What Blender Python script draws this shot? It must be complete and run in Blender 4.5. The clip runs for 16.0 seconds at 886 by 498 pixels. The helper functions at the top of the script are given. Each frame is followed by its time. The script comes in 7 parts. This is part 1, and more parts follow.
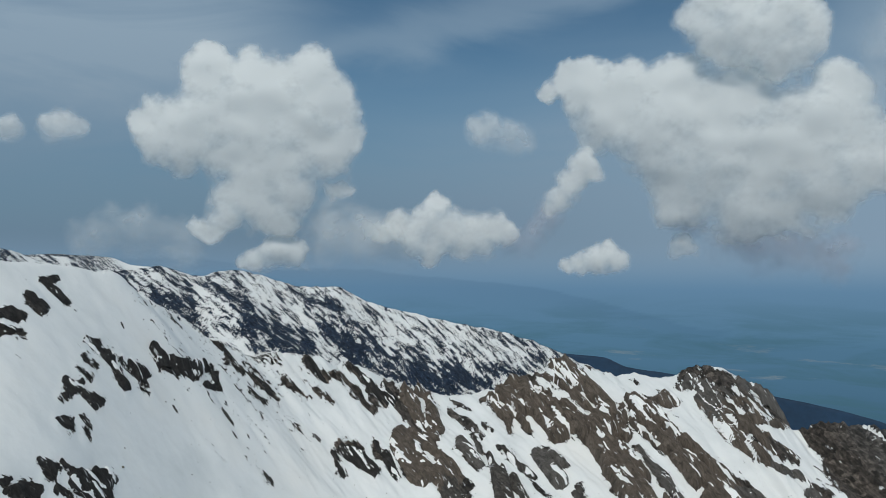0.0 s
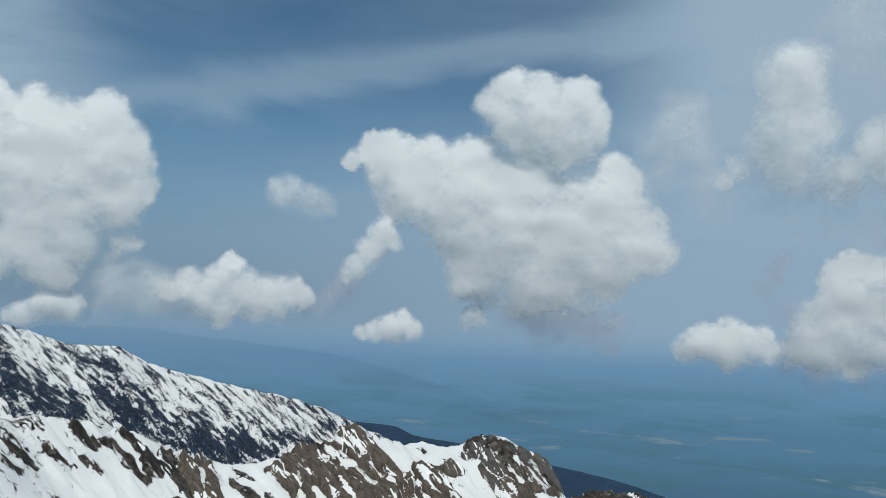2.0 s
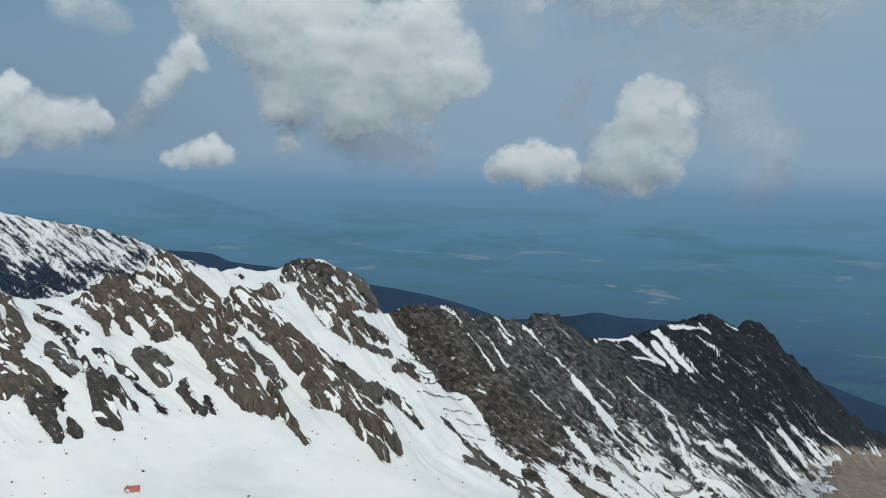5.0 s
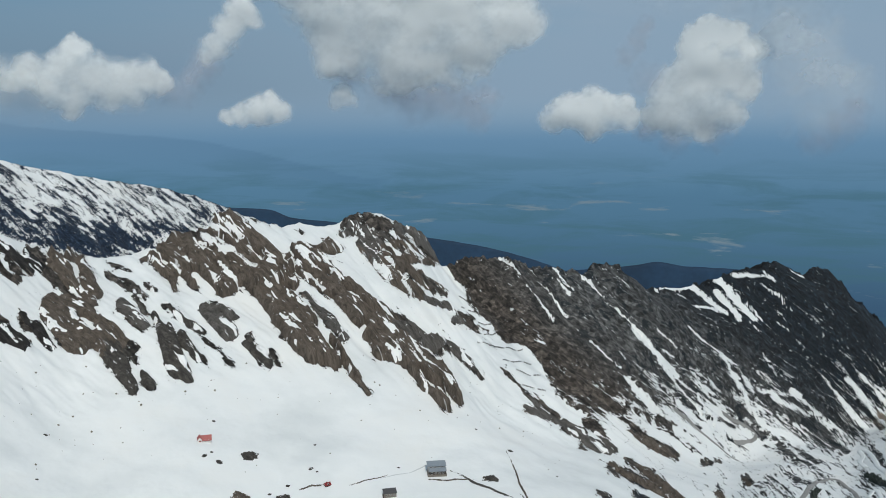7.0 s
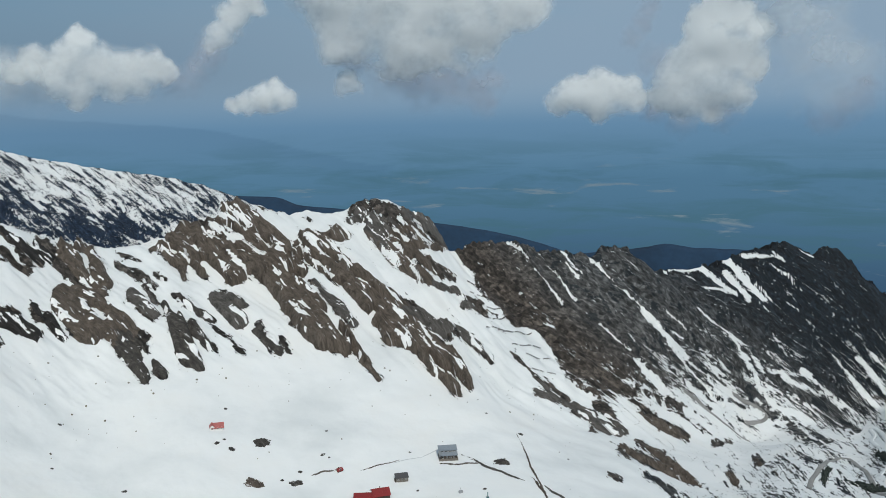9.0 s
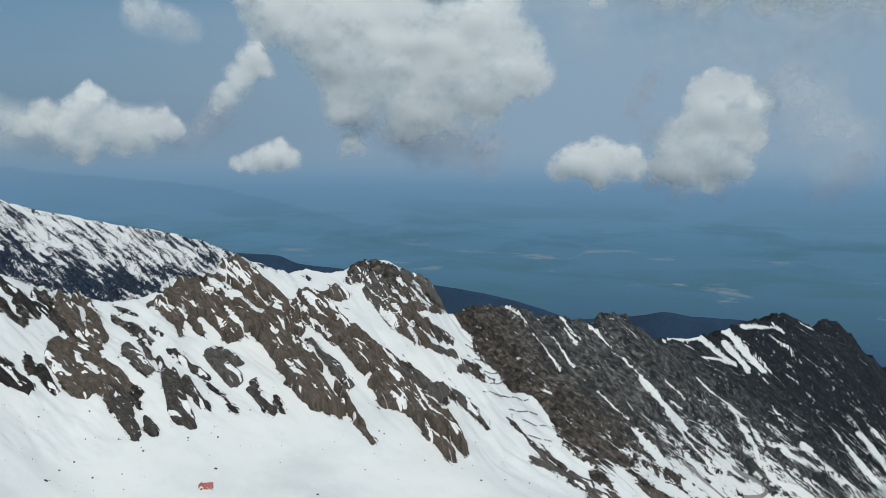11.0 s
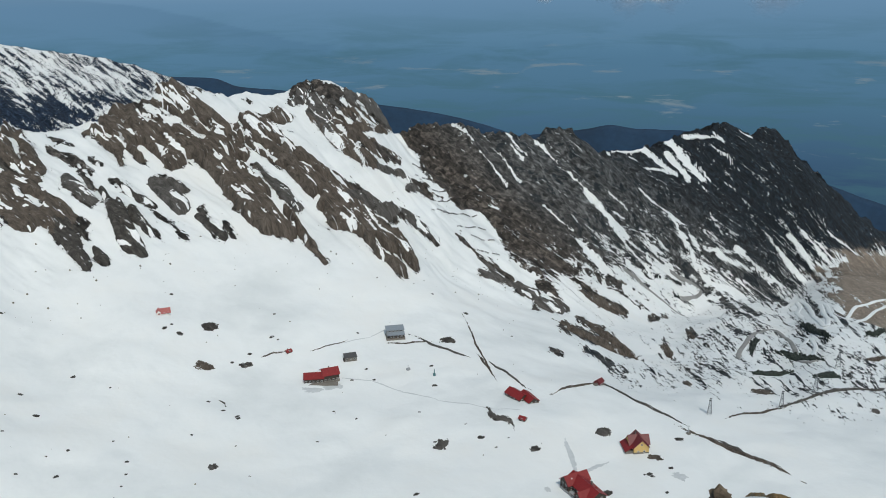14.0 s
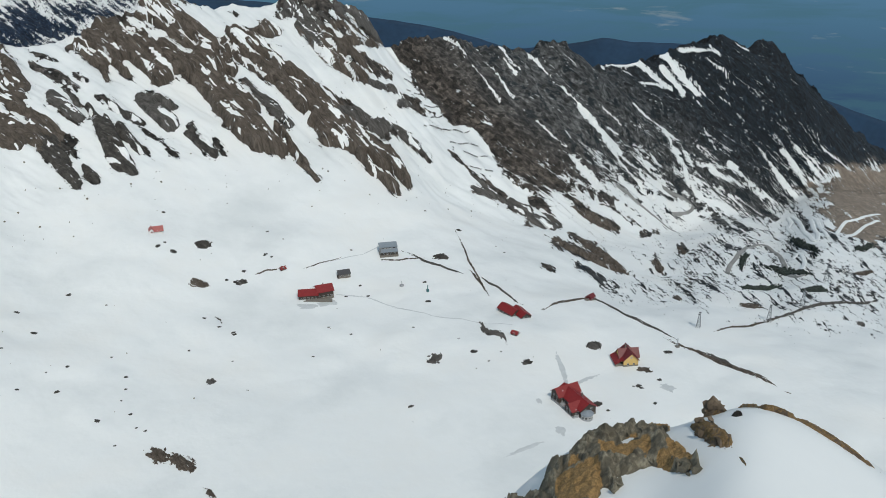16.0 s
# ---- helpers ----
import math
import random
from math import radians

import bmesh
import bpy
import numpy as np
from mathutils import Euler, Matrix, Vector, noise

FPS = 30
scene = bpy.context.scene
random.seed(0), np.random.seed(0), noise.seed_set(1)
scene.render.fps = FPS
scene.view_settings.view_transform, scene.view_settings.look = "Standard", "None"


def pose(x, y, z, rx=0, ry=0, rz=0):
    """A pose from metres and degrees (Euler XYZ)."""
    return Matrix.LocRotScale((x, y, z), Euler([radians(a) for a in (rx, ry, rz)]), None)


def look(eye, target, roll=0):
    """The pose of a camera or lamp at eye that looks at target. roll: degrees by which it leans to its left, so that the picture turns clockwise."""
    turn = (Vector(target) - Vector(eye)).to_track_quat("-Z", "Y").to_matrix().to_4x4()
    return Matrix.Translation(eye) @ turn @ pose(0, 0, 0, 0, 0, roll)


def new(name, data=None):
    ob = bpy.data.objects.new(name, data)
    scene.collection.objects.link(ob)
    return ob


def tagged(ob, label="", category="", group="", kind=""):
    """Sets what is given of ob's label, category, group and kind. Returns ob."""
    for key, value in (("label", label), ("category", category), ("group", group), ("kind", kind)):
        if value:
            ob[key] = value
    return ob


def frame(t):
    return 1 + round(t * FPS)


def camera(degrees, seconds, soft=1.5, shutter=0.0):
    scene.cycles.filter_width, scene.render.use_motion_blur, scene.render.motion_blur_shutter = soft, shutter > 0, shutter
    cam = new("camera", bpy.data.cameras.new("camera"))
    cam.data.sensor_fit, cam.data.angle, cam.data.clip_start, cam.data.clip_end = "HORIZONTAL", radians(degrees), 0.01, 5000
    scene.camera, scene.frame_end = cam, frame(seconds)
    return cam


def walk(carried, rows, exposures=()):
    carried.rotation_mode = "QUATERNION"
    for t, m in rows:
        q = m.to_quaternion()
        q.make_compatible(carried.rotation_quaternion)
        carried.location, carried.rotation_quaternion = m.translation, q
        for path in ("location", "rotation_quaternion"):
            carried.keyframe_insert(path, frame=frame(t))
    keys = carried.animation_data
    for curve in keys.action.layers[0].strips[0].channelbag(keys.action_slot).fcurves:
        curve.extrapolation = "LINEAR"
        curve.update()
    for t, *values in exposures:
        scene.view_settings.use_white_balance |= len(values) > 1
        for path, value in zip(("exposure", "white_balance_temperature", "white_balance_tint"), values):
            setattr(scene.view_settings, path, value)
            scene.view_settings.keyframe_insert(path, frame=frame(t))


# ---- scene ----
EYE = (0.32, -0.32, 280.0)      # the camera sways half a step to the left at the end
cam = camera(56.63, 16.0, soft=0.65)
PATH = [
    (0, pose(*EYE, 91.40, -0.41, 0.00)),
    (0.5, pose(*EYE, 95.26, -2.50, 0.64)),
    (1, pose(*EYE, 96.17, -1.95, -1.04)),
    (1.3, pose(*EYE, 96.43, -1.57, -8.92)),
    (1.5, pose(*EYE, 96.23, -1.13, -13.01)),
    (2, pose(*EYE, 96.36, -2.55, -14.21)),
    (2.5, pose(*EYE, 95.04, -3.10, -19.21)),
    (3, pose(*EYE, 90.90, -1.04, -20.64)),
    (3.5, pose(*EYE, 87.37, -1.46, -26.17)),
    (4, pose(*EYE, 86.79, -1.81, -27.53)),
    (4.2, pose(*EYE, 86.67, -1.62, -27.53)),
    (6.3, pose(*EYE, 80.82, -0.68, -24.24)),
    (6.5, pose(*EYE, 81.25, -0.61, -23.03)),
    (7, pose(*EYE, 81.20, 0.00, -23.08)),
    (7.5, pose(*EYE, 80.79, 0.69, -22.39)),
    (8, pose(*EYE, 80.50, 0.40, -21.95)),
    (8.5, pose(*EYE, 80.12, 0.23, -22.71)),
    (9, pose(*EYE, 80.17, 0.96, -22.68)),
    (9.5, pose(*EYE, 83.41, -0.32, -22.05)),
    (9.7, pose(*EYE, 85.62, -0.59, -22.71)),
    (11.8, pose(*EYE, 83.88, -0.50, -22.52)),
    (12, pose(*EYE, 83.84, -0.34, -22.75)),
    (12.5, pose(*EYE, 83.74, -0.12, -23.45)),
    (13, pose(*EYE, 81.60, -0.07, -27.00)),
    (13.5, pose(*EYE, 76.53, 0.29, -28.16)),
    (14, pose(*EYE, 71.97, 0.59, -26.50)),
    (14.5, pose(0.27, -0.27, 280.0, 68.99, 0.74, -26.37)),
    (15, pose(0.18, -0.18, 280.0, 66.60, 0.95, -26.84)),
    (15.5, pose(0.03, -0.03, 280.0, 66.24, 0.83, -27.18)),
    (16, pose(0.0, 0.0, 280.0, 66.17, 0.63, -27.09)),
]
walk(cam, PATH, [(0.0, -0.24), (0.6, -0.13), (1.2, -0.02), (2.5, 0.0), (3.5, -0.05), (6.5, -0.1), (9.5, -0.1), (14.0, -0.1), (16.0, -0.11)])

# ---- light ----
world = bpy.data.worlds.new("sky")
scene.world = world
world.use_nodes = True
SUN_AZ, SUN_EL = 174.0, 52.0      # degrees to the left of the first view, and above the horizon


def math_node(N, L, op, a, b=None, clamp=False):
    n = N.new("ShaderNodeMath")
    n.operation, n.use_clamp = op, clamp
    for k, x in enumerate((a, b)):
        if x is None:
            continue
        if isinstance(x, (int, float)):
            n.inputs[k].default_value = x
        else:
            L.new(x, n.inputs[k])
    return n.outputs[0]


def smooth_range(N, L, x, at_zero, at_one):
    n = N.new("ShaderNodeMapRange")
    n.interpolation_type = "SMOOTHSTEP"
    n.inputs["From Min"].default_value, n.inputs["From Max"].default_value = at_zero, at_one
    L.new(x, n.inputs["Value"])
    return n.outputs[0]


def sky_nodes():
    nt = world.node_tree
    N, L = nt.nodes, nt.links
    bg = N["Background"]
    sky = N.new("ShaderNodeTexSky")
    sky.sky_type, sky.sun_disc = "NISHITA", False
    sky.sun_elevation, sky.sun_rotation = radians(SUN_EL), radians(-SUN_AZ)
    sky.altitude, sky.air_density, sky.dust_density, sky.ozone_density = 2200, 1.0, 1.2, 2.0
    tc = N.new("ShaderNodeTexCoord")
    sep = N.new("ShaderNodeSeparateXYZ")
    L.new(tc.outputs["Generated"], sep.inputs[0])
    # high thin cloud, streaked sideways
    mp = N.new("ShaderNodeMapping")
    mp.inputs["Scale"].default_value = (1.6, 1.6, 6.0)
    mp.inputs["Rotation"].default_value = (0.0, radians(9), radians(20))
    L.new(tc.outputs["Generated"], mp.inputs[0])
    nz = N.new("ShaderNodeTexNoise")
    nz.inputs["Scale"].default_value, nz.inputs["Detail"].default_value = 1.6, 6
    nz.inputs["Roughness"].default_value, nz.inputs["Distortion"].default_value = 0.55, 0.6
    L.new(mp.outputs[0], nz.inputs["Vector"])
    rp = N.new("ShaderNodeValToRGB")
    rp.color_ramp.elements[0].position, rp.color_ramp.elements[1].position = 0.32, 0.68
    L.new(nz.outputs["Fac"], rp.inputs[0])
    thin = N.new("ShaderNodeMath")
    thin.operation, thin.inputs[1].default_value = "MULTIPLY", 0.75
    L.new(rp.outputs[0], thin.inputs[0])
    # the high cloud thickens to the right
    side = N.new("ShaderNodeMapRange")
    side.interpolation_type = "SMOOTHSTEP"
    side.inputs["From Min"].default_value, side.inputs["From Max"].default_value = -0.25, 0.6
    L.new(sep.outputs["X"], side.inputs["Value"])
    more = N.new("ShaderNodeMath")
    more.operation, more.use_clamp, more.inputs[1].default_value = "MULTIPLY_ADD", True, 0.6
    L.new(side.outputs[0], more.inputs[0])
    L.new(thin.outputs[0], more.inputs[2])
    # one long band of cirrus, with clear air under and over it; az and el in degrees
    az = math_node(N, L, "MULTIPLY", math_node(N, L, "ARCTAN2", math_node(N, L, "MULTIPLY", sep.outputs["X"], -1.0), sep.outputs["Y"]), 57.3)
    el = math_node(N, L, "MULTIPLY", math_node(N, L, "ARCSINE", sep.outputs["Z"]), 57.3)
    sway = math_node(N, L, "MULTIPLY", math_node(N, L, "SUBTRACT", nz.outputs["Fac"], 0.5), 7.0)
    line = math_node(N, L, "ADD", math_node(N, L, "ADD", math_node(N, L, "MULTIPLY", az, 0.18), math_node(N, L, "SUBTRACT", el, 16.4)), sway)
    span = math_node(N, L, "MULTIPLY", smooth_range(N, L, az, 17.0, 5.0), smooth_range(N, L, az, -34.0, -22.0))
    band = math_node(N, L, "MULTIPLY", smooth_range(N, L, math_node(N, L, "ABSOLUTE", line), 2.4, 0.2), span)
    blue = math_node(N, L, "MULTIPLY", math_node(N, L, "MULTIPLY", smooth_range(N, L, math_node(N, L, "ABSOLUTE", line), 11.0, 3.0), span), 0.75)
    thick = math_node(N, L, "MULTIPLY", more.outputs[0], math_node(N, L, "SUBTRACT", 1.0, blue))
    sheet = math_node(N, L, "MULTIPLY", math_node(N, L, "MULTIPLY", smooth_range(N, L, az, 6.0, 20.0), smooth_range(N, L, el, 5.0, 14.0)), 0.5)
    more = math_node(N, L, "ADD", math_node(N, L, "ADD", thick, sheet), math_node(N, L, "MULTIPLY", band, 0.38), True).node
    veil = N.new("ShaderNodeMix")
    veil.data_type = "RGBA"
    veil.inputs["B"].default_value = (3.65, 5.0, 6.3, 1)
    L.new(more.outputs[0], veil.inputs["Factor"])
    clear = N.new("ShaderNodeMix")
    clear.data_type, clear.blend_type = "RGBA", "MULTIPLY"
    clear.inputs["Factor"].default_value, clear.inputs["B"].default_value = 1.0, (0.58, 0.86, 0.86, 1)
    L.new(sky.outputs[0], clear.inputs["A"])
    L.new(clear.outputs["Result"], veil.inputs["A"])
    # the lowest degrees of air: blue haze over the plain
    low = N.new("ShaderNodeMapRange")
    low.interpolation_type = "SMOOTHSTEP"
    low.inputs["From Min"].default_value, low.inputs["From Max"].default_value = 0.3, 0.0
    L.new(sep.outputs["Z"], low.inputs["Value"])
    haze = N.new("ShaderNodeMix")
    haze.data_type = "RGBA"
    air = N.new("ShaderNodeMix")
    air.data_type = "RGBA"
    air.inputs["A"].default_value, air.inputs["B"].default_value = (1.9, 3.0, 4.2, 1), (3.1, 4.45, 5.9, 1)
    L.new(side.outputs[0], air.inputs["Factor"])
    L.new(air.outputs["Result"], haze.inputs["B"])
    L.new(low.outputs[0], haze.inputs["Factor"])
    L.new(veil.outputs["Result"], haze.inputs["A"])
    L.new(haze.outputs["Result"], bg.inputs["Color"])
    bg.inputs["Strength"].default_value = 0.083


sky_nodes()
sun = new("sun", bpy.data.lights.new("sun", "SUN"))
sun.data.energy, sun.data.angle, sun.data.color = 2.58, radians(0.5), (0.985, 0.94, 0.845)
a, e = radians(SUN_AZ), radians(SUN_EL)
sun.matrix_world = look((-2000 * math.sin(a) * math.cos(e), 2000 * math.cos(a) * math.cos(e), 280 + 2000 * math.sin(e)), (0, 0, 280))
scene.view_settings.exposure = 0.0

# ---- materials ----
def material(name):
    m = bpy.data.materials.new(name)
    m.use_nodes = True
    nt = m.node_tree
    return m, nt.nodes, nt.links, nt.nodes["Principled BSDF"]


def noise_node(N, L, vector, scale, detail=5, rough=0.55, distort=0.0):
    n = N.new("ShaderNodeTexNoise")
    n.inputs["Scale"].default_value, n.inputs["Detail"].default_value = scale, detail
    n.inputs["Roughness"].default_value, n.inputs["Distortion"].default_value = rough, distort
    if vector is not None:
        L.new(vector, n.inputs["Vector"])
    return n


def ramp(N, L, value, stops):
    r = N.new("ShaderNodeValToRGB")
    els = r.color_ramp.elements
    while len(els) < len(stops):
        els.new(0.5)
    for el, (p, c) in zip(els, stops):
        el.position, el.color = p, (*c, 1) if len(c) == 3 else c
    L.new(value, r.inputs[0])
    return r


def mix_color(N, L, fac, a, b):
    n = N.new("ShaderNodeMix")
    n.data_type = "RGBA"
    for key, x in (("Factor", fac), ("A", a), ("B", b)):
        if isinstance(x, (int, float)):
            n.inputs[key].default_value = x
        elif isinstance(x, tuple):
            n.inputs[key].default_value = (*x, 1)
        else:
            L.new(x, n.inputs[key])
    return n.outputs["Result"]


def attribute(N, name):
    n = N.new("ShaderNodeAttribute")
    n.attribute_name = name
    return n


def snow_color(N, L, pos):
    """Old spring snow: white, with faint darker sheets and patches from broad noise."""
    n1 = noise_node(N, L, pos, 0.012, 5, 0.6)
    n2 = noise_node(N, L, pos, 0.25, 4, 0.6)
    c = ramp(N, L, n1.outputs["Fac"], [(0.32, (0.65, 0.675, 0.68)), (0.5, (0.738, 0.758, 0.76)), (0.75, (0.74, 0.742, 0.725))]).outputs[0]
    return mix_color(N, L, math_node(N, L, "MULTIPLY", n2.outputs["Fac"], 0.06), c, (0.66, 0.68, 0.68))


def ground_material(name, tones, scale=1.0):
    """Snow over rock: 'cover' says how much rock stands bare, 'flow' runs across and along the strata, 'tone' picks the rock."""
    m, N, L, bsdf = material(name)
    pos = N.new("ShaderNodeNewGeometry").outputs["Position"]
    flow, cover, tone = attribute(N, "flow"), attribute(N, "cover"), attribute(N, "tone")
    mp = N.new("ShaderNodeMapping")
    mp.inputs["Scale"].default_value = (scale / 17, scale / 48, 0)
    L.new(flow.outputs["Vector"], mp.inputs[0])
    big = noise_node(N, L, mp.outputs[0], 1.0, 7, 0.62, 0.35)
    mp2 = N.new("ShaderNodeMapping")
    mp2.inputs["Scale"].default_value = (scale / 6, scale / 12, 0)
    L.new(flow.outputs["Vector"], mp2.inputs[0])
    small = noise_node(N, L, mp2.outputs[0], 1.0, 5, 0.65, 0.2)
    mp3 = N.new("ShaderNodeMapping")
    mp3.inputs["Scale"].default_value = (scale / 2.2, scale / 4, 0)
    L.new(flow.outputs["Vector"], mp3.inputs[0])
    speck = noise_node(N, L, mp3.outputs[0], 1.0, 4, 0.6, 0.1)
    s = math_node(N, L, "ADD", math_node(N, L, "MULTIPLY", big.outputs["Fac"], 0.34), math_node(N, L, "MULTIPLY", small.outputs["Fac"], 0.27))
    grit = noise_node(N, L, pos, 0.2 * scale, 4, 0.65)
    s = math_node(N, L, "ADD", s, math_node(N, L, "MULTIPLY", speck.outputs["Fac"], 0.23))
    s = math_node(N, L, "ADD", s, math_node(N, L, "MULTIPLY", grit.outputs["Fac"], 0.16))
    # noise sits round a half: stretch it, then let the cover attribute decide
    s = math_node(N, L, "ADD", math_node(N, L, "MULTIPLY", math_node(N, L, "SUBTRACT", s, 0.5), 3.6), 0.5)
    edge = math_node(N, L, "SUBTRACT", cover.outputs["Fac"], s)
    mask = N.new("ShaderNodeMapRange")
    mask.interpolation_type = "SMOOTHSTEP"
    mask.inputs["From Min"].default_value, mask.inputs["From Max"].default_value = -0.015, 0.02
    L.new(edge, mask.inputs["Value"])
    mask = mask.outputs[0]
    rk = noise_node(N, L, mp2.outputs[0], 1.3, 8, 0.7)
    rk2 = noise_node(N, L, pos, 0.03, 5, 0.6)
    rock = ramp(N, L, tone.outputs["Fac"], [(k / (len(tones) - 1), c) for k, c in enumerate(tones)]).outputs[0]
    v = ramp(N, L, rk.outputs["Fac"], [(0.3, (0.2,) * 3), (0.5, (0.86,) * 3), (0.7, (1.8,) * 3)]).outputs[0]
    mul = N.new("ShaderNodeMix")
    mul.data_type, mul.blend_type = "RGBA", "MULTIPLY"
    mul.inputs["Factor"].default_value = 1.0
    L.new(rock, mul.inputs["A"])
    L.new(v, mul.inputs["B"])
    mp5 = N.new("ShaderNodeMapping")
    mp5.inputs["Scale"].default_value = (scale / 11, scale / 30, 0)
    L.new(flow.outputs["Vector"], mp5.inputs[0])
    broad = noise_node(N, L, mp5.outputs[0], 1.0, 4, 0.6, 0.5)
    v2 = ramp(N, L, broad.outputs["Fac"], [(0.35, (0.6,) * 3), (0.5, (0.98,) * 3), (0.66, (1.35,) * 3)]).outputs[0]
    mul2 = N.new("ShaderNodeMix")
    mul2.data_type, mul2.blend_type = "RGBA", "MULTIPLY"
    mul2.inputs["Factor"].default_value = 1.0
    L.new(mul.outputs["Result"], mul2.inputs["A"])
    L.new(v2, mul2.inputs["B"])
    mul = mul2
    # blocks and ledges a few metres across
    vor = N.new("ShaderNodeTexVoronoi")
    vor.inputs["Scale"].default_value = 0.16 * scale
    warp = noise_node(N, L, pos, 0.12 * scale, 3, 0.6)
    off = N.new("ShaderNodeVectorMath")
    off.operation = "MULTIPLY_ADD"
    off.inputs[1].default_value = (9, 9, 9)
    L.new(warp.outputs["Color"], off.inputs[0])
    L.new(pos, off.inputs[2])
    L.new(off.outputs[0], vor.inputs["Vector"])
    cell = N.new("ShaderNodeSeparateColor")
    L.new(vor.outputs["Color"], cell.inputs[0])
    blocks = ramp(N, L, cell.outputs[0], [(0.0, (0.36,) * 3), (0.3, (0.72,) * 3), (0.7, (1.1,) * 3), (1.0, (1.6,) * 3)]).outputs[0]
    gritty = ramp(N, L, grit.outputs["Fac"], [(0.34, (0.45,) * 3), (0.5, (0.95,) * 3), (0.66, (1.5,) * 3)]).outputs[0]
    for extra in (blocks, gritty):
        nx = N.new("ShaderNodeMix")
        nx.data_type, nx.blend_type = "RGBA", "MULTIPLY"
        nx.inputs["Factor"].default_value = 0.95
        L.new(mul.outputs["Result"], nx.inputs["A"])
        L.new(extra, nx.inputs["B"])
        mul = nx
    rock = mix_color(N, L, math_node(N, L, "MULTIPLY", rk2.outputs["Fac"], 0.3), mul.outputs["Result"], tuple(0.5 * c for c in tones[len(tones) // 2]))
    heath = ramp(N, L, tone.outputs["Fac"], [(0.85, (0, 0, 0)), (1.0, (0.7,) * 3)]).outputs[0]
    rock = mix_color(N, L, heath, rock, tuple(0.85 * c for c in tones[-1]))
    # dark scrub and lichen in blotches over the grey rock
    scrub = noise_node(N, L, pos, 0.055 * scale, 5, 0.68, 0.6)
    dark = ramp(N, L, scrub.outputs["Fac"], [(0.53, (0, 0, 0)), (0.58, (0.85,) * 3)]).outputs[0]
    dark = math_node(N, L, "MULTIPLY", dark, ramp(N, L, tone.outputs["Fac"], [(0.32, (0, 0, 0)), (0.45, (1,) * 3), (0.8, (1,) * 3), (0.9, (0, 0, 0))]).outputs[0])
    if scale == 1.0:
        rock = mix_color(N, L, dark, rock, (0.02, 0.028, 0.034))
    L.new(mix_color(N, L, mask, snow_color(N, L, pos), rock), bsdf.inputs["Base Color"])
    L.new(math_node(N, L, "ADD", math_node(N, L, "MULTIPLY", mask, 0.3), 0.6), bsdf.inputs["Roughness"])
    bsdf.inputs["Specular IOR Level"].default_value = 0.25
    wave = noise_node(N, L, pos, 0.035, 5, 0.5)
    hgt = mix_color(N, L, mask, math_node(N, L, "MULTIPLY", wave.outputs["Fac"], 0.32), math_node(N, L, "MULTIPLY", rk.outputs["Fac"], 2.2))
    b = N.new("ShaderNodeBump")
    b.inputs["Strength"].default_value, b.inputs["Distance"].default_value = 1.0, 5.0 / scale
    L.new(hgt, b.inputs["Height"])
    L.new(b.outputs[0], bsdf.inputs["Normal"])
    return m


# the dwarf pine tone takes some distance haze into its blue
BROWN, GREY, HAZY_PINE = (0.125, 0.102, 0.084), (0.155, 0.157, 0.156), (0.017, 0.027, 0.039)
GROUND = ground_material("snow_and_rock", [(0.055, 0.048, 0.041), BROWN, GREY, HAZY_PINE, (0.38, 0.31, 0.25)])
# navy rock tones: the air's haze is painted into the far slopes
FAR_GROUND = ground_material("hazed_far_snow_and_rock", [(0.036, 0.055, 0.09), (0.026, 0.046, 0.085), (0.018, 0.038, 0.078)], 1.5)


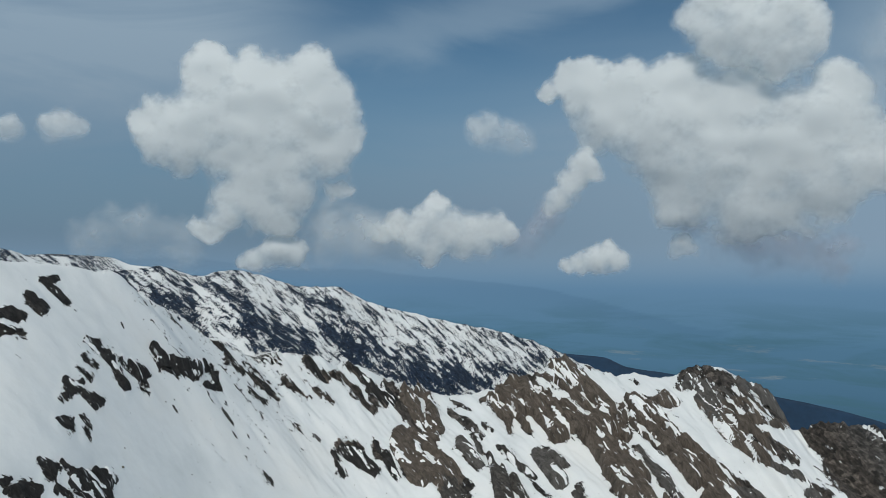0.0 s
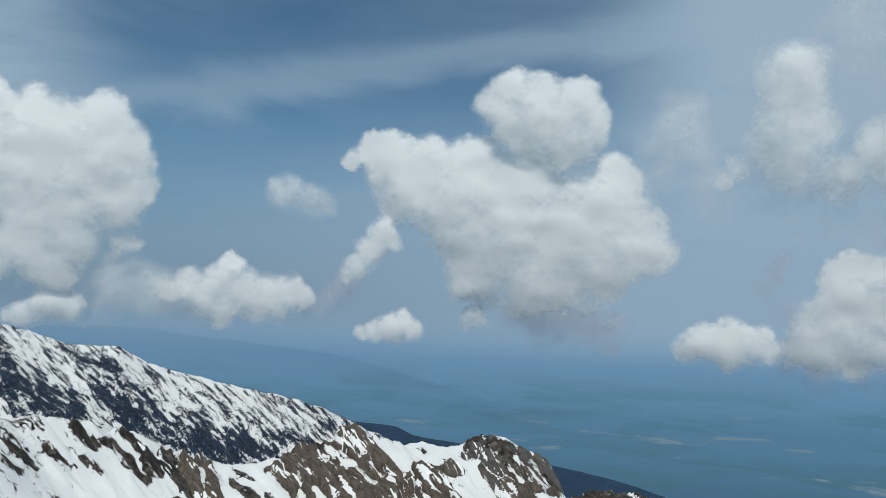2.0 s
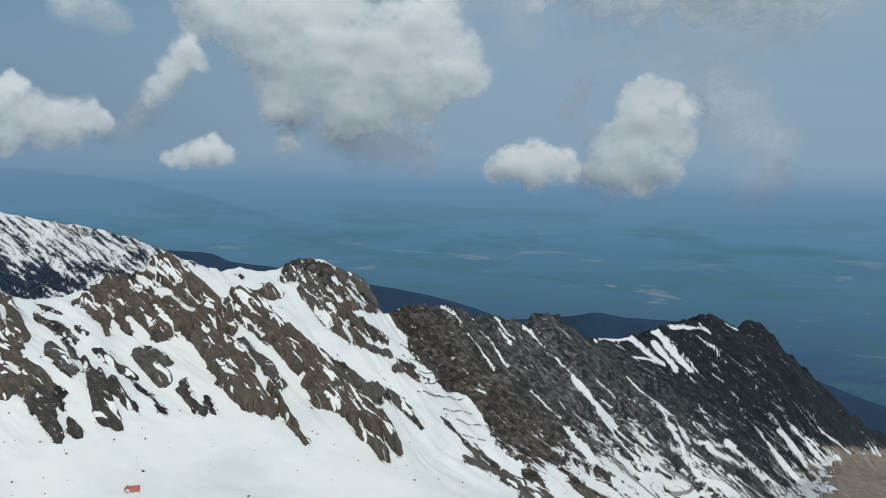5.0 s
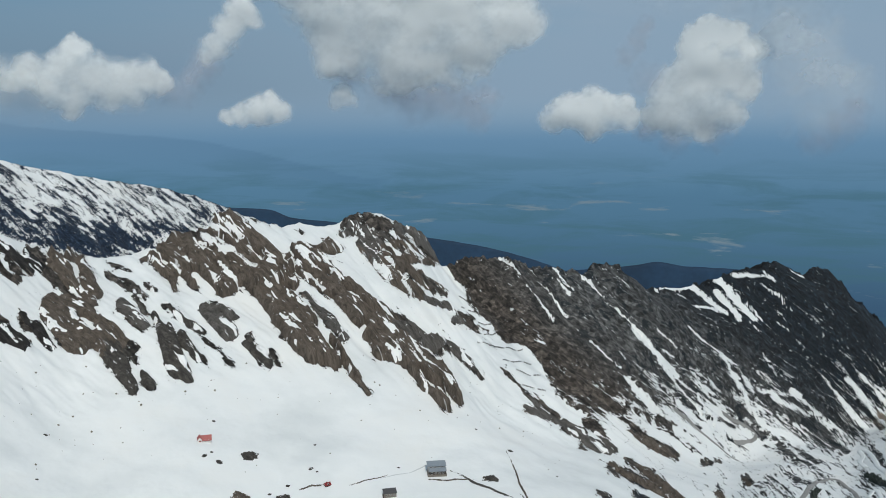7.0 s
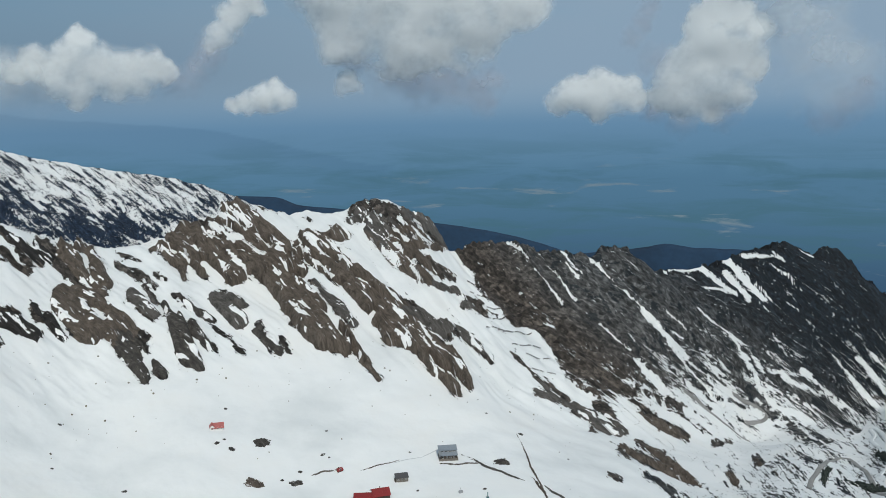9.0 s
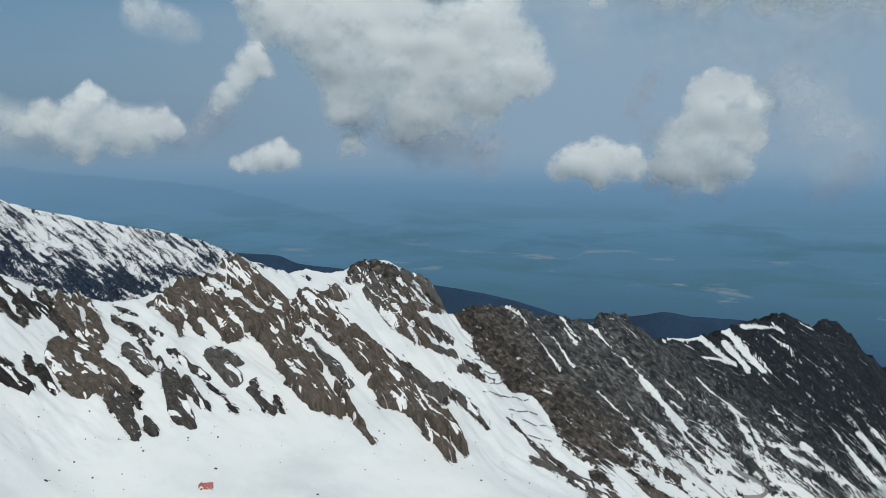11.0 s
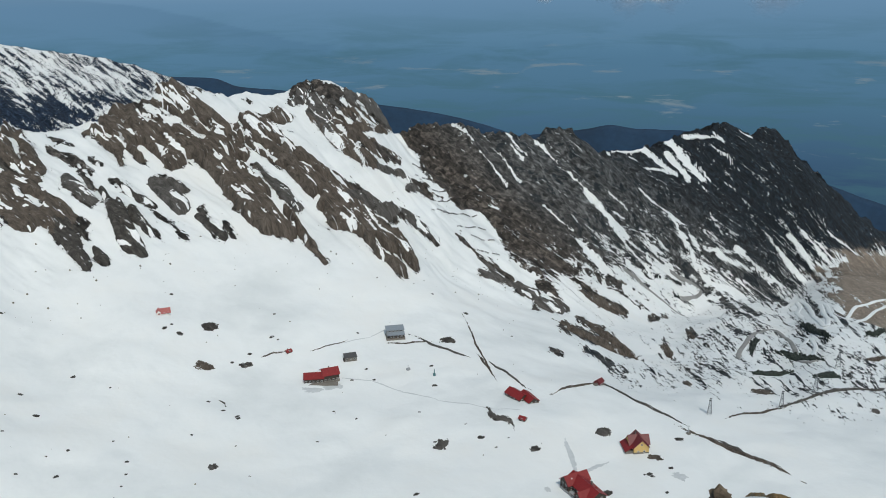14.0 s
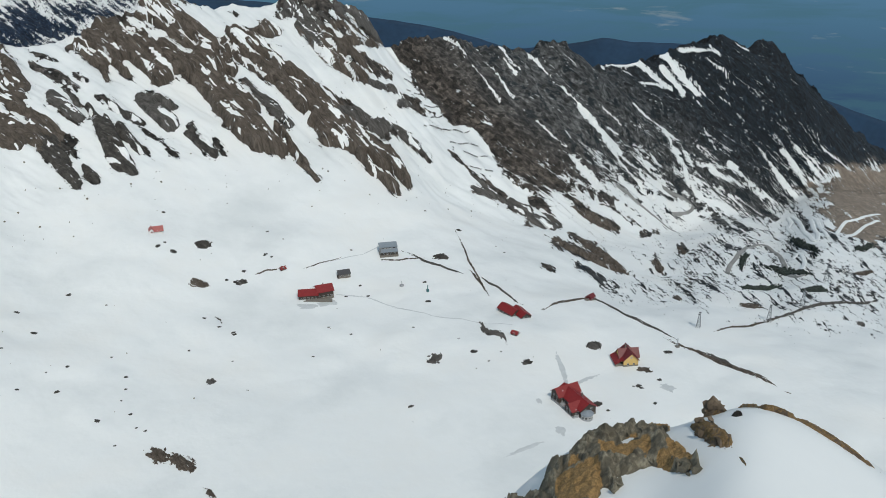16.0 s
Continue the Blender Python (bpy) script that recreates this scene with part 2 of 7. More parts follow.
def rock_material(name, dark, light, turf=None):
    m, N, L, bsdf = material(name)
    geo = N.new("ShaderNodeNewGeometry")
    pos = geo.outputs["Position"]
    size = 1.0 if turf is None else 9.0
    mp = N.new("ShaderNodeMapping")
    mp.inputs["Scale"].default_value = (0.16 * size, 0.16 * size, 0.10 * size)
    mp.inputs["Rotation"].default_value = (0.5, 0.6, 0.2)
    L.new(pos, mp.inputs[0])
    if turf is None:
        fl0 = attribute(N, "flow")
        mp.inputs["Scale"].default_value, mp.inputs["Rotation"].default_value = (1 / 4.0, 1 / 9.0, 0), (0, 0, 0)
        L.new(fl0.outputs["Vector"], mp.inputs[0])
    n1 = noise_node(N, L, mp.outputs[0], 1.0, 9, 0.68, 0.4)
    n2 = noise_node(N, L, pos, 0.035 * size, 4, 0.6)
    vo = N.new("ShaderNodeTexVoronoi")
    vo.feature = "DISTANCE_TO_EDGE"
    vo.inputs["Scale"].default_value = 2.2
    L.new(mp.outputs[0], vo.inputs["Vector"])
    c = ramp(N, L, n1.outputs["Fac"], [(0.32, tuple(0.25 * x for x in dark)), (0.5, dark), (0.7, light)]).outputs[0]
    c = mix_color(N, L, math_node(N, L, "MULTIPLY", n2.outputs["Fac"], 0.5), c, tuple(0.8 * x for x in light))
    crack = ramp(N, L, vo.outputs["Distance"], [(0.0, (0.35,) * 3), (0.06, (1.0,) * 3)]).outputs[0]
    mul = N.new("ShaderNodeMix")
    mul.data_type, mul.blend_type = "RGBA", "MULTIPLY"
    mul.inputs["Factor"].default_value = 0.7 if turf is None else 0.3
    L.new(c, mul.inputs["A"])
    L.new(crack, mul.inputs["B"])
    c = mul.outputs["Result"]
    if turf is not None:
        grass = attribute(N, "turf")
        blades = noise_node(N, L, pos, 9.0, 6, 0.7)
        g = ramp(N, L, blades.outputs["Fac"], [(0.3, tuple(0.4 * x for x in turf)), (0.5, turf), (0.75, tuple(1.7 * x for x in turf))]).outputs[0]
        fac = math_node(N, L, "ADD", grass.outputs["Fac"], math_node(N, L, "MULTIPLY", math_node(N, L, "SUBTRACT", n1.outputs["Fac"], 0.5), 1.2), True)
        fac = ramp(N, L, fac, [(0.42, (0, 0, 0)), (0.55, (1, 1, 1))]).outputs[0]
        c = mix_color(N, L, fac, c, g)
    if turf is None:
        fl = attribute(N, "flow")
        mp4 = N.new("ShaderNodeMapping")
        mp4.inputs["Scale"].default_value = (1 / 4.5, 1 / 15, 0)
        L.new(fl.outputs["Vector"], mp4.inputs[0])
        lodged = noise_node(N, L, mp4.outputs[0], 1.0, 6, 0.62, 0.2)
        white = ramp(N, L, lodged.outputs["Fac"], [(0.625, (0, 0, 0)), (0.645, (1, 1, 1))]).outputs[0]
        c = mix_color(N, L, math_node(N, L, "MULTIPLY", white, 0.55), c, (0.78, 0.79, 0.8))
    L.new(c, bsdf.inputs["Base Color"])
    bsdf.inputs["Roughness"].default_value = 0.88
    bsdf.inputs["Specular IOR Level"].default_value = 0.2
    b = N.new("ShaderNodeBump")
    b.inputs["Strength"].default_value, b.inputs["Distance"].default_value = 0.9, 2.5 / size
    L.new(n1.outputs["Fac"], b.inputs["Height"])
    L.new(b.outputs[0], bsdf.inputs["Normal"])
    return m


ROCK_BROWN = rock_material("brown_schist", (0.085, 0.07, 0.058), (0.185, 0.155, 0.128))
ROCK_GREY = rock_material("grey_schist", (0.085, 0.08, 0.074), (0.16, 0.15, 0.14))
ROCK_DARK = rock_material("dark_schist", (0.046, 0.043, 0.04), (0.13, 0.12, 0.108))
ROCK_BLACK = rock_material("black_schist", (0.022, 0.021, 0.021), (0.07, 0.066, 0.062))
ROCK_NEAR = rock_material("lichened_schist", (0.085, 0.075, 0.056), (0.34, 0.31, 0.235), (0.18, 0.12, 0.058))
ROCK_TAN = rock_material("tan_schist", (0.11, 0.082, 0.058), (0.27, 0.21, 0.15), (0.18, 0.12, 0.058))
ROCK_TURF = rock_material("schist_with_turf", (0.09, 0.079, 0.06), (0.36, 0.33, 0.25), (0.26, 0.165, 0.072))


def paint(name, color, rough=0.6, vary=0.25, metal=0.0, scale=1.2):
    m, N, L, bsdf = material(name)
    pos = N.new("ShaderNodeTexCoord").outputs["Object"]
    n1, n2 = noise_node(N, L, pos, scale, 6, 0.6), noise_node(N, L, pos, scale * 9, 4, 0.6)
    s = math_node(N, L, "ADD", math_node(N, L, "MULTIPLY", n1.outputs["Fac"], 0.65), math_node(N, L, "MULTIPLY", n2.outputs["Fac"], 0.35))
    L.new(ramp(N, L, s, [(0.3, tuple(c * (1 - vary) for c in color)), (0.7, tuple(min(1, c * (1 + vary)) for c in color))]).outputs[0], bsdf.inputs["Base Color"])
    bsdf.inputs["Roughness"].default_value, bsdf.inputs["Metallic"].default_value = rough, metal
    b = N.new("ShaderNodeBump")
    b.inputs["Strength"].default_value, b.inputs["Distance"].default_value = 0.3, 0.02
    L.new(n2.outputs["Fac"], b.inputs["Height"])
    L.new(b.outputs[0], bsdf.inputs["Normal"])
    return m


# woods' base colour already mixed with the blue of the haze
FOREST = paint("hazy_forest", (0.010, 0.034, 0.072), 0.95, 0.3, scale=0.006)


def cloud_material(name="cloud_vapour", white=(0.93, 0.95, 0.94), through_light=0.36):
    m, N, L, bsdf = material(name)
    out = N["Material Output"]
    obc = N.new("ShaderNodeTexCoord").outputs["Object"]
    dens = attribute(N, "vapour")
    n1 = noise_node(N, L, obc, 0.010, 5, 0.5, 0.4)
    d = math_node(N, L, "ADD", dens.outputs["Fac"], math_node(N, L, "MULTIPLY", math_node(N, L, "SUBTRACT", n1.outputs["Fac"], 0.5), 0.25))
    al = N.new("ShaderNodeMapRange")
    al.interpolation_type = "SMOOTHSTEP"
    al.inputs["From Min"].default_value, al.inputs["From Max"].default_value = 0.0, 0.82
    L.new(d, al.inputs["Value"])
    dif, tra, tr = N.new("ShaderNodeBsdfDiffuse"), N.new("ShaderNodeBsdfTranslucent"), N.new("ShaderNodeBsdfTransparent")
    for s in (dif, tra):
        s.inputs["Color"].default_value = (*white, 1)
    body, mix = N.new("ShaderNodeMixShader"), N.new("ShaderNodeMixShader")
    body.inputs[0].default_value = through_light
    L.new(dif.outputs[0], body.inputs[1])
    L.new(tra.outputs[0], body.inputs[2])
    L.new(al.outputs[0], mix.inputs[0])
    L.new(tr.outputs[0], mix.inputs[1])
    L.new(body.outputs[0], mix.inputs[2])
    L.new(mix.outputs[0], out.inputs["Surface"])
    return m


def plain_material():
    """The hazy lowland, kilometres beyond the hills, its haze painted on a glowing band; u runs along the horizon in
    degrees, v up it.
    """
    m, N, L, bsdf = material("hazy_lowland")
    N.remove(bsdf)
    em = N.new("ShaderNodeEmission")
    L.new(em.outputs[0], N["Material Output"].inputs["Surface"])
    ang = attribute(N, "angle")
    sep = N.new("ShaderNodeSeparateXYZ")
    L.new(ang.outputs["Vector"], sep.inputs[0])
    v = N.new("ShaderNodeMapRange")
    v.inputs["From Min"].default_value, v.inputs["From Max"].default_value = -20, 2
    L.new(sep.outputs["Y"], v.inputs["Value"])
    # haze painted as a ramp that pales towards the horizon
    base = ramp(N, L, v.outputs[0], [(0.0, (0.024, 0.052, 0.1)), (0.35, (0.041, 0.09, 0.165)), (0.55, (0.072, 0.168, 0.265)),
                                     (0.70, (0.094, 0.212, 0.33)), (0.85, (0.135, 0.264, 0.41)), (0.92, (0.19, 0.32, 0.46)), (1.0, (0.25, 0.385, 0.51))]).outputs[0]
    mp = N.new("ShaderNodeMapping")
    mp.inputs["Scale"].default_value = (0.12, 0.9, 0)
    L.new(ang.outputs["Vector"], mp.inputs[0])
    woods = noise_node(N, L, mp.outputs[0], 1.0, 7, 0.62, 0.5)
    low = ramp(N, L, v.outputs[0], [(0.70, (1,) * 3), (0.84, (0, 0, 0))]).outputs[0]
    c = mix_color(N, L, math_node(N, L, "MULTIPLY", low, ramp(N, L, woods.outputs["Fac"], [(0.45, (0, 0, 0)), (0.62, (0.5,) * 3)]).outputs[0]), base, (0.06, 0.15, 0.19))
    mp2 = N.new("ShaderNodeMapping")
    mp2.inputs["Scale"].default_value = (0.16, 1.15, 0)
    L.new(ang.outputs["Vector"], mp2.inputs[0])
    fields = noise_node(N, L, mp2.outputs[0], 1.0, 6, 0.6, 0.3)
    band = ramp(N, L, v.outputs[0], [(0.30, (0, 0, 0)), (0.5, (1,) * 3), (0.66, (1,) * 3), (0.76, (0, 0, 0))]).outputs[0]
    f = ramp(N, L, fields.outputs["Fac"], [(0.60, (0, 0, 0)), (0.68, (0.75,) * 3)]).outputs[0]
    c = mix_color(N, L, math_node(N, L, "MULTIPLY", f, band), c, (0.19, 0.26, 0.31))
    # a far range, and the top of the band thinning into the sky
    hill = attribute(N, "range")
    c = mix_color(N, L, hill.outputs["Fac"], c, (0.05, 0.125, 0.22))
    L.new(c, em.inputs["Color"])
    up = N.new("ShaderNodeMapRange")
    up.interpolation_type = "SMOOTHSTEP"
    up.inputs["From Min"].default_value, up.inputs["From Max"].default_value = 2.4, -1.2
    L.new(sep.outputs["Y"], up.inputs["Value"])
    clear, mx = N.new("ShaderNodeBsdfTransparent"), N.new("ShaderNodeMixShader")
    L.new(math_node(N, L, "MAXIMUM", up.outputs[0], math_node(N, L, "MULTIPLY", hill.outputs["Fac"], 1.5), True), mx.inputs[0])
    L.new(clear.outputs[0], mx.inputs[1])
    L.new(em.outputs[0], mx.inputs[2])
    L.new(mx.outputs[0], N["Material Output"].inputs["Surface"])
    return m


# ---- the lie of the land ----
def hashed(ix, iy, seed):
    n = (ix.astype(np.int64) * 374761393 + iy.astype(np.int64) * 668265263 + seed * 974711) & 0xFFFFFFFF
    n = ((n ^ (n >> 13)) * 1274126177) & 0xFFFFFFFF
    n = ((n ^ (n >> 16)) * 2246822519) & 0xFFFFFFFF
    return ((n ^ (n >> 15)) & 0xFFFF) / 65535.0


def vnoise(x, y, seed=0):
    """Smooth value noise, 0 to 1."""
    ix, iy = np.floor(x), np.floor(y)
    fx, fy = x - ix, y - iy
    fx, fy = fx * fx * (3 - 2 * fx), fy * fy * (3 - 2 * fy)
    a, b = hashed(ix, iy, seed), hashed(ix + 1, iy, seed)
    c, d = hashed(ix, iy + 1, seed), hashed(ix + 1, iy + 1, seed)
    return (a + (b - a) * fx) * (1 - fy) + (c + (d - c) * fx) * fy


def fbm(x, y, octaves=4, seed=0, gain=0.5):
    s, amp, tot = 0.0, 1.0, 0.0
    for k in range(octaves):
        s = s + amp * vnoise(x * 2 ** k + 17.3 * k, y * 2 ** k - 9.1 * k, seed + k)
        tot += amp
        amp *= gain
    return s / tot


def curve(knots, a):
    """A smooth curve through (angle, value) knots, which run from left to right."""
    k = np.array(sorted(knots), float)
    x, y = k[:, 0], k[:, 1]
    d = np.diff(y) / np.diff(x)
    m = np.zeros_like(y)
    m[1:-1] = np.where(d[:-1] * d[1:] > 0, 2 * d[:-1] * d[1:] / np.where(d[:-1] + d[1:] == 0, 1, d[:-1] + d[1:]), 0)
    a = np.clip(a, x[0], x[-1])
    i = np.clip(np.searchsorted(x, a) - 1, 0, len(x) - 2)
    h = x[i + 1] - x[i]
    t = (a - x[i]) / h
    return ((1 + 2 * t) * (1 - t) ** 2 * y[i] + t * (1 - t) ** 2 * h * m[i] + t * t * (3 - 2 * t) * y[i + 1] + t * t * (t - 1) * h * m[i + 1])


# the cirque, in degrees left (+) and right (-) of the first view, laid along sight lines from the camera above the
# summit
CREST_EL = [(180, -3), (60, 0.2), (40, 0.6), (25.3, 0.34), (21.9, -0.28), (20.5, -1.5), (18.4, -2.8), (15.6, -4.7), (13.2, -5.8), (11, -5.7),
            (8.3, -6.07), (3.6, -7.86), (1.7, -8.2), (-1.5, -8.68), (-3.6, -8.3), (-5.8, -7.2), (-8.7, -6.36), (-12.3, -6.8), (-14.7, -7.3), (-15.6, -7.2),
            (-17.3, -6.28), (-20.2, -7.2), (-21.6, -8.2), (-23.1, -9.84), (-24.5, -9.4), (-26.5, -9.2), (-28.5, -10.0), (-31, -9.9), (-32.5, -10.5), (-35, -9.8),
            (-37.3, -11.1), (-39.7, -10.9), (-42.5, -10.0), (-45.3, -9.0), (-46.8, -9.35), (-48.1, -9.0), (-50, -10.8), (-53, -13.3), (-55.5, -15), (-62, -17.5), (-90, -18), (-180, -3)]
CREST_R = [(180, 600), (60, 440), (40, 520), (25, 640), (13, 780), (0, 900), (-9, 960), (-17, 1000), (-24, 1010), (-31, 1060), (-37, 1190), (-45, 1470), (-50, 1620), (-56, 1800), (-65, 2000), (-180, 700)]
BASE_EL = [(180, -30), (40, -23), (28, -21), (10, -19.3), (2, -18.6), (-5, -17.4), (-14, -17.1), (-24, -19.8), (-35, -22.2), (-43, -21.9), (-47, -20.4), (-50.5, -19.5), (-54, -17.4), (-57, -17.6), (-65, -20), (-180, -30)]
BASE_R = [(180, 420), (40, 330), (28, 390), (10, 620), (0, 715), (-14, 760), (-24, 740), (-31, 770), (-35, 800), (-40, 940), (-47, 1200), (-54, 1500), (-65, 1750), (-180, 420)]
SHORE_R = [(180, 360), (40, 290), (10, 380), (0, 450), (-10, 520), (-20, 590), (-32, 560), (-42, 520), (-50, 520), (-65, 500), (-180, 360)]
SPUR_EL = [(180, -30), (0, -52), (-24, -48), (-31.5, -41.0), (-35, -38.2), (-39, -36.0), (-42, -35.1), (-45.5, -34.5), (-50.5, -31.8), (-55, -32.2), (-59.4, -33.4), (-70, -36), (-180, -30)]
SPUR_R = 45.0


# the strata dip to the right as the camera sees them; the line along which they start
STRATA_EL = [(180, 0), (28, 0.5), (13, -4.5), (2, -7.6), (-10, -6.8), (-19, -7.2), (-25, -9.2), (-37, -10.4), (-48, -9.4), (-60, -15), (-180, -15)]


FLOW_EL = [q for q in STRATA_EL if q[0] > -50] + [(-60, -11), (-180, -12)]


def softstep(r, at, width):
    """A corner's running excess, rounded over the width."""
    t = (r - at) / width
    return width * np.where(t > 20, t, np.log1p(np.exp(np.clip(t, -30, 20))))


def bare_land(a, r):
    """Height of the smooth land, and how far up the wall (0 foot, 1 crest, -1 well out on the floor)."""
    tan = lambda el: np.tan(np.radians(el))
    cr, br, sr = curve(CREST_R, a), curve(BASE_R, a), curve(SHORE_R, a)
    # the crest's peaks and notches run down the wall as leaning ribs
    ce, be = curve(CREST_EL, a), curve(BASE_EL, a)
    along = np.clip(1 - (r - br) / (cr - br), 0, 1)
    ribbed = a + along * (ce - be)
    ce = np.where(np.abs(a) < 64, curve(STRATA_EL, a) + curve(CREST_EL, ribbed) - curve(STRATA_EL, ribbed), ce)
    cz, bz = 280 + cr * tan(ce), 280 + br * tan(be)
    pz = 280 + SPUR_R * tan(sum(curve(SPUR_EL, a + d) for d in (-2.4, -1.2, 0, 1.2, 2.4)) / 5)
    # the summit lies 26 m under the camera, flattened to fit its view
    knots = [(0 * a, 254.0 + 0 * a, 1), (SPUR_R + 0 * a, pz, 1.0), (285 + 0 * a, 0 * a, 14), (sr, 0 * a, 30), (br, bz, 22), (cr, cz, 2.5),
             (cr + 260, cz - 190, 40), (cr + 900, np.minimum(cz - 420, -320), 60)]
    z, last = knots[0][1] + 0 * r, None
    for k in range(len(knots) - 1):
        (r0, z0, w0), (r1, z1, _) = knots[k], knots[k + 1]
        slope = (z1 - z0) / (r1 - r0)
        z = z + (slope * r if k == 0 else (slope - last) * softstep(r, r0, w0))
        last = slope
    z = z - (last + 0.33) * softstep(r, knots[-1][0], 60)
    return z, (r - br) / (cr - br), (r - cr)


# how much rock stands out of the snow, by the stratum at which a place lies
UPPER = [(180, 0.1), (30, 0.12), (20, 0.25), (12, 0.42), (5, 0.44), (0, 0.45), (-4, 0.46), (-6, 0.55), (-9, 0.53), (-12, 0.47), (-15, 0.46), (-17, 0.56), (-18.5, 0.8), (-30, 0.8), (-36, 0.78), (-38, 0.77), (-41, 0.77), (-43.5, 0.75), (-46, 0.8), (-50, 0.84), (-60, 0.9), (-180, 0.3)]
LOWER = [(180, 0), (30, 0.06), (10, 0.23), (2, 0.25), (-3, 0.27), (-8, 0.22), (-14, 0.24), (-17, 0.72), (-23.2, 0.72), (-31, 0.66), (-34, 0.66), (-38, 0.6), (-46, 0.66), (-52, 0.68), (-56, 0.75), (-70, 0.4), (-180, 0.1)]
TONE = [(180, 0.25), (10, 0.25), (0, 0.33), (-10, 0.27), (-16, 0.3), (-24, 0.27), (-26.5, 0.36), (-29, 0.46), (-33, 0.5), (-36, 0.58), (-38, 0.7), (-42, 0.75), (-52, 0.75), (-180, 0.5)]


# snow-filled gullies in the wall: from, to (degrees round and down), half width
GULLIES_GREY = [(-27.1, -9.5, -28.5, -10.8, 0.13), (-29.0, -11.4, -31.0, -13.6, 0.09), (-29.2, -10.2, -29.6, -10.7, 0.07), (-29.9, -11.2, -31.9, -13.4, 0.11), (-30.8, -9.9, -32.3, -11.8, 0.14), (-31.2, -11.0, -32.1, -12.0, 0.07), (-32.6, -10.5, -34.5, -12.2, 0.09), (-34.5, -12.4, -37.1, -14.6, 0.07), (-36.5, -14.4, -39.3, -16.8, 0.2), (-33.6, -14.9, -35.7, -16.8, 0.14), (-35.1, -10.5, -36.2, -11.4, 0.07), (-38.0, -14.0, -39.4, -15.1, 0.11), (-38.5, -15.3, -39.2, -15.7, 0.13), (-35.6, -15.6, -36.1, -16.3, 0.07), (-37.6, -11.0, -38.0, -11.4, 0.11), (-38.1, -11.2, -40.2, -11.0, 0.16), (-39.3, -11.4, -39.9, -11.7, 0.16)]
GULLIES_PEAK = [(-39.9, -10.8, -42.6, -12.6, 0.18), (-40.5, -12.2, -42.0, -12.4, 0.16), (-40.1, -13.5, -42.2, -15.1, 0.13), (-41.2, -10.4, -41.9, -10.0, 0.09), (-41.7, -10.2, -44.3, -12.8, 0.36), (-41.8, -11.1, -43.3, -12.8, 0.36), (-42.8, -10.1, -45.2, -10.0, 0.18), (-44.7, -9.6, -45.5, -10.3, 0.16), (-46.3, -9.4, -47.2, -9.9, 0.13), (-43.8, -11.8, -44.8, -12.8, 0.09), (-44.7, -10.6, -46.6, -12.1, 0.05), (-43.9, -13.0, -45.0, -13.9, 0.05), (-48.4, -13.3, -48.8, -13.7, 0.05), (-49.5, -13.7, -50.6, -14.7, 0.07), (-52.0, -14.7, -52.3, -15.2, 0.07), (-47.0, -13.9, -47.6, -14.4, 0.05)]
GULLIES_FOOT = [(-45.7, -12.9, -46.5, -13.4, 0.07), (-42.3, -14.9, -43.0, -16.1, 0.13), (-29.7, -15.2, -30.4, -15.2, 0.16), (-48.7, -16.1, -50.8, -18.2, 0.14), (-50.2, -15.9, -52.8, -18.2, 0.1), (-52.6, -15.7, -54.5, -16.7, 0.07), (-43.1, -16.2, -44.7, -18.6, 0.16), (-37.7, -15.4, -41.8, -20.1, 0.11), (-35.3, -13.0, -39.5, -17.0, 0.16), (-41.0, -18.0, -42.1, -20.1, 0.16), (-39.6, -18.8, -42.8, -21.2, 0.18), (-46.9, -16.8, -50.1, -19.0, 0.14), (-36.1, -17.4, -40.0, -21.5, 0.22)]


# ribs of rock and tongues of snow on the near wall: from and to (degrees round and down), with the half width at each end
ROCK_CREST = [(16.73, -3.93, 0.16, 15.74, -4.77, 0.12), (15.45, -4.96, 0.24, 14.33, -6.29, 0.2), (14.7, -6.28, 0.2, 13.5, -7.28, 0.16), (13.77, -6.86, 0.2, 11.24, -8.83, 0.24), (13.19, -8.19, 0.16, 12.06, -9.15, 0.16), (9.45, -6.37, 0.24, 8.09, -7.6, 0.24), (10.76, -7.68, 0.24, 9.19, -8.87, 0.2), (7.52, -7.15, 0.2, 5.8, -8.39, 0.2), (8.66, -8.28, 0.16, 7.5, -9.28, 0.16), (6.75, -6.39, 0.16, 4.79, -8.32, 0.16), (5.58, -7.36, 0.2, 4.47, -9.53, 0.2), (4.99, -8.31, 0.16, 3.62, -8.7, 0.12), (7.08, -12.05, 0.35, 4.58, -13.78, 0.31), (7.46, -12.52, 0.16, 6.83, -13.96, 0.16), (4.45, -11.9, 0.2, 4.13, -12.9, 0.2), (3.74, -13.01, 0.2, 3.1, -14.12, 0.2)]
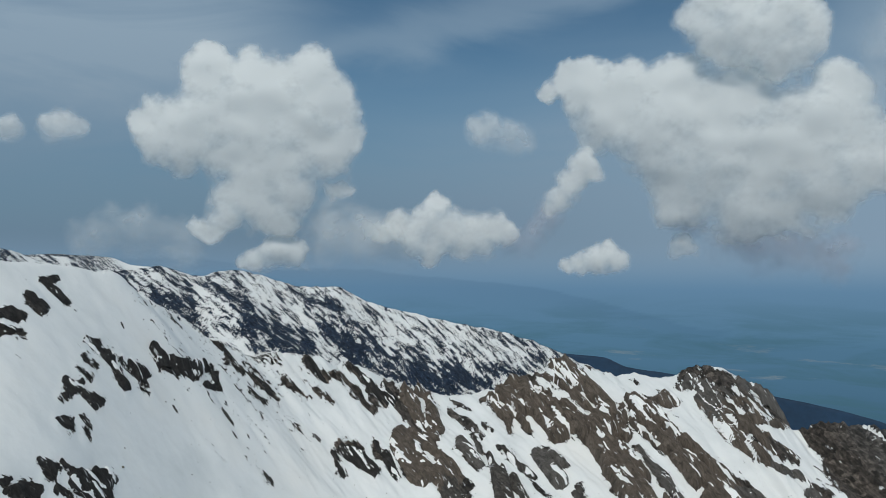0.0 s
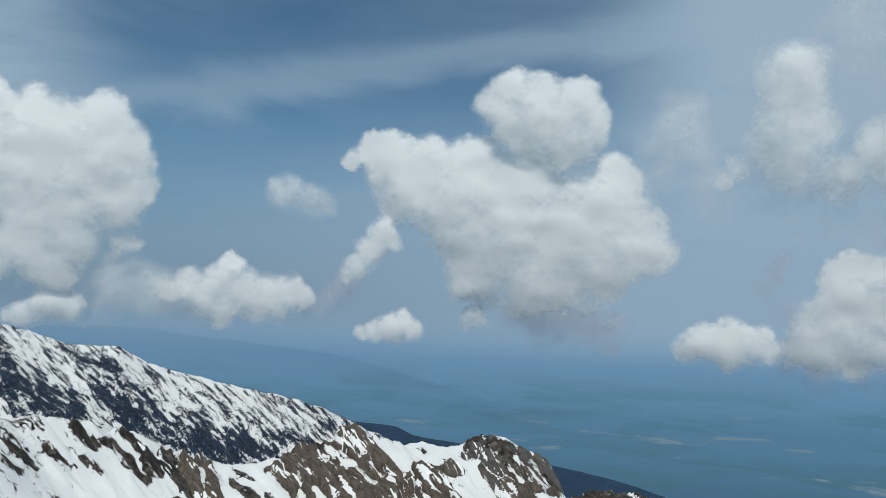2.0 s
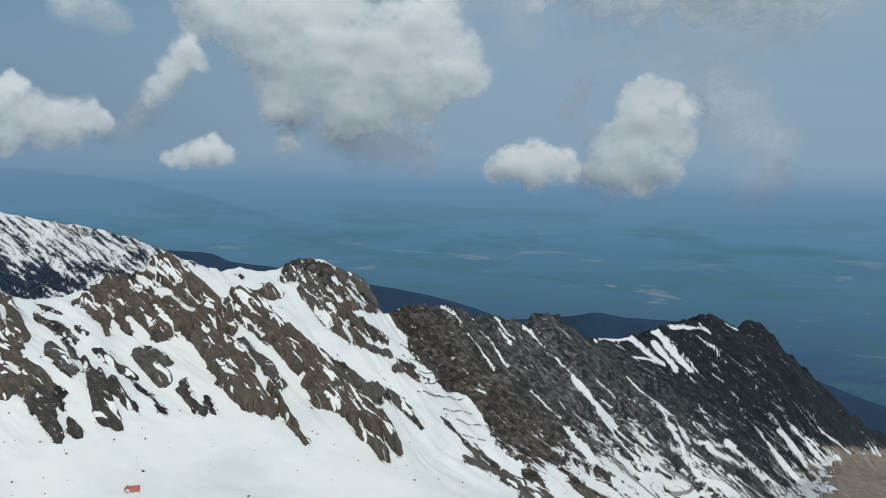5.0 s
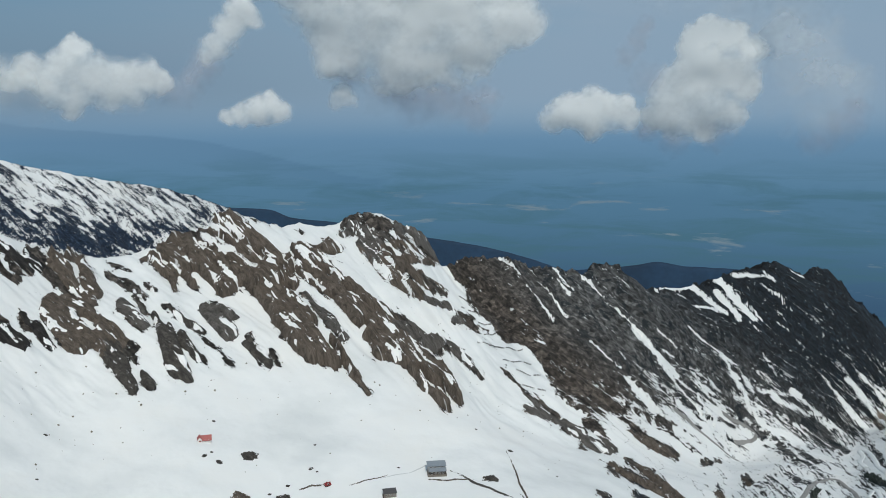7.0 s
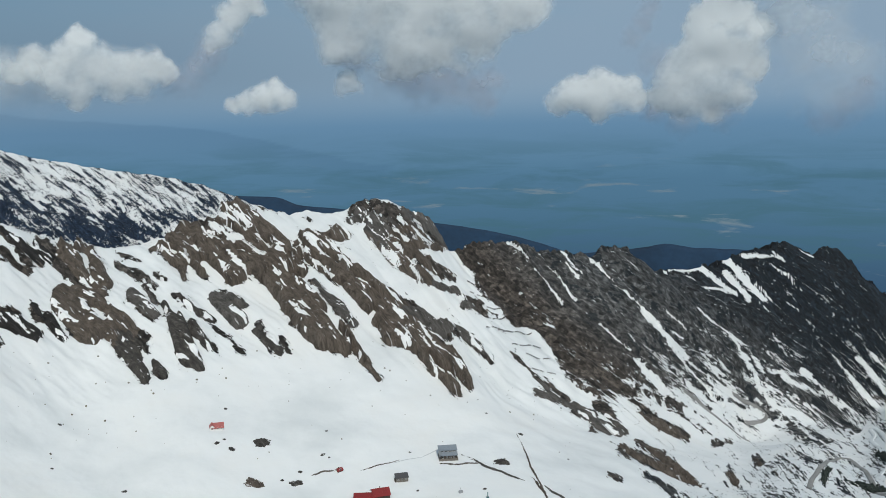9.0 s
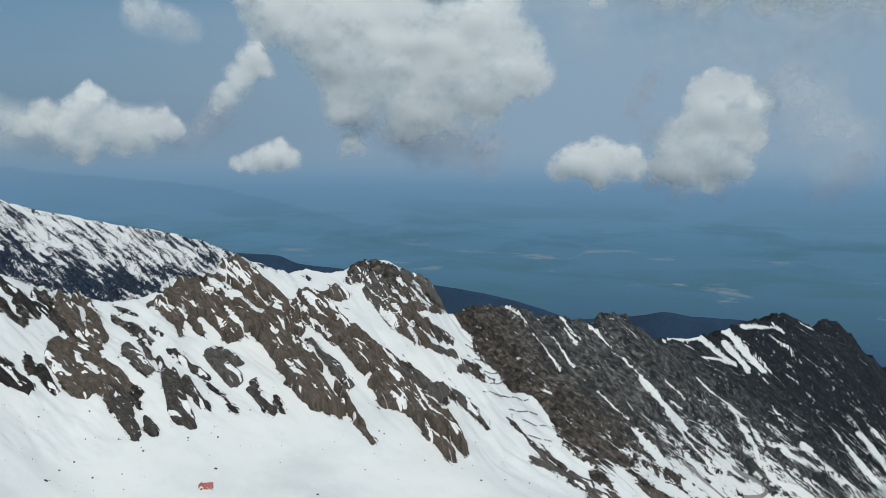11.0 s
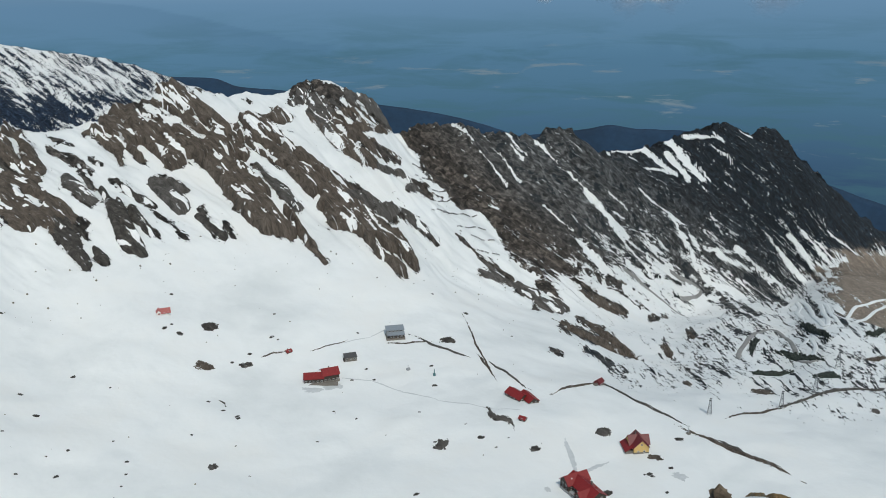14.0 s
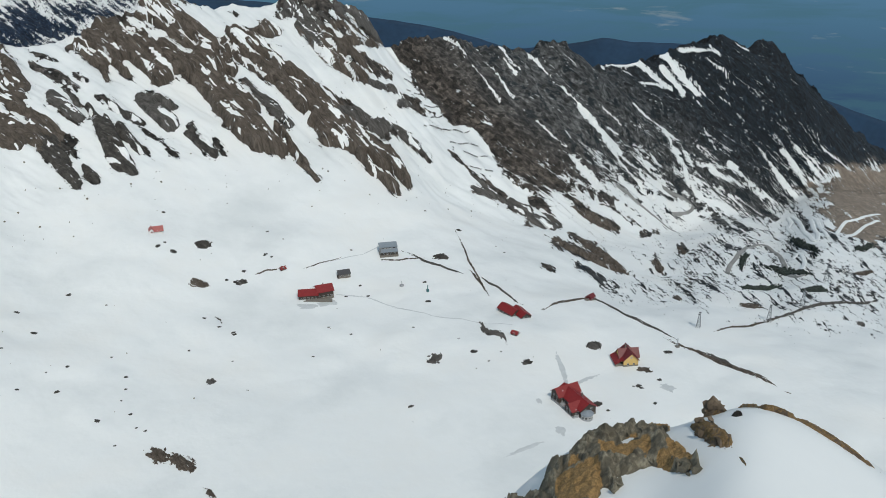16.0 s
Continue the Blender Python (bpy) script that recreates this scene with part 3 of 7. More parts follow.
ROCK_BROW = [(6.13, -8.32, 0.28, 4.7, -9.8, 0.2), (5.67, -7.42, 0.16, 4.71, -8.28, 0.2), (4.9, -7.91, 0.2, 3.95, -9.34, 0.24), (3.89, -8.0, 0.35, 2.79, -9.53, 0.51), (2.79, -9.53, 0.55, 1.44, -10.85, 0.47), (2.61, -8.29, 0.31, 0.89, -10.8, 0.47), (1.31, -8.58, 0.51, 0.16, -11.16, 0.31), (-0.53, -8.99, 0.08, -2.05, -9.66, 0.08), (-0.64, -9.84, 0.2, -1.78, -10.82, 0.2), (-1.65, -10.29, 0.08, -2.83, -11.51, 0.12), (2.66, -11.77, 0.87, 1.48, -13.71, 1.06), (1.57, -11.63, 0.63, 0.05, -13.98, 0.79), (-0.11, -14.11, 0.67, -0.8, -15.54, 0.55), (-0.8, -15.54, 0.55, -1.66, -17.37, 0.35), (2.8, -11.14, 0.35, 0.54, -11.56, 0.28), (-0.5, -13.68, 0.24, -1.95, -15.5, 0.2)]
ROCK_RIBS = [(0.11, -12.63, 0.16, -2.01, -14.69, 0.16), (-2.32, -16.35, 0.16, -2.8, -17.21, 0.31), (-1.24, -11.88, 0.31, -2.59, -13.27, 0.39), (-2.17, -11.38, 0.16, -2.76, -12.43, 0.2), (-3.36, -12.68, 0.16, -3.82, -13.91, 0.28), (-4.03, -13.93, 0.51, -4.61, -16.23, 0.67), (-4.61, -16.23, 0.55, -5.37, -17.05, 0.31), (-4.97, -14.25, 0.31, -5.65, -15.25, 0.2), (-5.64, -15.36, 0.16, -6.42, -16.03, 0.2), (-4.02, -12.06, 0.2, -6.11, -13.9, 0.24), (-5.4, -13.42, 0.12, -6.4, -14.07, 0.08), (-6.45, -14.46, 0.12, -8.24, -16.35, 0.12), (-6.8, -12.59, 0.51, -8.17, -14.22, 0.55), (-7.35, -12.29, 0.2, -8.65, -13.3, 0.16), (6.37, -12.37, 0.47, 5.05, -13.46, 0.28), (6.34, -12.06, 0.12, 5.51, -12.27, 0.12)]
ROCK_STEPS = [(4.5, -11.84, 0.2, 4.34, -12.85, 0.31), (3.8, -12.63, 0.24, 3.2, -13.99, 0.24), (-2.81, -9.01, 0.16, -3.89, -8.9, 0.16), (-3.39, -9.32, 0.12, -4.25, -9.94, 0.31), (-4.62, -9.78, 0.31, -4.64, -11.1, 0.2), (-3.05, -10.6, 0.16, -3.44, -11.04, 0.12), (-4.21, -8.44, 0.51, -6.04, -10.56, 0.59), (-5.6, -7.77, 0.79, -8.02, -10.58, 1.18), (-7.66, -7.12, 0.55, -10.57, -9.0, 0.87), (-9.02, -9.49, 0.94, -11.26, -10.58, 0.63), (-8.44, -6.67, 0.35, -11.88, -9.83, 0.79), (-8.97, -10.45, 0.79, -10.06, -11.47, 0.47), (-12.9, -8.79, 0.43, -14.09, -9.93, 0.63), (-14.11, -9.55, 0.67, -16.68, -12.58, 0.75), (-16.68, -12.58, 0.71, -17.9, -14.46, 0.63), (-13.03, -10.08, 0.31, -15.11, -11.93, 0.31)]
ROCK_FACE = [(-18.61, -14.99, 0.71, -20.61, -16.1, 0.79), (-20.61, -16.1, 0.87, -23.03, -17.62, 0.75), (-23.03, -17.62, 0.59, -24.32, -19.41, 0.2), (-20.78, -17.39, 0.2, -23.49, -19.82, 0.24), (-18.58, -15.97, 0.47, -19.87, -16.39, 0.24), (-16.66, -13.17, 0.31, -19.04, -14.23, 0.24), (-18.86, -13.44, 0.24, -22.85, -15.99, 0.2), (-10.58, -10.35, 0.63, -12.4, -11.02, 0.55), (-10.52, -11.39, 0.71, -11.98, -13.33, 0.87), (-11.98, -13.33, 0.98, -13.84, -15.75, 0.79), (-13.84, -15.75, 0.59, -15.48, -16.69, 0.35), (-11.82, -11.85, 0.35, -13.77, -13.73, 0.39), (-13.33, -12.04, 0.31, -15.04, -13.68, 0.39), (-15.04, -13.68, 0.35, -16.11, -14.94, 0.2), (-15.18, -15.24, 0.16, -16.91, -17.6, 0.28), (-16.9, -17.64, 0.16, -17.76, -18.71, 0.16)]
ROCK_LEDGES = [(-9.32, -14.99, 0.24, -10.64, -16.39, 0.35), (-11.0, -15.57, 0.16, -11.43, -16.44, 0.2), (-9.43, -14.39, 0.12, -9.56, -14.78, 0.12), (-14.06, -8.76, 0.24, -15.79, -8.67, 0.35), (-15.87, -7.58, 0.2, -16.85, -7.81, 0.2), (-16.79, -6.98, 0.47, -18.4, -8.44, 0.51), (-18.12, -7.41, 0.51, -20.77, -9.28, 0.59), (-20.09, -7.85, 0.47, -22.84, -9.64, 0.28), (-17.41, -8.49, 0.39, -19.14, -10.42, 0.55), (-19.14, -10.42, 0.47, -21.51, -12.13, 0.35), (-18.78, -9.31, 0.24, -20.74, -10.31, 0.35), (-20.74, -10.31, 0.35, -23.2, -12.0, 0.28), (-20.85, -9.21, 0.31, -22.43, -9.79, 0.24), (-15.56, -10.58, 0.16, -17.5, -12.1, 0.28), (-17.5, -12.1, 0.31, -19.86, -13.86, 0.31), (-19.86, -13.86, 0.51, -22.82, -15.76, 0.28)]
ROCK_TOES = [(-22.34, -14.89, 0.2, -24.27, -16.24, 0.31), (-24.27, -16.24, 0.35, -25.97, -17.72, 0.16), (-23.11, -12.75, 0.16, -25.11, -13.75, 0.28), (-21.83, -12.34, 0.16, -23.11, -12.79, 0.16), (-24.81, -12.18, 0.12, -25.92, -13.36, 0.2), (-23.9, -13.78, 0.16, -26.24, -14.54, 0.08), (-28.74, -18.43, 0.12, -31.26, -20.22, 0.31), (-29.15, -19.68, 0.24, -30.77, -20.16, 0.2), (-27.44, -17.02, 0.12, -28.58, -18.2, 0.12), (-31.18, -20.45, 0.12, -33.28, -21.19, 0.16), (-13.16, -7.33, 0.2, -13.73, -7.58, 0.16), (-33.59, -20.32, 0.31, -35.53, -22.06, 0.24), (-33.29, -21.82, 0.31, -35.22, -22.19, 0.24), (-36.05, -20.19, 0.2, -37.97, -21.38, 0.35), (-37.97, -21.38, 0.35, -39.74, -22.08, 0.28), (-35.34, -23.18, 0.31, -37.74, -23.99, 0.35)]
ROCK_SKIRT = [(-36.48, -22.62, 0.2, -38.73, -23.85, 0.35), (-38.65, -23.86, 0.35, -40.87, -25.47, 0.28), (-37.03, -24.73, 0.2, -40.53, -26.27, 0.24), (-34.3, -20.8, 0.28, -35.61, -22.08, 0.2), (-41.55, -22.33, 0.2, -42.56, -22.05, 0.2), (-42.97, -24.27, 0.31, -43.72, -25.19, 0.31), (-41.15, -24.9, 0.16, -42.62, -26.3, 0.2), (-31.73, -21.02, 0.08, -33.42, -21.53, 0.12), (-35.57, -18.97, 0.12, -37.78, -19.84, 0.28), (-38.34, -19.81, 0.24, -41.23, -21.55, 0.31), (-41.81, -19.4, 0.24, -43.42, -19.73, 0.16), (-34.4, -24.86, 0.16, -35.27, -25.21, 0.16)]
SNOW_CREST = [(2.33, -8.13, 0.2, 2.03, -8.45, 0.12), (1.41, -9.01, 0.2, 1.22, -9.96, 0.16), (1.17, -10.12, 0.12, 0.89, -10.87, 0.08), (1.31, -12.57, 0.12, 0.48, -13.24, 0.24), (-6.48, -8.31, 0.2, -7.41, -8.9, 0.24), (-7.18, -7.78, 0.16, -8.51, -8.58, 0.31), (-8.51, -8.58, 0.24, -10.06, -9.97, 0.16), (-8.26, -9.68, 0.08, -9.01, -9.8, 0.2), (-7.75, -6.9, 0.16, -8.95, -8.15, 0.2), (-9.57, -6.56, 0.12, -10.56, -7.76, 0.2), (-9.69, -8.49, 0.24, -10.54, -9.61, 0.16), (-10.39, -6.71, 0.16, -11.4, -7.88, 0.24), (-11.4, -7.88, 0.2, -12.23, -9.66, 0.12), (-11.46, -6.68, 0.24, -13.73, -7.39, 0.35), (-13.79, -7.82, 0.51, -14.4, -8.15, 0.39), (-17.28, -6.6, 0.08, -18.86, -9.0, 0.08)]
SNOW_BROW = [(-18.04, -7.33, 0.08, -20.05, -9.19, 0.16), (-19.46, -7.56, 0.2, -21.72, -9.54, 0.12), (-17.34, -7.0, 0.08, -16.84, -8.08, 0.12), (-13.41, -10.37, 0.16, -14.73, -11.6, 0.24), (-11.69, -11.3, 0.16, -13.36, -12.39, 0.35), (-13.5, -12.63, 0.24, -15.24, -14.74, 0.16), (-15.92, -11.49, 0.16, -19.05, -13.87, 0.16), (-19.05, -13.95, 0.12, -21.91, -16.13, 0.12), (-9.11, -11.3, 0.28, -9.35, -11.82, 0.31), (-9.74, -11.65, 0.08, -10.38, -11.22, 0.12), (-11.6, -10.01, 0.12, -12.03, -10.62, 0.16), (-15.2, -7.83, 0.24, -16.43, -8.54, 0.31), (-16.39, -9.63, 0.63, -19.88, -12.88, 0.39), (-14.21, -9.94, 0.16, -15.16, -10.76, 0.12), (-5.98, -10.25, 0.24, -7.03, -11.35, 0.39), (-16.58, -15.31, 0.24, -17.42, -14.37, 0.31)]
SNOW_RIBS = [(-12.93, -7.94, 0.12, -13.49, -8.43, 0.12), (-7.98, -9.32, 0.08, -8.64, -9.58, 0.16), (-11.07, -6.78, 0.12, -12.91, -8.56, 0.12), (-18.83, -7.55, 0.08, -20.77, -9.28, 0.08), (-20.48, -7.78, 0.12, -21.96, -9.46, 0.12), (-19.19, -8.54, 0.12, -21.56, -9.61, 0.12), (-1.07, -13.19, 0.12, -1.57, -13.98, 0.12), (-4.18, -14.99, 0.08, -4.87, -15.62, 0.12), (-20.44, -14.93, 0.08, -22.65, -16.22, 0.08), (-36.43, -19.71, 0.24, -40.02, -21.64, 0.28), (-39.73, -20.5, 0.31, -42.06, -21.87, 0.31), (-36.91, -24.16, 0.12, -39.99, -25.89, 0.12), (-37.68, -23.14, 0.12, -40.32, -24.89, 0.08), (-35.85, -20.31, 0.16, -37.17, -21.81, 0.16), (-41.83, -20.35, 0.31, -42.36, -21.65, 0.31), (-38.29, -25.82, 0.2, -40.95, -27.15, 0.31)]
ROCK_SKYLINE = [(-16.16, -7.1, 0.24, -17.28, -6.43, 0.28), (-17.28, -6.43, 0.28, -19.23, -7.06, 0.31), (-19.23, -7.06, 0.35, -21.2, -7.78, 0.43), (-21.2, -7.78, 0.43, -23.0, -9.54, 0.31), (-3.94, -8.13, 0.31, -7.24, -6.74, 0.28), (-7.24, -6.74, 0.31, -9.38, -6.42, 0.31), (-9.38, -6.42, 0.2, -11.44, -6.85, 0.16), (-16.48, -6.87, 0.31, -18.81, -8.04, 0.47), (-13.68, -8.57, 0.24, -15.65, -8.25, 0.24)]
LEFT_CHAIN = [(23.46, -4.78, 0.2, 22.63, -4.98, 0.24), (22.96, -5.04, 0.28, 21.94, -6.08, 0.28), (21.94, -6.08, 0.2, 20.89, -7.91, 0.24), (21.26, -6.1, 0.16, 19.69, -7.06, 0.31), (20.39, -6.86, 0.24, 19.5, -8.34, 0.2), (19.37, -5.43, 0.24, 18.3, -6.38, 0.47), (18.65, -6.37, 0.39, 16.68, -7.16, 0.47), (17.23, -6.78, 0.35, 15.6, -6.82, 0.28), (15.42, -7.01, 0.28, 15.22, -8.13, 0.28), (15.95, -7.92, 0.2, 15.48, -8.12, 0.2), (23.76, -6.37, 0.2, 22.93, -7.04, 0.16), (23.45, -5.67, 0.12, 22.77, -6.41, 0.12), (24.57, -7.21, 0.2, 23.74, -7.78, 0.31), (24.39, -7.74, 0.31, 23.58, -7.43, 0.24)]
LEFT_BROW = [(24.64, -8.25, 0.24, 24.23, -8.1, 0.2), (23.24, -8.16, 0.24, 22.46, -8.73, 0.31), (22.9, -8.7, 0.2, 22.66, -9.07, 0.16), (24.85, -9.62, 0.24, 24.2, -9.67, 0.31), (24.42, -9.82, 0.28, 24.09, -10.37, 0.16), (23.38, -9.55, 0.2, 23.04, -10.26, 0.2), (23.36, -10.59, 0.16, 23.09, -10.95, 0.16), (25.96, -1.01, 0.16, 25.16, -0.83, 0.2), (25.63, -1.19, 0.31, 24.82, -1.9, 0.28), (24.98, -1.9, 0.16, 24.55, -2.26, 0.16), (26.89, -1.71, 0.2, 26.41, -2.06, 0.31), (26.57, -2.06, 0.35, 25.83, -2.77, 0.31), (28.11, -2.91, 0.31, 27.18, -3.1, 0.39), (28.09, -3.94, 0.31, 27.06, -4.22, 0.28)]
LEFT_FOOT = [(25.92, -11.91, 0.16, 24.96, -12.51, 0.28), (25.43, -12.8, 0.31, 25.27, -13.15, 0.24), (24.64, -12.2, 0.16, 23.98, -13.1, 0.2), (23.98, -12.93, 0.24, 23.31, -13.67, 0.31), (23.65, -13.3, 0.55, 21.98, -13.61, 0.63), (23.31, -14.0, 0.55, 22.14, -14.45, 0.55), (27.45, -13.74, 0.39, 26.2, -14.04, 0.47), (26.84, -13.32, 0.2, 25.89, -13.75, 0.24), (24.93, -13.84, 0.24, 23.96, -14.27, 0.31), (27.92, -13.04, 0.24, 27.61, -13.07, 0.2)]
ROCK_RUNS = LEFT_CHAIN + LEFT_BROW + LEFT_FOOT + ROCK_SKYLINE + ROCK_CREST + ROCK_BROW + ROCK_RIBS + ROCK_STEPS + ROCK_FACE + ROCK_LEDGES + ROCK_TOES + ROCK_SKIRT
SNOW_RUNS = SNOW_CREST + SNOW_BROW + SNOW_RIBS
# tongues of rock and snow where the far end of the wall frays into the valley
FRAY_ROCK = [(-42.4, -17.46, 0.31, -43.9, -18.86, 0.39), (-44.29, -18.9, 0.24, -45.32, -19.49, 0.2), (-45.68, -17.88, 0.39, -48.69, -19.44, 0.47), (-47.13, -18.94, 0.39, -50.31, -20.42, 0.43), (-49.12, -19.83, 0.35, -51.49, -20.92, 0.35), (-47.73, -17.4, 0.35, -49.37, -18.62, 0.28), (-49.61, -18.3, 0.28, -50.91, -19.17, 0.28), (-44.75, -19.54, 0.12, -47.43, -21.07, 0.16), (-46.55, -20.19, 0.16, -49.06, -21.4, 0.2), (-47.44, -21.14, 0.12, -49.46, -22.01, 0.12), (-43.75, -19.25, 0.16, -45.4, -20.16, 0.16), (-42.26, -18.04, 0.2, -43.79, -19.62, 0.16), (-50.85, -17.07, 0.24, -52.86, -18.63, 0.24), (-51.71, -18.05, 0.2, -53.73, -19.58, 0.2), (-45.27, -17.62, 0.31, -47.08, -18.57, 0.31)]
FRAY_PATCH = [(-50.62, -21.19, 0.35, -52.3, -21.43, 0.31), (-50.24, -22.21, 0.28, -52.02, -21.87, 0.35), (-52.39, -21.96, 0.28, -53.65, -22.56, 0.28), (-50.27, -24.69, 0.35, -52.07, -24.22, 0.31), (-48.58, -24.93, 0.35, -49.99, -25.29, 0.31), (-48.28, -26.29, 0.28, -49.86, -25.68, 0.31), (-42.66, -23.73, 0.24, -43.82, -25.03, 0.39), (-41.14, -24.83, 0.12, -42.53, -26.23, 0.16), (-44.38, -22.99, 0.31, -45.12, -23.48, 0.2), (-49.13, -23.55, 0.12, -50.52, -23.91, 0.12), (-55.69, -22.5, 0.24, -57.48, -21.63, 0.28), (-57.12, -24.37, 0.31, -59.03, -23.78, 0.31), (-53.87, -24.09, 0.12, -55.6, -23.77, 0.12), (-42.98, -26.57, 0.16, -44.06, -27.02, 0.2)]
FRAY_SNOW = [(-41.74, -14.69, 0.07, -42.59, -15.57, 0.12), (-42.59, -15.57, 0.12, -43.58, -16.07, 0.12), (-43.6, -16.18, 0.12, -44.54, -17.49, 0.19), (-44.54, -17.45, 0.12, -45.87, -17.31, 0.12), (-45.89, -17.45, 0.1, -47.46, -17.27, 0.12), (-44.08, -18.09, 0.17, -45.33, -19.56, 0.21), (-45.84, -17.64, 0.12, -49.37, -19.06, 0.1), (-48.74, -16.13, 0.07, -50.86, -18.23, 0.12), (-49.45, -17.22, 0.07, -51.91, -19.19, 0.12), (-50.04, -16.0, 0.1, -52.68, -18.58, 0.14), (-47.3, -17.44, 0.1, -49.18, -19.01, 0.07), (-50.97, -15.69, 0.07, -52.55, -16.87, 0.1), (-44.47, -18.81, 0.1, -47.67, -20.07, 0.1), (-47.56, -19.34, 0.07, -51.51, -21.07, 0.07), (-45.65, -19.08, 0.07, -49.44, -20.72, 0.07)]
FRAY_CHUTE = [(-42.76, -16.12, 0.07, -44.15, -17.71, 0.1), (-41.7, -18.27, 0.12, -42.48, -20.11, 0.14), (-44.73, -16.25, 0.05, -46.36, -17.37, 0.07), (-51.81, -16.6, 0.1, -53.24, -17.86, 0.07), (-52.49, -15.52, 0.07, -54.21, -16.66, 0.07), (-50.08, -18.98, 0.07, -52.84, -20.44, 0.1), (-48.54, -18.42, 0.07, -50.33, -19.39, 0.07), (-40.93, -14.17, 0.05, -42.15, -15.04, 0.07), (-39.39, -14.05, 0.05, -40.63, -15.12, 0.07), (-44.71, -14.51, 0.05, -45.37, -15.38, 0.05), (-47.18, -19.3, 0.07, -49.24, -20.63, 0.05)]
# the lower edge of the closed rock face: (degrees round, degrees down)
FACE_FOOT = [(-180, -17), (-56.32, -16.03), (-54.21, -16.66), (-52.27, -17.26), (-51.21, -19.28), (-49.13, -19.91), (-46.0, -18.86), (-43.58, -17.75), (-42.09, -18.24), (-41.13, -20.52), (-38.26, -19.81), (-35.79, -19.35), (-34.18, -19.98), (-31.67, -18.68), (-30, -17), (180, -17)]
# where the snow chute ends and the continuous rock face begins: (degrees down, degrees round)
FACE_EDGE = [(-30, -38), (-21.22, -34.2), (-20.05, -33.58), (-18.9, -31.37), (-17.58, -30.55), (-15.68, -29.14), (-15.12, -27.32), (-13.95, -26.32), (-12.18, -24.93), (-10.99, -24.02), (-9.8, -23.15), (-5, -21)]


def inside(runs, a, el):
    """How many degrees a place lies inside the nearest of the runs (negative: outside)."""
    d = np.full(a.shape, -3.0)
    c = math.cos(radians(10))
    for a0, e0, w0, a1, e1, w1 in runs:
        ux, uy = (a1 - a0) * c, e1 - e0
        t = np.clip(((a - a0) * c * ux + (el - e0) * uy) / (ux * ux + uy * uy + 1e-9), 0, 1)
        d = np.maximum(d, w0 + (w1 - w0) * t - np.hypot((a - a0) * c - t * ux, el - e0 - t * uy))
    return d


def wall_cover(a, el, base):
    """Bare rock on the near wall, ragged along the strata."""
    u, v = a - el, a + el
    shift = (fbm(u * 2.2, v * 0.7, 4, 191, 0.6) - 0.5) * 0.5
    shift2 = (fbm(u * 1.3, v * 1.3, 4, 193, 0.6) - 0.5) * 0.5
    aw, ew = a + shift * 0.7 + shift2 * 0.35, el - shift * 0.7 + shift2 * 0.35
    rock = inside(ROCK_RUNS + FRAY_ROCK + FRAY_PATCH, aw, ew)
    snow = inside(SNOW_RUNS + FRAY_SNOW + FRAY_CHUTE, aw, ew)
    d = np.minimum(rock, -snow)
    face = (curve(FACE_EDGE, ew) - aw) * 0.75
    left = np.clip(0.55 + 1.6 * d, np.minimum(0.4 * base, 0.17), 0.96)
    # the closed face above its foot, loose streaks below
    streaks = np.clip(0.30 - 0.03 * np.clip(-22 - el, 0, 6) + 0.06 * np.clip((-44 - a) / 6, 0, 1), 0.05, 0.4)
    base = np.where((a < -42) & (base > 0.3), np.maximum(base, 0.68), base)
    over = np.clip(0.5 + 0.8 * (ew - curve(FACE_FOOT, aw)), 0, 1)
    right = np.minimum(base * over + streaks * (1 - over), 0.5 + 1.2 * face)
    right = np.where(rock > -0.3, np.maximum(right, np.clip(0.5 + 1.5 * rock, 0, 0.9)), right)
    right = np.where(el < -15, np.minimum(right, 0.5 + 1.6 * np.clip(-snow, -0.28, 1)), right)
    c = np.where(face > 0, right, left)
    keep = np.clip((a - 8) / 4, 0, 1)
    return c * (1 - keep) + np.where(rock > -0.3, np.maximum(base, np.clip(0.5 + 1.7 * rock, 0, 0.93)), base) * keep


def gully(a, el):
    """How deep in one of the snow gullies a place lies, 0 to 1."""
    a = a + (fbm(a * 1.6, el * 1.6, 4, 91) - 0.5) * np.where(a > -23.5, 0.9, 0.22) + (fbm(a * 7, el * 7, 4, 93, 0.65) - 0.5) * np.where(a > -23.5, 0.0, 0.42)
    g = 0 * a
    for a0, e0, a1, e1, w in GULLIES_GREY + GULLIES_PEAK + GULLIES_FOOT:
        c = math.cos(radians(10))
        ux, uy = (a1 - a0) * c, e1 - e0
        t = np.clip(((a - a0) * c * ux + (el - e0) * uy) / (ux * ux + uy * uy), 0, 1)
        d = np.hypot((a - a0) * c - t * ux, el - e0 - t * uy) / (w if w > 0.17 else w * 0.75)
        g = np.maximum(g, np.clip(1.3 - d * (1.0 if a0 > -24 else 1.25), 0, 1))
    return g


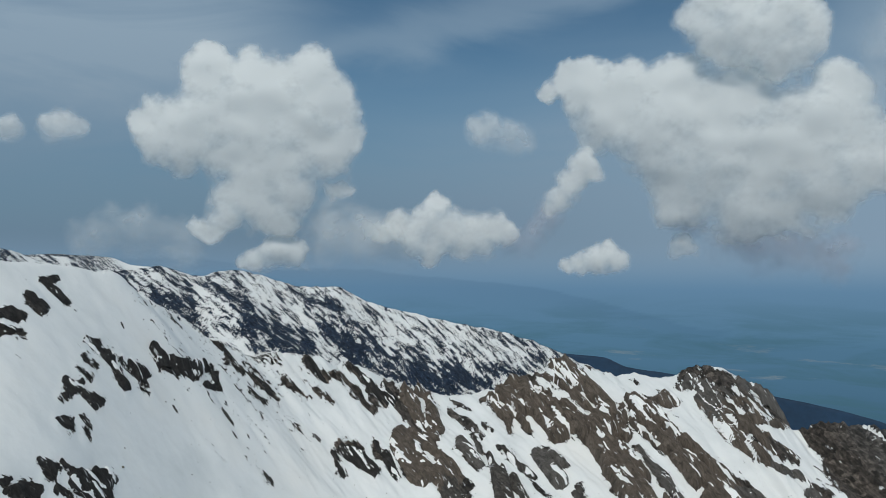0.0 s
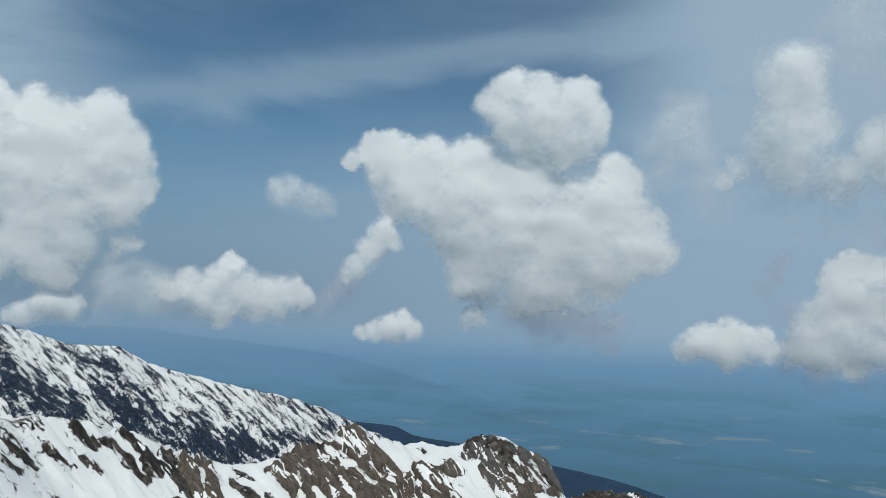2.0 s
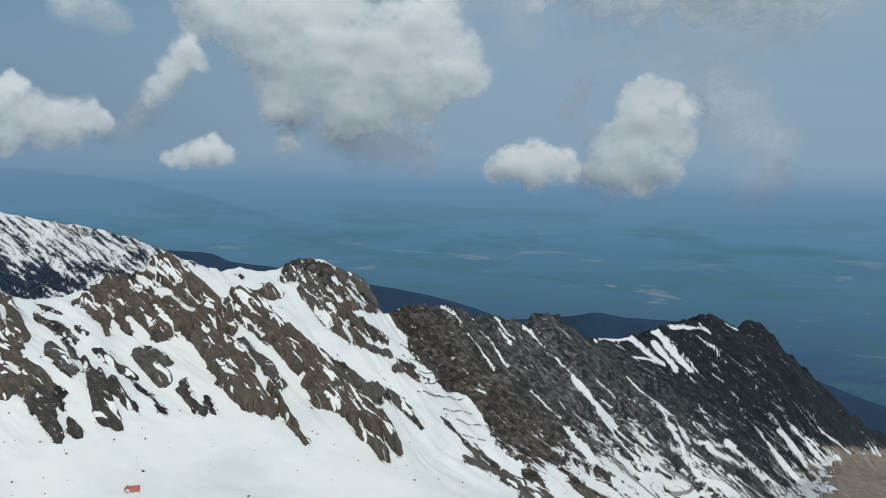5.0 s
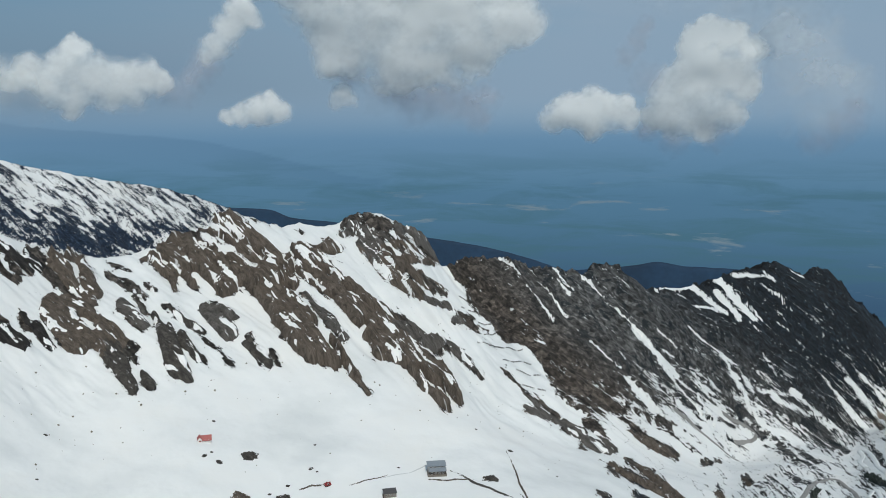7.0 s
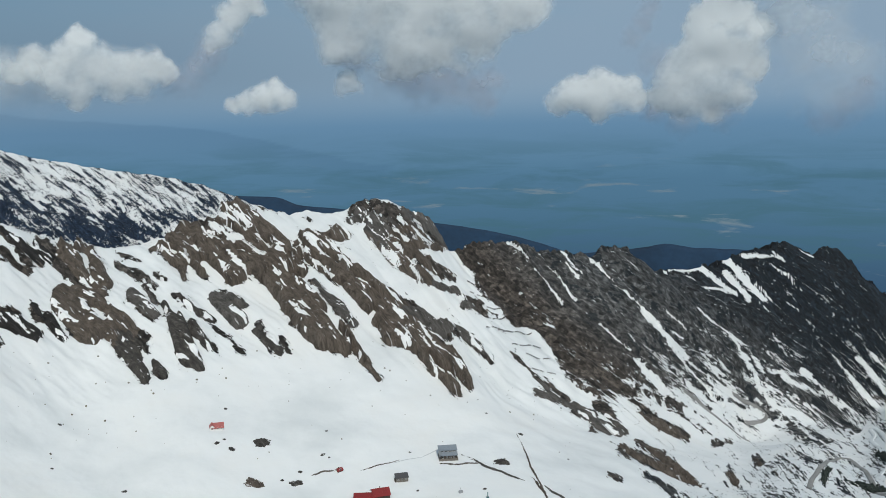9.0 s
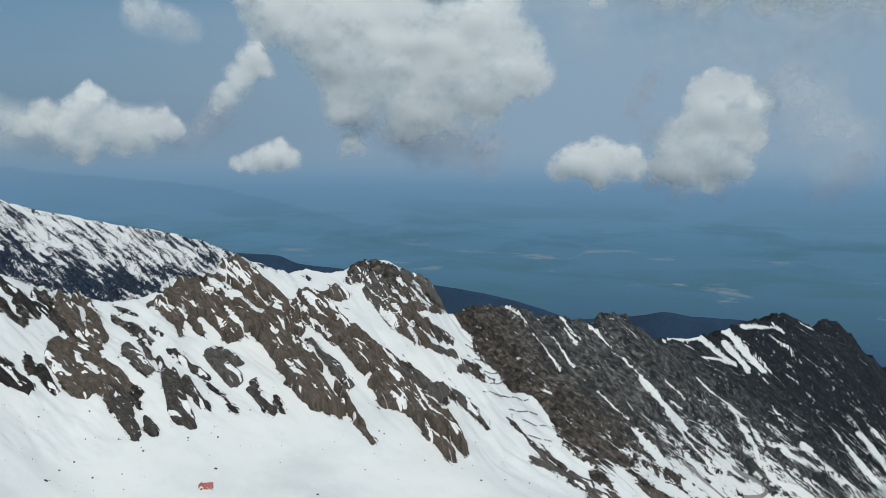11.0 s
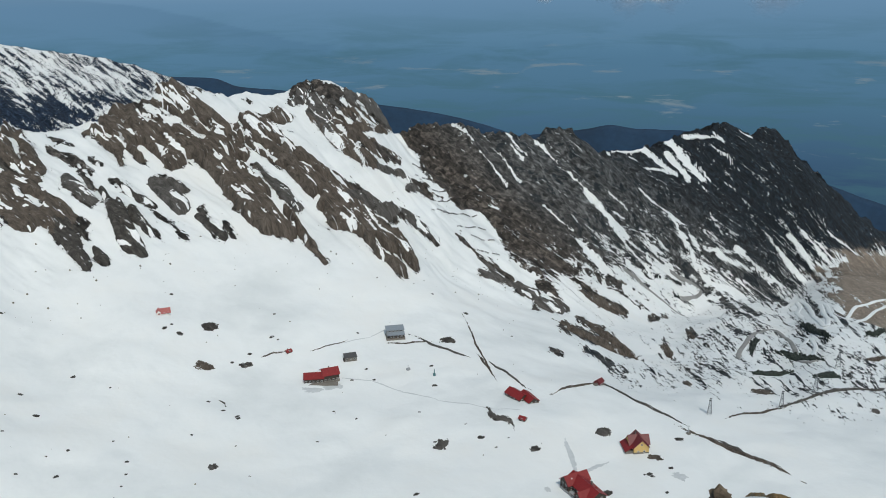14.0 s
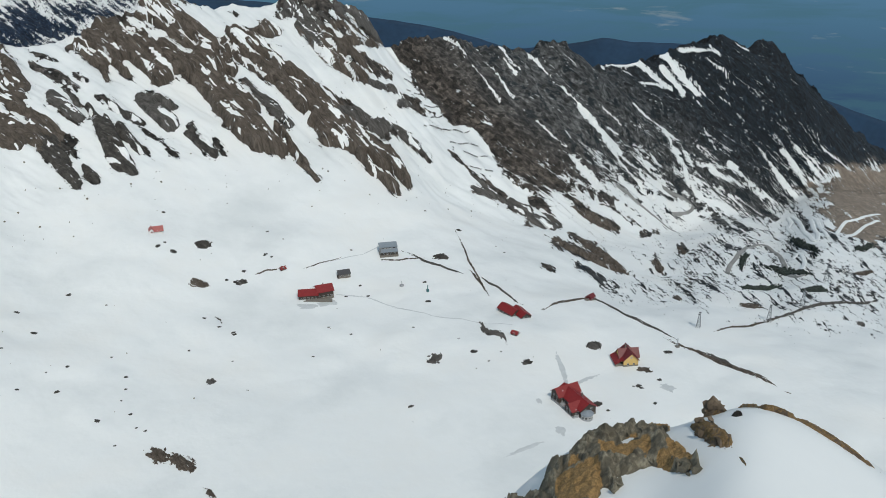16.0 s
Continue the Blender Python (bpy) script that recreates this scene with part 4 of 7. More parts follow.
def land(x, y):
    """Height, cover, tone and the strata's coordinates, laid by view angles, at plan places x, y."""
    r = np.hypot(x, y) + 1e-6
    a = np.degrees(np.arctan2(-x, y))
    z, w, past = bare_land(a, r)
    el = np.degrees(np.arctan2(z - 280, r))
    drop = np.clip(curve(FLOW_EL, a) - el, -2, 40)
    lean = a + np.where(past > 0, -drop, drop) * (1 + 0.32 * np.clip((-27 - a) / 8, 0, 1))
    across, along = lean * 17.5 - 14 * np.clip(-33 - lean, 0, 40), drop * 24.0
    # on the valley floor the bare streaks take another slant, fitted to the camera's view
    floor = (a < -37) & (w < -0.35 + 0.5 * (fbm(a * 0.9, el * 0.9, 3, 95) - 0.5))
    across, along = np.where(floor, (el - 0.5 * a) * 24, across), np.where(floor, a * -15, along)
    wall = np.clip(w * 4 + 0.6, 0, 1)
    t = np.clip((w - 0.05) / 0.6, 0, 1)
    t = t * t * (3 - 2 * t)
    cover = curve(LOWER, lean) * (1 - t) + curve(UPPER, lean) * t
    # to the right the wall's foot frays into long tongues of rock and snow
    right = np.clip((-34 - a) / 6, 0, 1)
    fray = np.clip((w - 0.04 + 0.25 * np.clip((-40 - a) / 5, 0, 1)) / 0.55, 0, 1)
    cover = cover * np.clip(w * 6 + 0.9, 0, 1) * (1 - right) + right * (cover * fray + 0.4 * (1 - fray)) * np.clip((el + 29) / 3.5, 0, 1)
    tone = curve(TONE, lean)
    tone = np.where(floor & (el < -20), 0.18 + 0.75 * fbm(a * 0.8, el * 1.3, 3, 99), tone)
    snowed = np.where((r > 500) & (w > -0.6), gully(a, el), 0)
    cover = cover * (1 - np.where(a > -24, 0.75, 0.95) * snowed)
    heath = np.clip(1.1 - np.hypot((a + 55.8) / 3.9, (el + 18.4) / 2.5) + (fbm(a * 0.9 - el, el * 2.2, 4, 97) - 0.5) * 0.9, 0, 1)
    cover, tone = cover + 0.3 * np.clip(heath * 2.5, 0, 1), tone + (1 - tone) * np.clip(heath * 3, 0, 1)
    crag = fbm(across / 34, along / 80, 4, 3) - 0.5
    keel = np.clip(cover, 0, 0.5) * 2 * wall * crag * 22
    fine = fbm(across / 6, along / 14, 3, 11) - 0.5
    big = fbm(x / 160, y / 160, 3, 21) - 0.5
    gap = np.clip((r - 330) / 120, 0, 1)
    z = z + keel + gap * (big * 16 + (fbm(x / 50, y / 50, 3, 25) - 0.5) * 8) * np.clip(1 - w, 0.15, 1)
    near_wall = (r > np.where(a > 14, 380, 480)) & (w > -0.75) & (past < 25) & (a < 31) & (a > -58)
    if near_wall.any():
        q = near_wall
        cover[q] = wall_cover(a[q], np.degrees(np.arctan2(z[q] - 280, r[q])), cover[q])
        low_left = np.maximum(np.clip((a + 15) / 4, 0, 1) * np.clip((-12.3 - el) / 1.2, 0, 1), np.clip((a - 8) / 4, 0, 1))
        tone = tone - np.where(q, low_left * (tone - 0.02), 0)
    cover = np.maximum(cover, 0.85 * np.clip(heath * 3, 0, 1) - 0.1)
    z = z + np.clip(cover, 0, 1) * wall * (fine * 7 + 1.5)
    spine = np.exp(-(past / 22) ** 2)
    z = z + spine * ((fbm(a * 1.7, 0 * a, 4, 31, 0.6) - 0.5) * 15 * np.clip(cover * 1.6 - 0.25, 0.05, 1))
    near = np.clip(1 - r / 120, 0, 1)
    z = z + near * np.clip(r / 20, 0, 1) * ((fbm(x / 9, y / 9, 3, 41) - 0.5) * 0.6)
    cover, tone = np.where(past > 30, 0.5, cover), np.where(past > 120, 0.75, tone)
    cover = np.where(past > 300, 1.5, cover)
    return z, cover, tone, across, along, snowed


def land_z(x, y):
    return float(land(np.array([float(x)]), np.array([float(y)]))[0][0])

# ---- builders ----
def part(name, bm, mat, parent=None, label=""):
    """Links a bmesh as one mesh object, under a thing or a part."""
    me = bpy.data.meshes.new(name)
    bm.to_mesh(me)
    bm.free()
    me.materials.append(mat)
    ob = new(name, me)
    ob.parent = parent
    return tagged(ob, label)


def shifted(bm, m):
    bmesh.ops.transform(bm, matrix=m, verts=bm.verts)
    return bm


def grid_mesh(name, P, mat, attrs=(), keep=None, close=False):
    """A sheet from an array of places (rows, columns, 3), with float or vector attributes."""
    nr, nc = P.shape[:2]
    idx = np.arange(nr * nc).reshape(nr, nc)
    if close:
        idx = np.concatenate([idx, idx[:, :1]], 1)
    q = np.stack([idx[:-1, :-1], idx[:-1, 1:], idx[1:, 1:], idx[1:, :-1]], -1).reshape(-1, 4)
    if keep is not None:
        q = q[keep.ravel()[q].any(1)]
    used = np.unique(q)
    back = np.zeros(nr * nc, np.int64)
    back[used] = np.arange(len(used))
    q = back[q]
    me = bpy.data.meshes.new(name)
    me.vertices.add(len(used))
    me.vertices.foreach_set("co", P.reshape(-1, 3)[used].astype(np.float32).ravel())
    me.loops.add(q.size)
    me.loops.foreach_set("vertex_index", q.ravel().astype(np.int32))
    me.polygons.add(len(q))
    me.polygons.foreach_set("loop_start", (np.arange(len(q)) * 4).astype(np.int32))
    me.polygons.foreach_set("use_smooth", np.ones(len(q), bool))
    me.update(calc_edges=True)
    for key, val in attrs:
        val = np.asarray(val, np.float32)
        if val.ndim == 3:
            me.attributes.new(key, "FLOAT_VECTOR", "POINT").data.foreach_set("vector", val.reshape(-1, 3)[used].ravel())
        else:
            me.attributes.new(key, "FLOAT", "POINT").data.foreach_set("value", val.ravel()[used])
    me.materials.append(mat)
    return new(name, me)


def polar(a, r):
    return -np.sin(np.radians(a)) * r, np.cos(np.radians(a)) * r


# ---- ground: one sheet from the summit to the outer valleys ----
az = np.concatenate([np.arange(36, -22, -0.09), np.arange(-22, -57, -0.062), np.arange(-57, -66, -0.09), np.arange(-66, -324, -3.0)])
rr = np.concatenate([np.linspace(0.02, 70, 80), np.linspace(74, 320, 26), np.arange(324, 690, 3.2), np.arange(690, 1130, 1.7), np.arange(1132, 1640, 3.0), np.arange(1640, 1900, 8.0), np.linspace(1920, 4700, 26)])
AA, RR = np.meshgrid((az + 180) % 360 - 180, rr)
X, Y = polar(AA, RR)
X, Y = X + 0.7 * np.clip(1 - RR / 5, 0, 1), Y + 0.4 * np.clip(1 - RR / 5, 0, 1)
Z, COVER, TN, ACR, ALO, _ = land(X, Y)
ground = grid_mesh("ground", np.stack([X, Y, Z], -1)[:, ::-1], GROUND,
                   [("cover", COVER[:, ::-1]), ("tone", TN[:, ::-1]), ("flow", np.stack([ACR, ALO, 0 * Z], -1)[:, ::-1])], close=True)
tagged(ground, "snow-covered cirque with bare brown and grey rock ribs", "mountain ground", kind="structure")


def far_ridge(name, crest, radius, run, fall, a0, a1, step, rows, mat, cover, jag, seed, label, category):
    """A mountain chain: its crest line as seen from the summit, its distance, and the slope that faces it."""
    a = np.arange(a0, a1, -step)
    d = np.concatenate([[-1.0, -0.5, -0.15], np.linspace(0, 1, rows)])
    AA, DD = np.meshgrid(a, d)
    cr = curve(radius, AA)
    cz = 280 + cr * np.tan(np.radians(curve(crest, AA)))
    R = cr - run * DD
    down = np.abs(DD)
    Z = cz - fall * (down * 0.75 + 0.25 * down ** 2)
    lean = AA - down * fall / cr * 57 * 0.9 * -1
    across, along = lean * cr / 57.3, down * run
    rib = fbm(across / 150, along / 300, 5, seed) - 0.5
    fine = fbm(across / 35, along / 80, 3, seed + 5) - 0.5
    Z = Z + (rib * 110 + fine * 26) * np.clip(down * 1.6, 0.0, 1) * jag
    Z = Z + (fbm(AA * 1.3, 0 * AA, 4, seed + 9, 0.55) - 0.5) * 12 * jag * np.exp(-(DD * 9) ** 2)
    X, Y = polar(AA, R)
    cov = cover(AA, np.degrees(np.arctan2(Z - 280, R)), rib)
    ob = grid_mesh(name, np.stack([X, Y, Z], -1)[::-1], mat, [("cover", cov[::-1]), ("tone", np.clip(DD, 0, 1)[::-1]), ("flow", np.stack([across, along, 0 * Z], -1)[::-1])])
    return tagged(ob, label, category, kind="structure")


# dark cliffs and woods on the far ridge: from and to (degrees round and down), with the half width at each end
FAR_DARK = [(19.9, -1.7, 0.4, 17.6, -2.5, 0.6), (17.6, -2.5, 0.5, 15.9, -4.2, 0.4), (18.4, -0.7, 0.3, 16.5, -2.1, 0.2), (21.5, -0.3, 0.2, 20.1, -1.4, 0.2), (14.8, -1.8, 0.5, 13.4, -2.7, 0.5), (13.1, -3.7, 0.9, 9.5, -5.3, 0.9), (11.7, -5.3, 0.6, 8.7, -6.4, 0.4), (8.9, -2.3, 0.6, 7.2, -2.7, 0.6), (7.7, -4.1, 0.8, 5.6, -6.4, 0.9), (5.6, -4.5, 0.6, 3.2, -6.8, 0.9), (3.2, -6.4, 0.9, -0.3, -7.9, 0.9), (-0.3, -7.2, 0.9, -3.0, -8.3, 0.6), (-3.0, -6.7, 0.6, -5.0, -7.1, 0.3), (0.9, -4.5, 0.1, -0.7, -6.4, 0.2), (-5.8, -5.2, 0.2, -6.9, -6.3, 0.2), (15.9, -0.6, 0.1, 15.1, -1.6, 0.2)]


def far_cover(a, el, rib):
    u, v = a - 1.2 * el, a + el
    tongue = fbm(u * 1.5, v * 0.4, 5, 151, 0.62) - 0.5
    dark = inside(FAR_DARK, a + tongue * 0.5, el + tongue * 1.6)
    streak = fbm(u * 3.2, v * 0.55, 4, 157, 0.6) - 0.5
    fleck = fbm(u * 5.0, v * 1.4, 4, 159, 0.65) - 0.5
    return np.clip(0.5 + 0.5 * dark + fleck * 0.9, 0.43, 0.76) + streak * 0.85 + fleck * 0.4


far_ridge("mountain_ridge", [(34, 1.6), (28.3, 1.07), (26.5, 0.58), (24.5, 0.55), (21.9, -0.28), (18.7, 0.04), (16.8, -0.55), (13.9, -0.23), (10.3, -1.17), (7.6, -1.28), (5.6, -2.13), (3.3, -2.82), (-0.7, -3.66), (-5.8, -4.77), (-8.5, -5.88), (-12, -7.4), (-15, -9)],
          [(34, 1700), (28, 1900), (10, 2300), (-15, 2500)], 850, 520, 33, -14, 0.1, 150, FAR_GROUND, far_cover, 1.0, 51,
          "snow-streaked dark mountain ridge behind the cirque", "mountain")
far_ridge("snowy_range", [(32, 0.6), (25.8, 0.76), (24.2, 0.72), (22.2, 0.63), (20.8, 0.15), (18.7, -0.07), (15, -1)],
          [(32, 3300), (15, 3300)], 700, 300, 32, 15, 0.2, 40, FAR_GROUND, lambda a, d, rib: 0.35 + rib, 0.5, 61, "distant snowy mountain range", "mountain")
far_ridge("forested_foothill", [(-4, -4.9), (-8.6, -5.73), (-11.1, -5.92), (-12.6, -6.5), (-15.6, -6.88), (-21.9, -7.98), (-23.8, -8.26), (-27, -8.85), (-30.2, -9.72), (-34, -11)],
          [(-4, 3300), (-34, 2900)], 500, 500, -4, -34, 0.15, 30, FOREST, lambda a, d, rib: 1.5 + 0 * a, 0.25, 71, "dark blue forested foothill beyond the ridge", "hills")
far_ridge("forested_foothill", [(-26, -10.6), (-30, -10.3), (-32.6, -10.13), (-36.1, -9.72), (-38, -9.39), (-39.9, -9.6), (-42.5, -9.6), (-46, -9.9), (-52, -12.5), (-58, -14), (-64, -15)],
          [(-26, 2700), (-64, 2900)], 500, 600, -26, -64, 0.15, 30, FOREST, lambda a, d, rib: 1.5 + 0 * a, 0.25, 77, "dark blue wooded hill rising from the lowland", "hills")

# the lowland far off, a hazy band that closes the view all round
az = np.arange(180, -180, -0.5)
el = np.concatenate([np.linspace(-24, -4, 20), np.linspace(-3.8, 2.4, 100)])
AA, EE = np.meshgrid(az, el)
X, Y = polar(AA, 4800.0)
top = curve([(180, -0.4), (40, 0.3), (24, 0.5), (17.3, 0.69), (14.8, 0.45), (11.8, 0.05), (6.4, 0.02), (0.9, -0.5), (-4.6, -0.95), (-9, -1.7), (-20, -4), (-180, -4)], AA) + (fbm(AA * 0.8, 0 * AA, 3, 81) - 0.5) * 0.25
HILL = np.clip((top - EE) / 0.10, 0, 1) * np.clip((EE - top + 2.4) / 2.4, 0, 1) * 0.2
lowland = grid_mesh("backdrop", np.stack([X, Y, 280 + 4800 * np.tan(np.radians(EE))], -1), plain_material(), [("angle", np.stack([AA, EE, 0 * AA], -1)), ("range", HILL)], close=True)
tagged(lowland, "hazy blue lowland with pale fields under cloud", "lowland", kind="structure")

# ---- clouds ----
# the scud's greyer vapour has the shade under the clouds in its colour
CLOUD, SHADED_SCUD = cloud_material(), cloud_material("shaded_scud_vapour", (0.60, 0.63, 0.70))
CLOUD_R = 4450.0


def blurred(f, k):
    """A box blur, twice, over 2k + 1 cells each way."""
    for _ in range(2):
        for axis in (0, 1):
            f = np.moveaxis(f, axis, 0)
            c = np.cumsum(np.concatenate([np.repeat(f[:1], k + 1, 0), f, np.repeat(f[-1:], k, 0)]), 0)
            f = np.moveaxis((c[2 * k + 1:] - c[:-2 * k - 1]) / (2 * k + 1), 0, axis)
    return f


def cloud(a, el, puffs, seed, thick=0.42, body=1.0, mat=CLOUD, label="white cumulus cloud with a grey base"):
    """A heap of vapour round (a, el) degrees; puffs are (across, up, radius) in degrees."""
    s = CLOUD_R * math.pi / 180
    P = np.array(puffs) * s
    P[:, 2] *= 1.16 if len(puffs) < 8 else 1.0
    reach = P[:, 2] * 1.6
    u0, u1 = (P[:, 0] - reach).min(), (P[:, 0] + reach).max()
    v0, v1 = (P[:, 1] - reach).min(), (P[:, 1] + reach).max()
    step = 6.0
    u, v = np.meshgrid(np.arange(u0, u1, step), np.arange(v0, v1, step))
    mean = P[:, 2].mean()
    # torn edges: the heap's outline is pushed about at three scales
    push = lambda n: (fbm(u / (mean * 1.1), v / (mean * 1.1), 5, seed + n, 0.58) - 0.5) * mean * 0.9
    wu, wv = u + push(0), v + push(7)
    field = np.zeros(u.shape)
    lift = np.zeros(u.shape)
    for pu, pv, pr in P:
        q = np.clip(1 - ((wu - pu) ** 2 + (wv - pv) ** 2) / (pr * 1.22) ** 2, -1.5, 1)
        field = field + np.exp(5 * q)
        lift = np.maximum(lift, np.sqrt(np.clip(q, 0, 1)) * pr)
    field = np.log(field) / 5
    wisp = fbm(u / 110, v / 90, 5, seed + 3, 0.52) - 0.5
    # a crisp heaped top, a base that thins away
    height = np.clip((v - P[:, 1].min()) / (np.ptp(P[:, 1]) + 0.6 * mean), 0, 1)
    dens = (field * 1.05 + wisp * 1.0 + 0.08) / (1.75 - 0.75 * height)
    bulge = blurred(lift, max(4, int(mean * 0.5 / step))) * thick + np.clip(field, 0, 1) * (fbm(u / 150, v / 130, 3, seed + 5) - 0.5) * 44
    bulge = blurred(np.maximum(bulge, 0), 4)
    keep = dens > -0.35
    x, y = polar(a, CLOUD_R * math.cos(radians(el)))
    holder = new("cloud")
    holder.matrix_world = Matrix.Translation((x, y, 280 + CLOUD_R * math.sin(radians(el)))) @ pose(0, 0, 0, 0, 0, a)
    d = np.clip(dens, -1, 1.5) if body >= 1 else np.clip(dens, -1, 1) * body
    f = grid_mesh("sunlit_face", np.stack([u, -bulge, v], -1), mat, [("vapour", d)], keep)
    b = grid_mesh("far_face", np.stack([u, bulge * 0.5 + 60, v], -1)[:, ::-1], mat, [("vapour", d[:, ::-1])], keep[:, ::-1])
    for o in (f, b):
        o.parent = holder
    return tagged(holder, label, "cloud", "clouds in the sky")


cloud(13.1, 8.5, [(-2.6, 5.6, 1.0), (-3.3, 4.3, 1.5), (-0.4, 4.9, 1.5), (0.8, 3.8, 2.1), (4.2, 4.6, 1.7), (5.3, 2.5, 1.7), (3.4, 2.1, 2.7), (-0.3, 1.5, 3.0), (-3.6, 1.0, 2.4), (-5.7, 1.6, 1.3), (-7.3, 1.1, 0.8), (-6.4, -0.3, 1.3), (-4.3, -0.6, 1.6), (-1.0, -1.3, 2.0), (6.4, 0.7, 1.2), (5.0, -0.2, 1.9), (2.0, -1.4, 2.4), (-0.3, -3.4, 1.9), (2.7, -3.3, 1.7), (5.8, -3.1, 0.9), (-1.7, -4.7, 1.1), (-2.9, -6.0, 0.9), (0.9, -4.9, 1.4), (2.2, -5.4, 1.0)], 101,
      label="towering white cumulus cloud with a shaded flank")
cloud(-18.5, 8.3, [(-10.0, 4.8, 1.1), (-11.5, 4.4, 0.8), (-8.4, 4.0, 1.7), (-5.6, 3.8, 1.9), (-7.1, 1.8, 1.9), (-2.5, 3.7, 2.3), (-3.1, 0.9, 3.1), (0.3, 2.7, 2.8), (0.1, -0.5, 3.5), (4.0, -0.1, 3.3), (6.3, 1.2, 2.6), (7.4, 3.0, 1.7), (8.7, -0.1, 1.9), (9.5, -1.6, 1.6), (6.1, -2.2, 2.7), (2.2, -3.1, 3.0), (-1.3, -2.9, 2.4), (-2.9, -2.6, 1.6), (3.9, -4.6, 1.8), (1.1, -4.8, 1.8), (6.2, -4.1, 1.6), (-3.2, -4.2, 1.1)], 111,
      label="broad white cumulus cloud with a ragged grey base")
cloud(-20.8, 15.6, [(-2.6, 2.2, 1.3), (-3.7, 0.8, 1.3), (-0.6, 1.2, 1.7), (2.1, 1.3, 1.5), (3.3, -0.2, 1.3), (0.2, -0.7, 2.1), (2.2, -1.5, 1.6), (1.1, -2.5, 0.9), (-2.1, -0.6, 1.6)], 121,
      label="rounded white cumulus cloud top")
cloud(-0.2, 2.6, [(-0.6, 1.9, 0.8), (-1.4, 0.9, 1.1), (-3.4, 0.6, 1.0), (-4.7, -0.1, 0.7), (-2.3, -0.5, 1.3), (0.1, 0.1, 1.5), (1.9, -0.2, 1.4), (3.3, 0.3, 1.1), (4.2, 0.0, 0.8), (1.2, -1.1, 1.0), (-0.9, -1.3, 1.0), (2.7, -1.2, 0.8)], 131, body=0.85,
      label="low white cumulus cloud with a grey base")
cloud(-8.9, 5.8, [(0.7, 1.4, 0.9), (0.0, 0.2, 0.9), (-0.9, -1.0, 0.8), (-1.4, -1.6, 0.5), (1.3, 0.9, 0.7)], 141, body=0.8,
      label="small torn grey-white cloud")
cloud(-10.4, 0.6, [(1.1, 0.7, 0.6), (0.2, 0.1, 0.8), (-1.1, -0.2, 0.6), (1.6, -0.0, 0.7), (-1.9, -0.4, 0.4)], 151, body=0.8,
      label="small flat white cumulus cloud")
cloud(-16.2, 1.5, [(0.0, 0.2, 0.7), (-0.4, -0.2, 0.5), (0.5, -0.1, 0.5)], 173, body=0.6,
      label="thin white cloud scrap")
cloud(11.9, 0.8, [(0.2, 0.3, 0.8), (0.9, 0.5, 1.0), (1.8, 0.2, 0.8), (-1.0, -0.4, 0.7), (-1.8, -0.6, 0.4)], 161, body=0.75,
      label="small white cumulus cloud over the ridge")
cloud(28.4, 8.5, [(0.4, 0.0, 0.7), (-0.3, 0.1, 0.6)], 165, body=0.7,
      label="small torn white cloud")
cloud(25.2, 8.8, [(0.0, -0.0, 0.9), (1.0, -0.1, 0.6), (-0.9, 0.1, 0.5)], 167, body=0.6,
      label="thin white cloud scrap")
cloud(-3.8, 9.5, [(-0.9, 0.2, 1.1), (0.7, -0.2, 1.0), (1.7, -0.6, 0.8), (-1.6, 0.7, 0.5)], 169, body=0.45,
      label="thin grey cloud scrap")
cloud(-40.5, 2.5, [(0.1, 3.4, 0.9), (-0.9, 2.6, 1.0), (1.5, 2.7, 1.1), (2.8, 2.0, 0.9), (-0.2, 1.2, 1.5), (1.5, 0.5, 1.6), (-1.2, 0.0, 1.6), (-2.6, -1.2, 1.3), (0.2, -1.4, 1.6), (2.5, -0.2, 0.9), (1.6, -2.0, 1.1), (-1.8, -2.6, 1.3), (-3.2, -2.3, 0.9), (-0.1, -2.8, 1.0)], 171,
      label="heaped white cumulus cloud with a dark base")
cloud(-33.2, 0.4, [(-2.5, -0.2, 0.8), (-1.4, 0.2, 1.1), (0.1, 0.3, 1.3), (1.5, 0.2, 1.1), (2.6, -0.1, 0.8), (-0.3, -0.4, 0.9)], 181, body=0.95,
      label="low rounded white cumulus cloud")
cloud(-46.3, 12.6, [(-4.3, 0.5, 1.6), (-2.7, 0.8, 1.9), (-0.5, 0.7, 2.4), (0.4, 3.0, 1.7), (0.2, -1.4, 1.9), (-6.0, -1.3, 1.4), (-2.7, -1.3, 1.6), (2.3, 1.2, 2.3), (4.3, 0.4, 2.2), (3.1, -1.6, 1.8), (5.7, -0.4, 1.9)], 191, body=0.8,
      label="broad thin grey-white cloud bank")
cloud(-36.1, 14.1, [(1.0, 3.8, 1.8), (0.7, 2.0, 1.6), (0.4, -0.1, 1.7), (1.0, -1.6, 1.7), (-2.0, -1.7, 0.8), (-3.1, -2.7, 0.6), (2.2, 0.6, 1.5)], 193, body=0.72,
      label="thin grey-white cloud column")
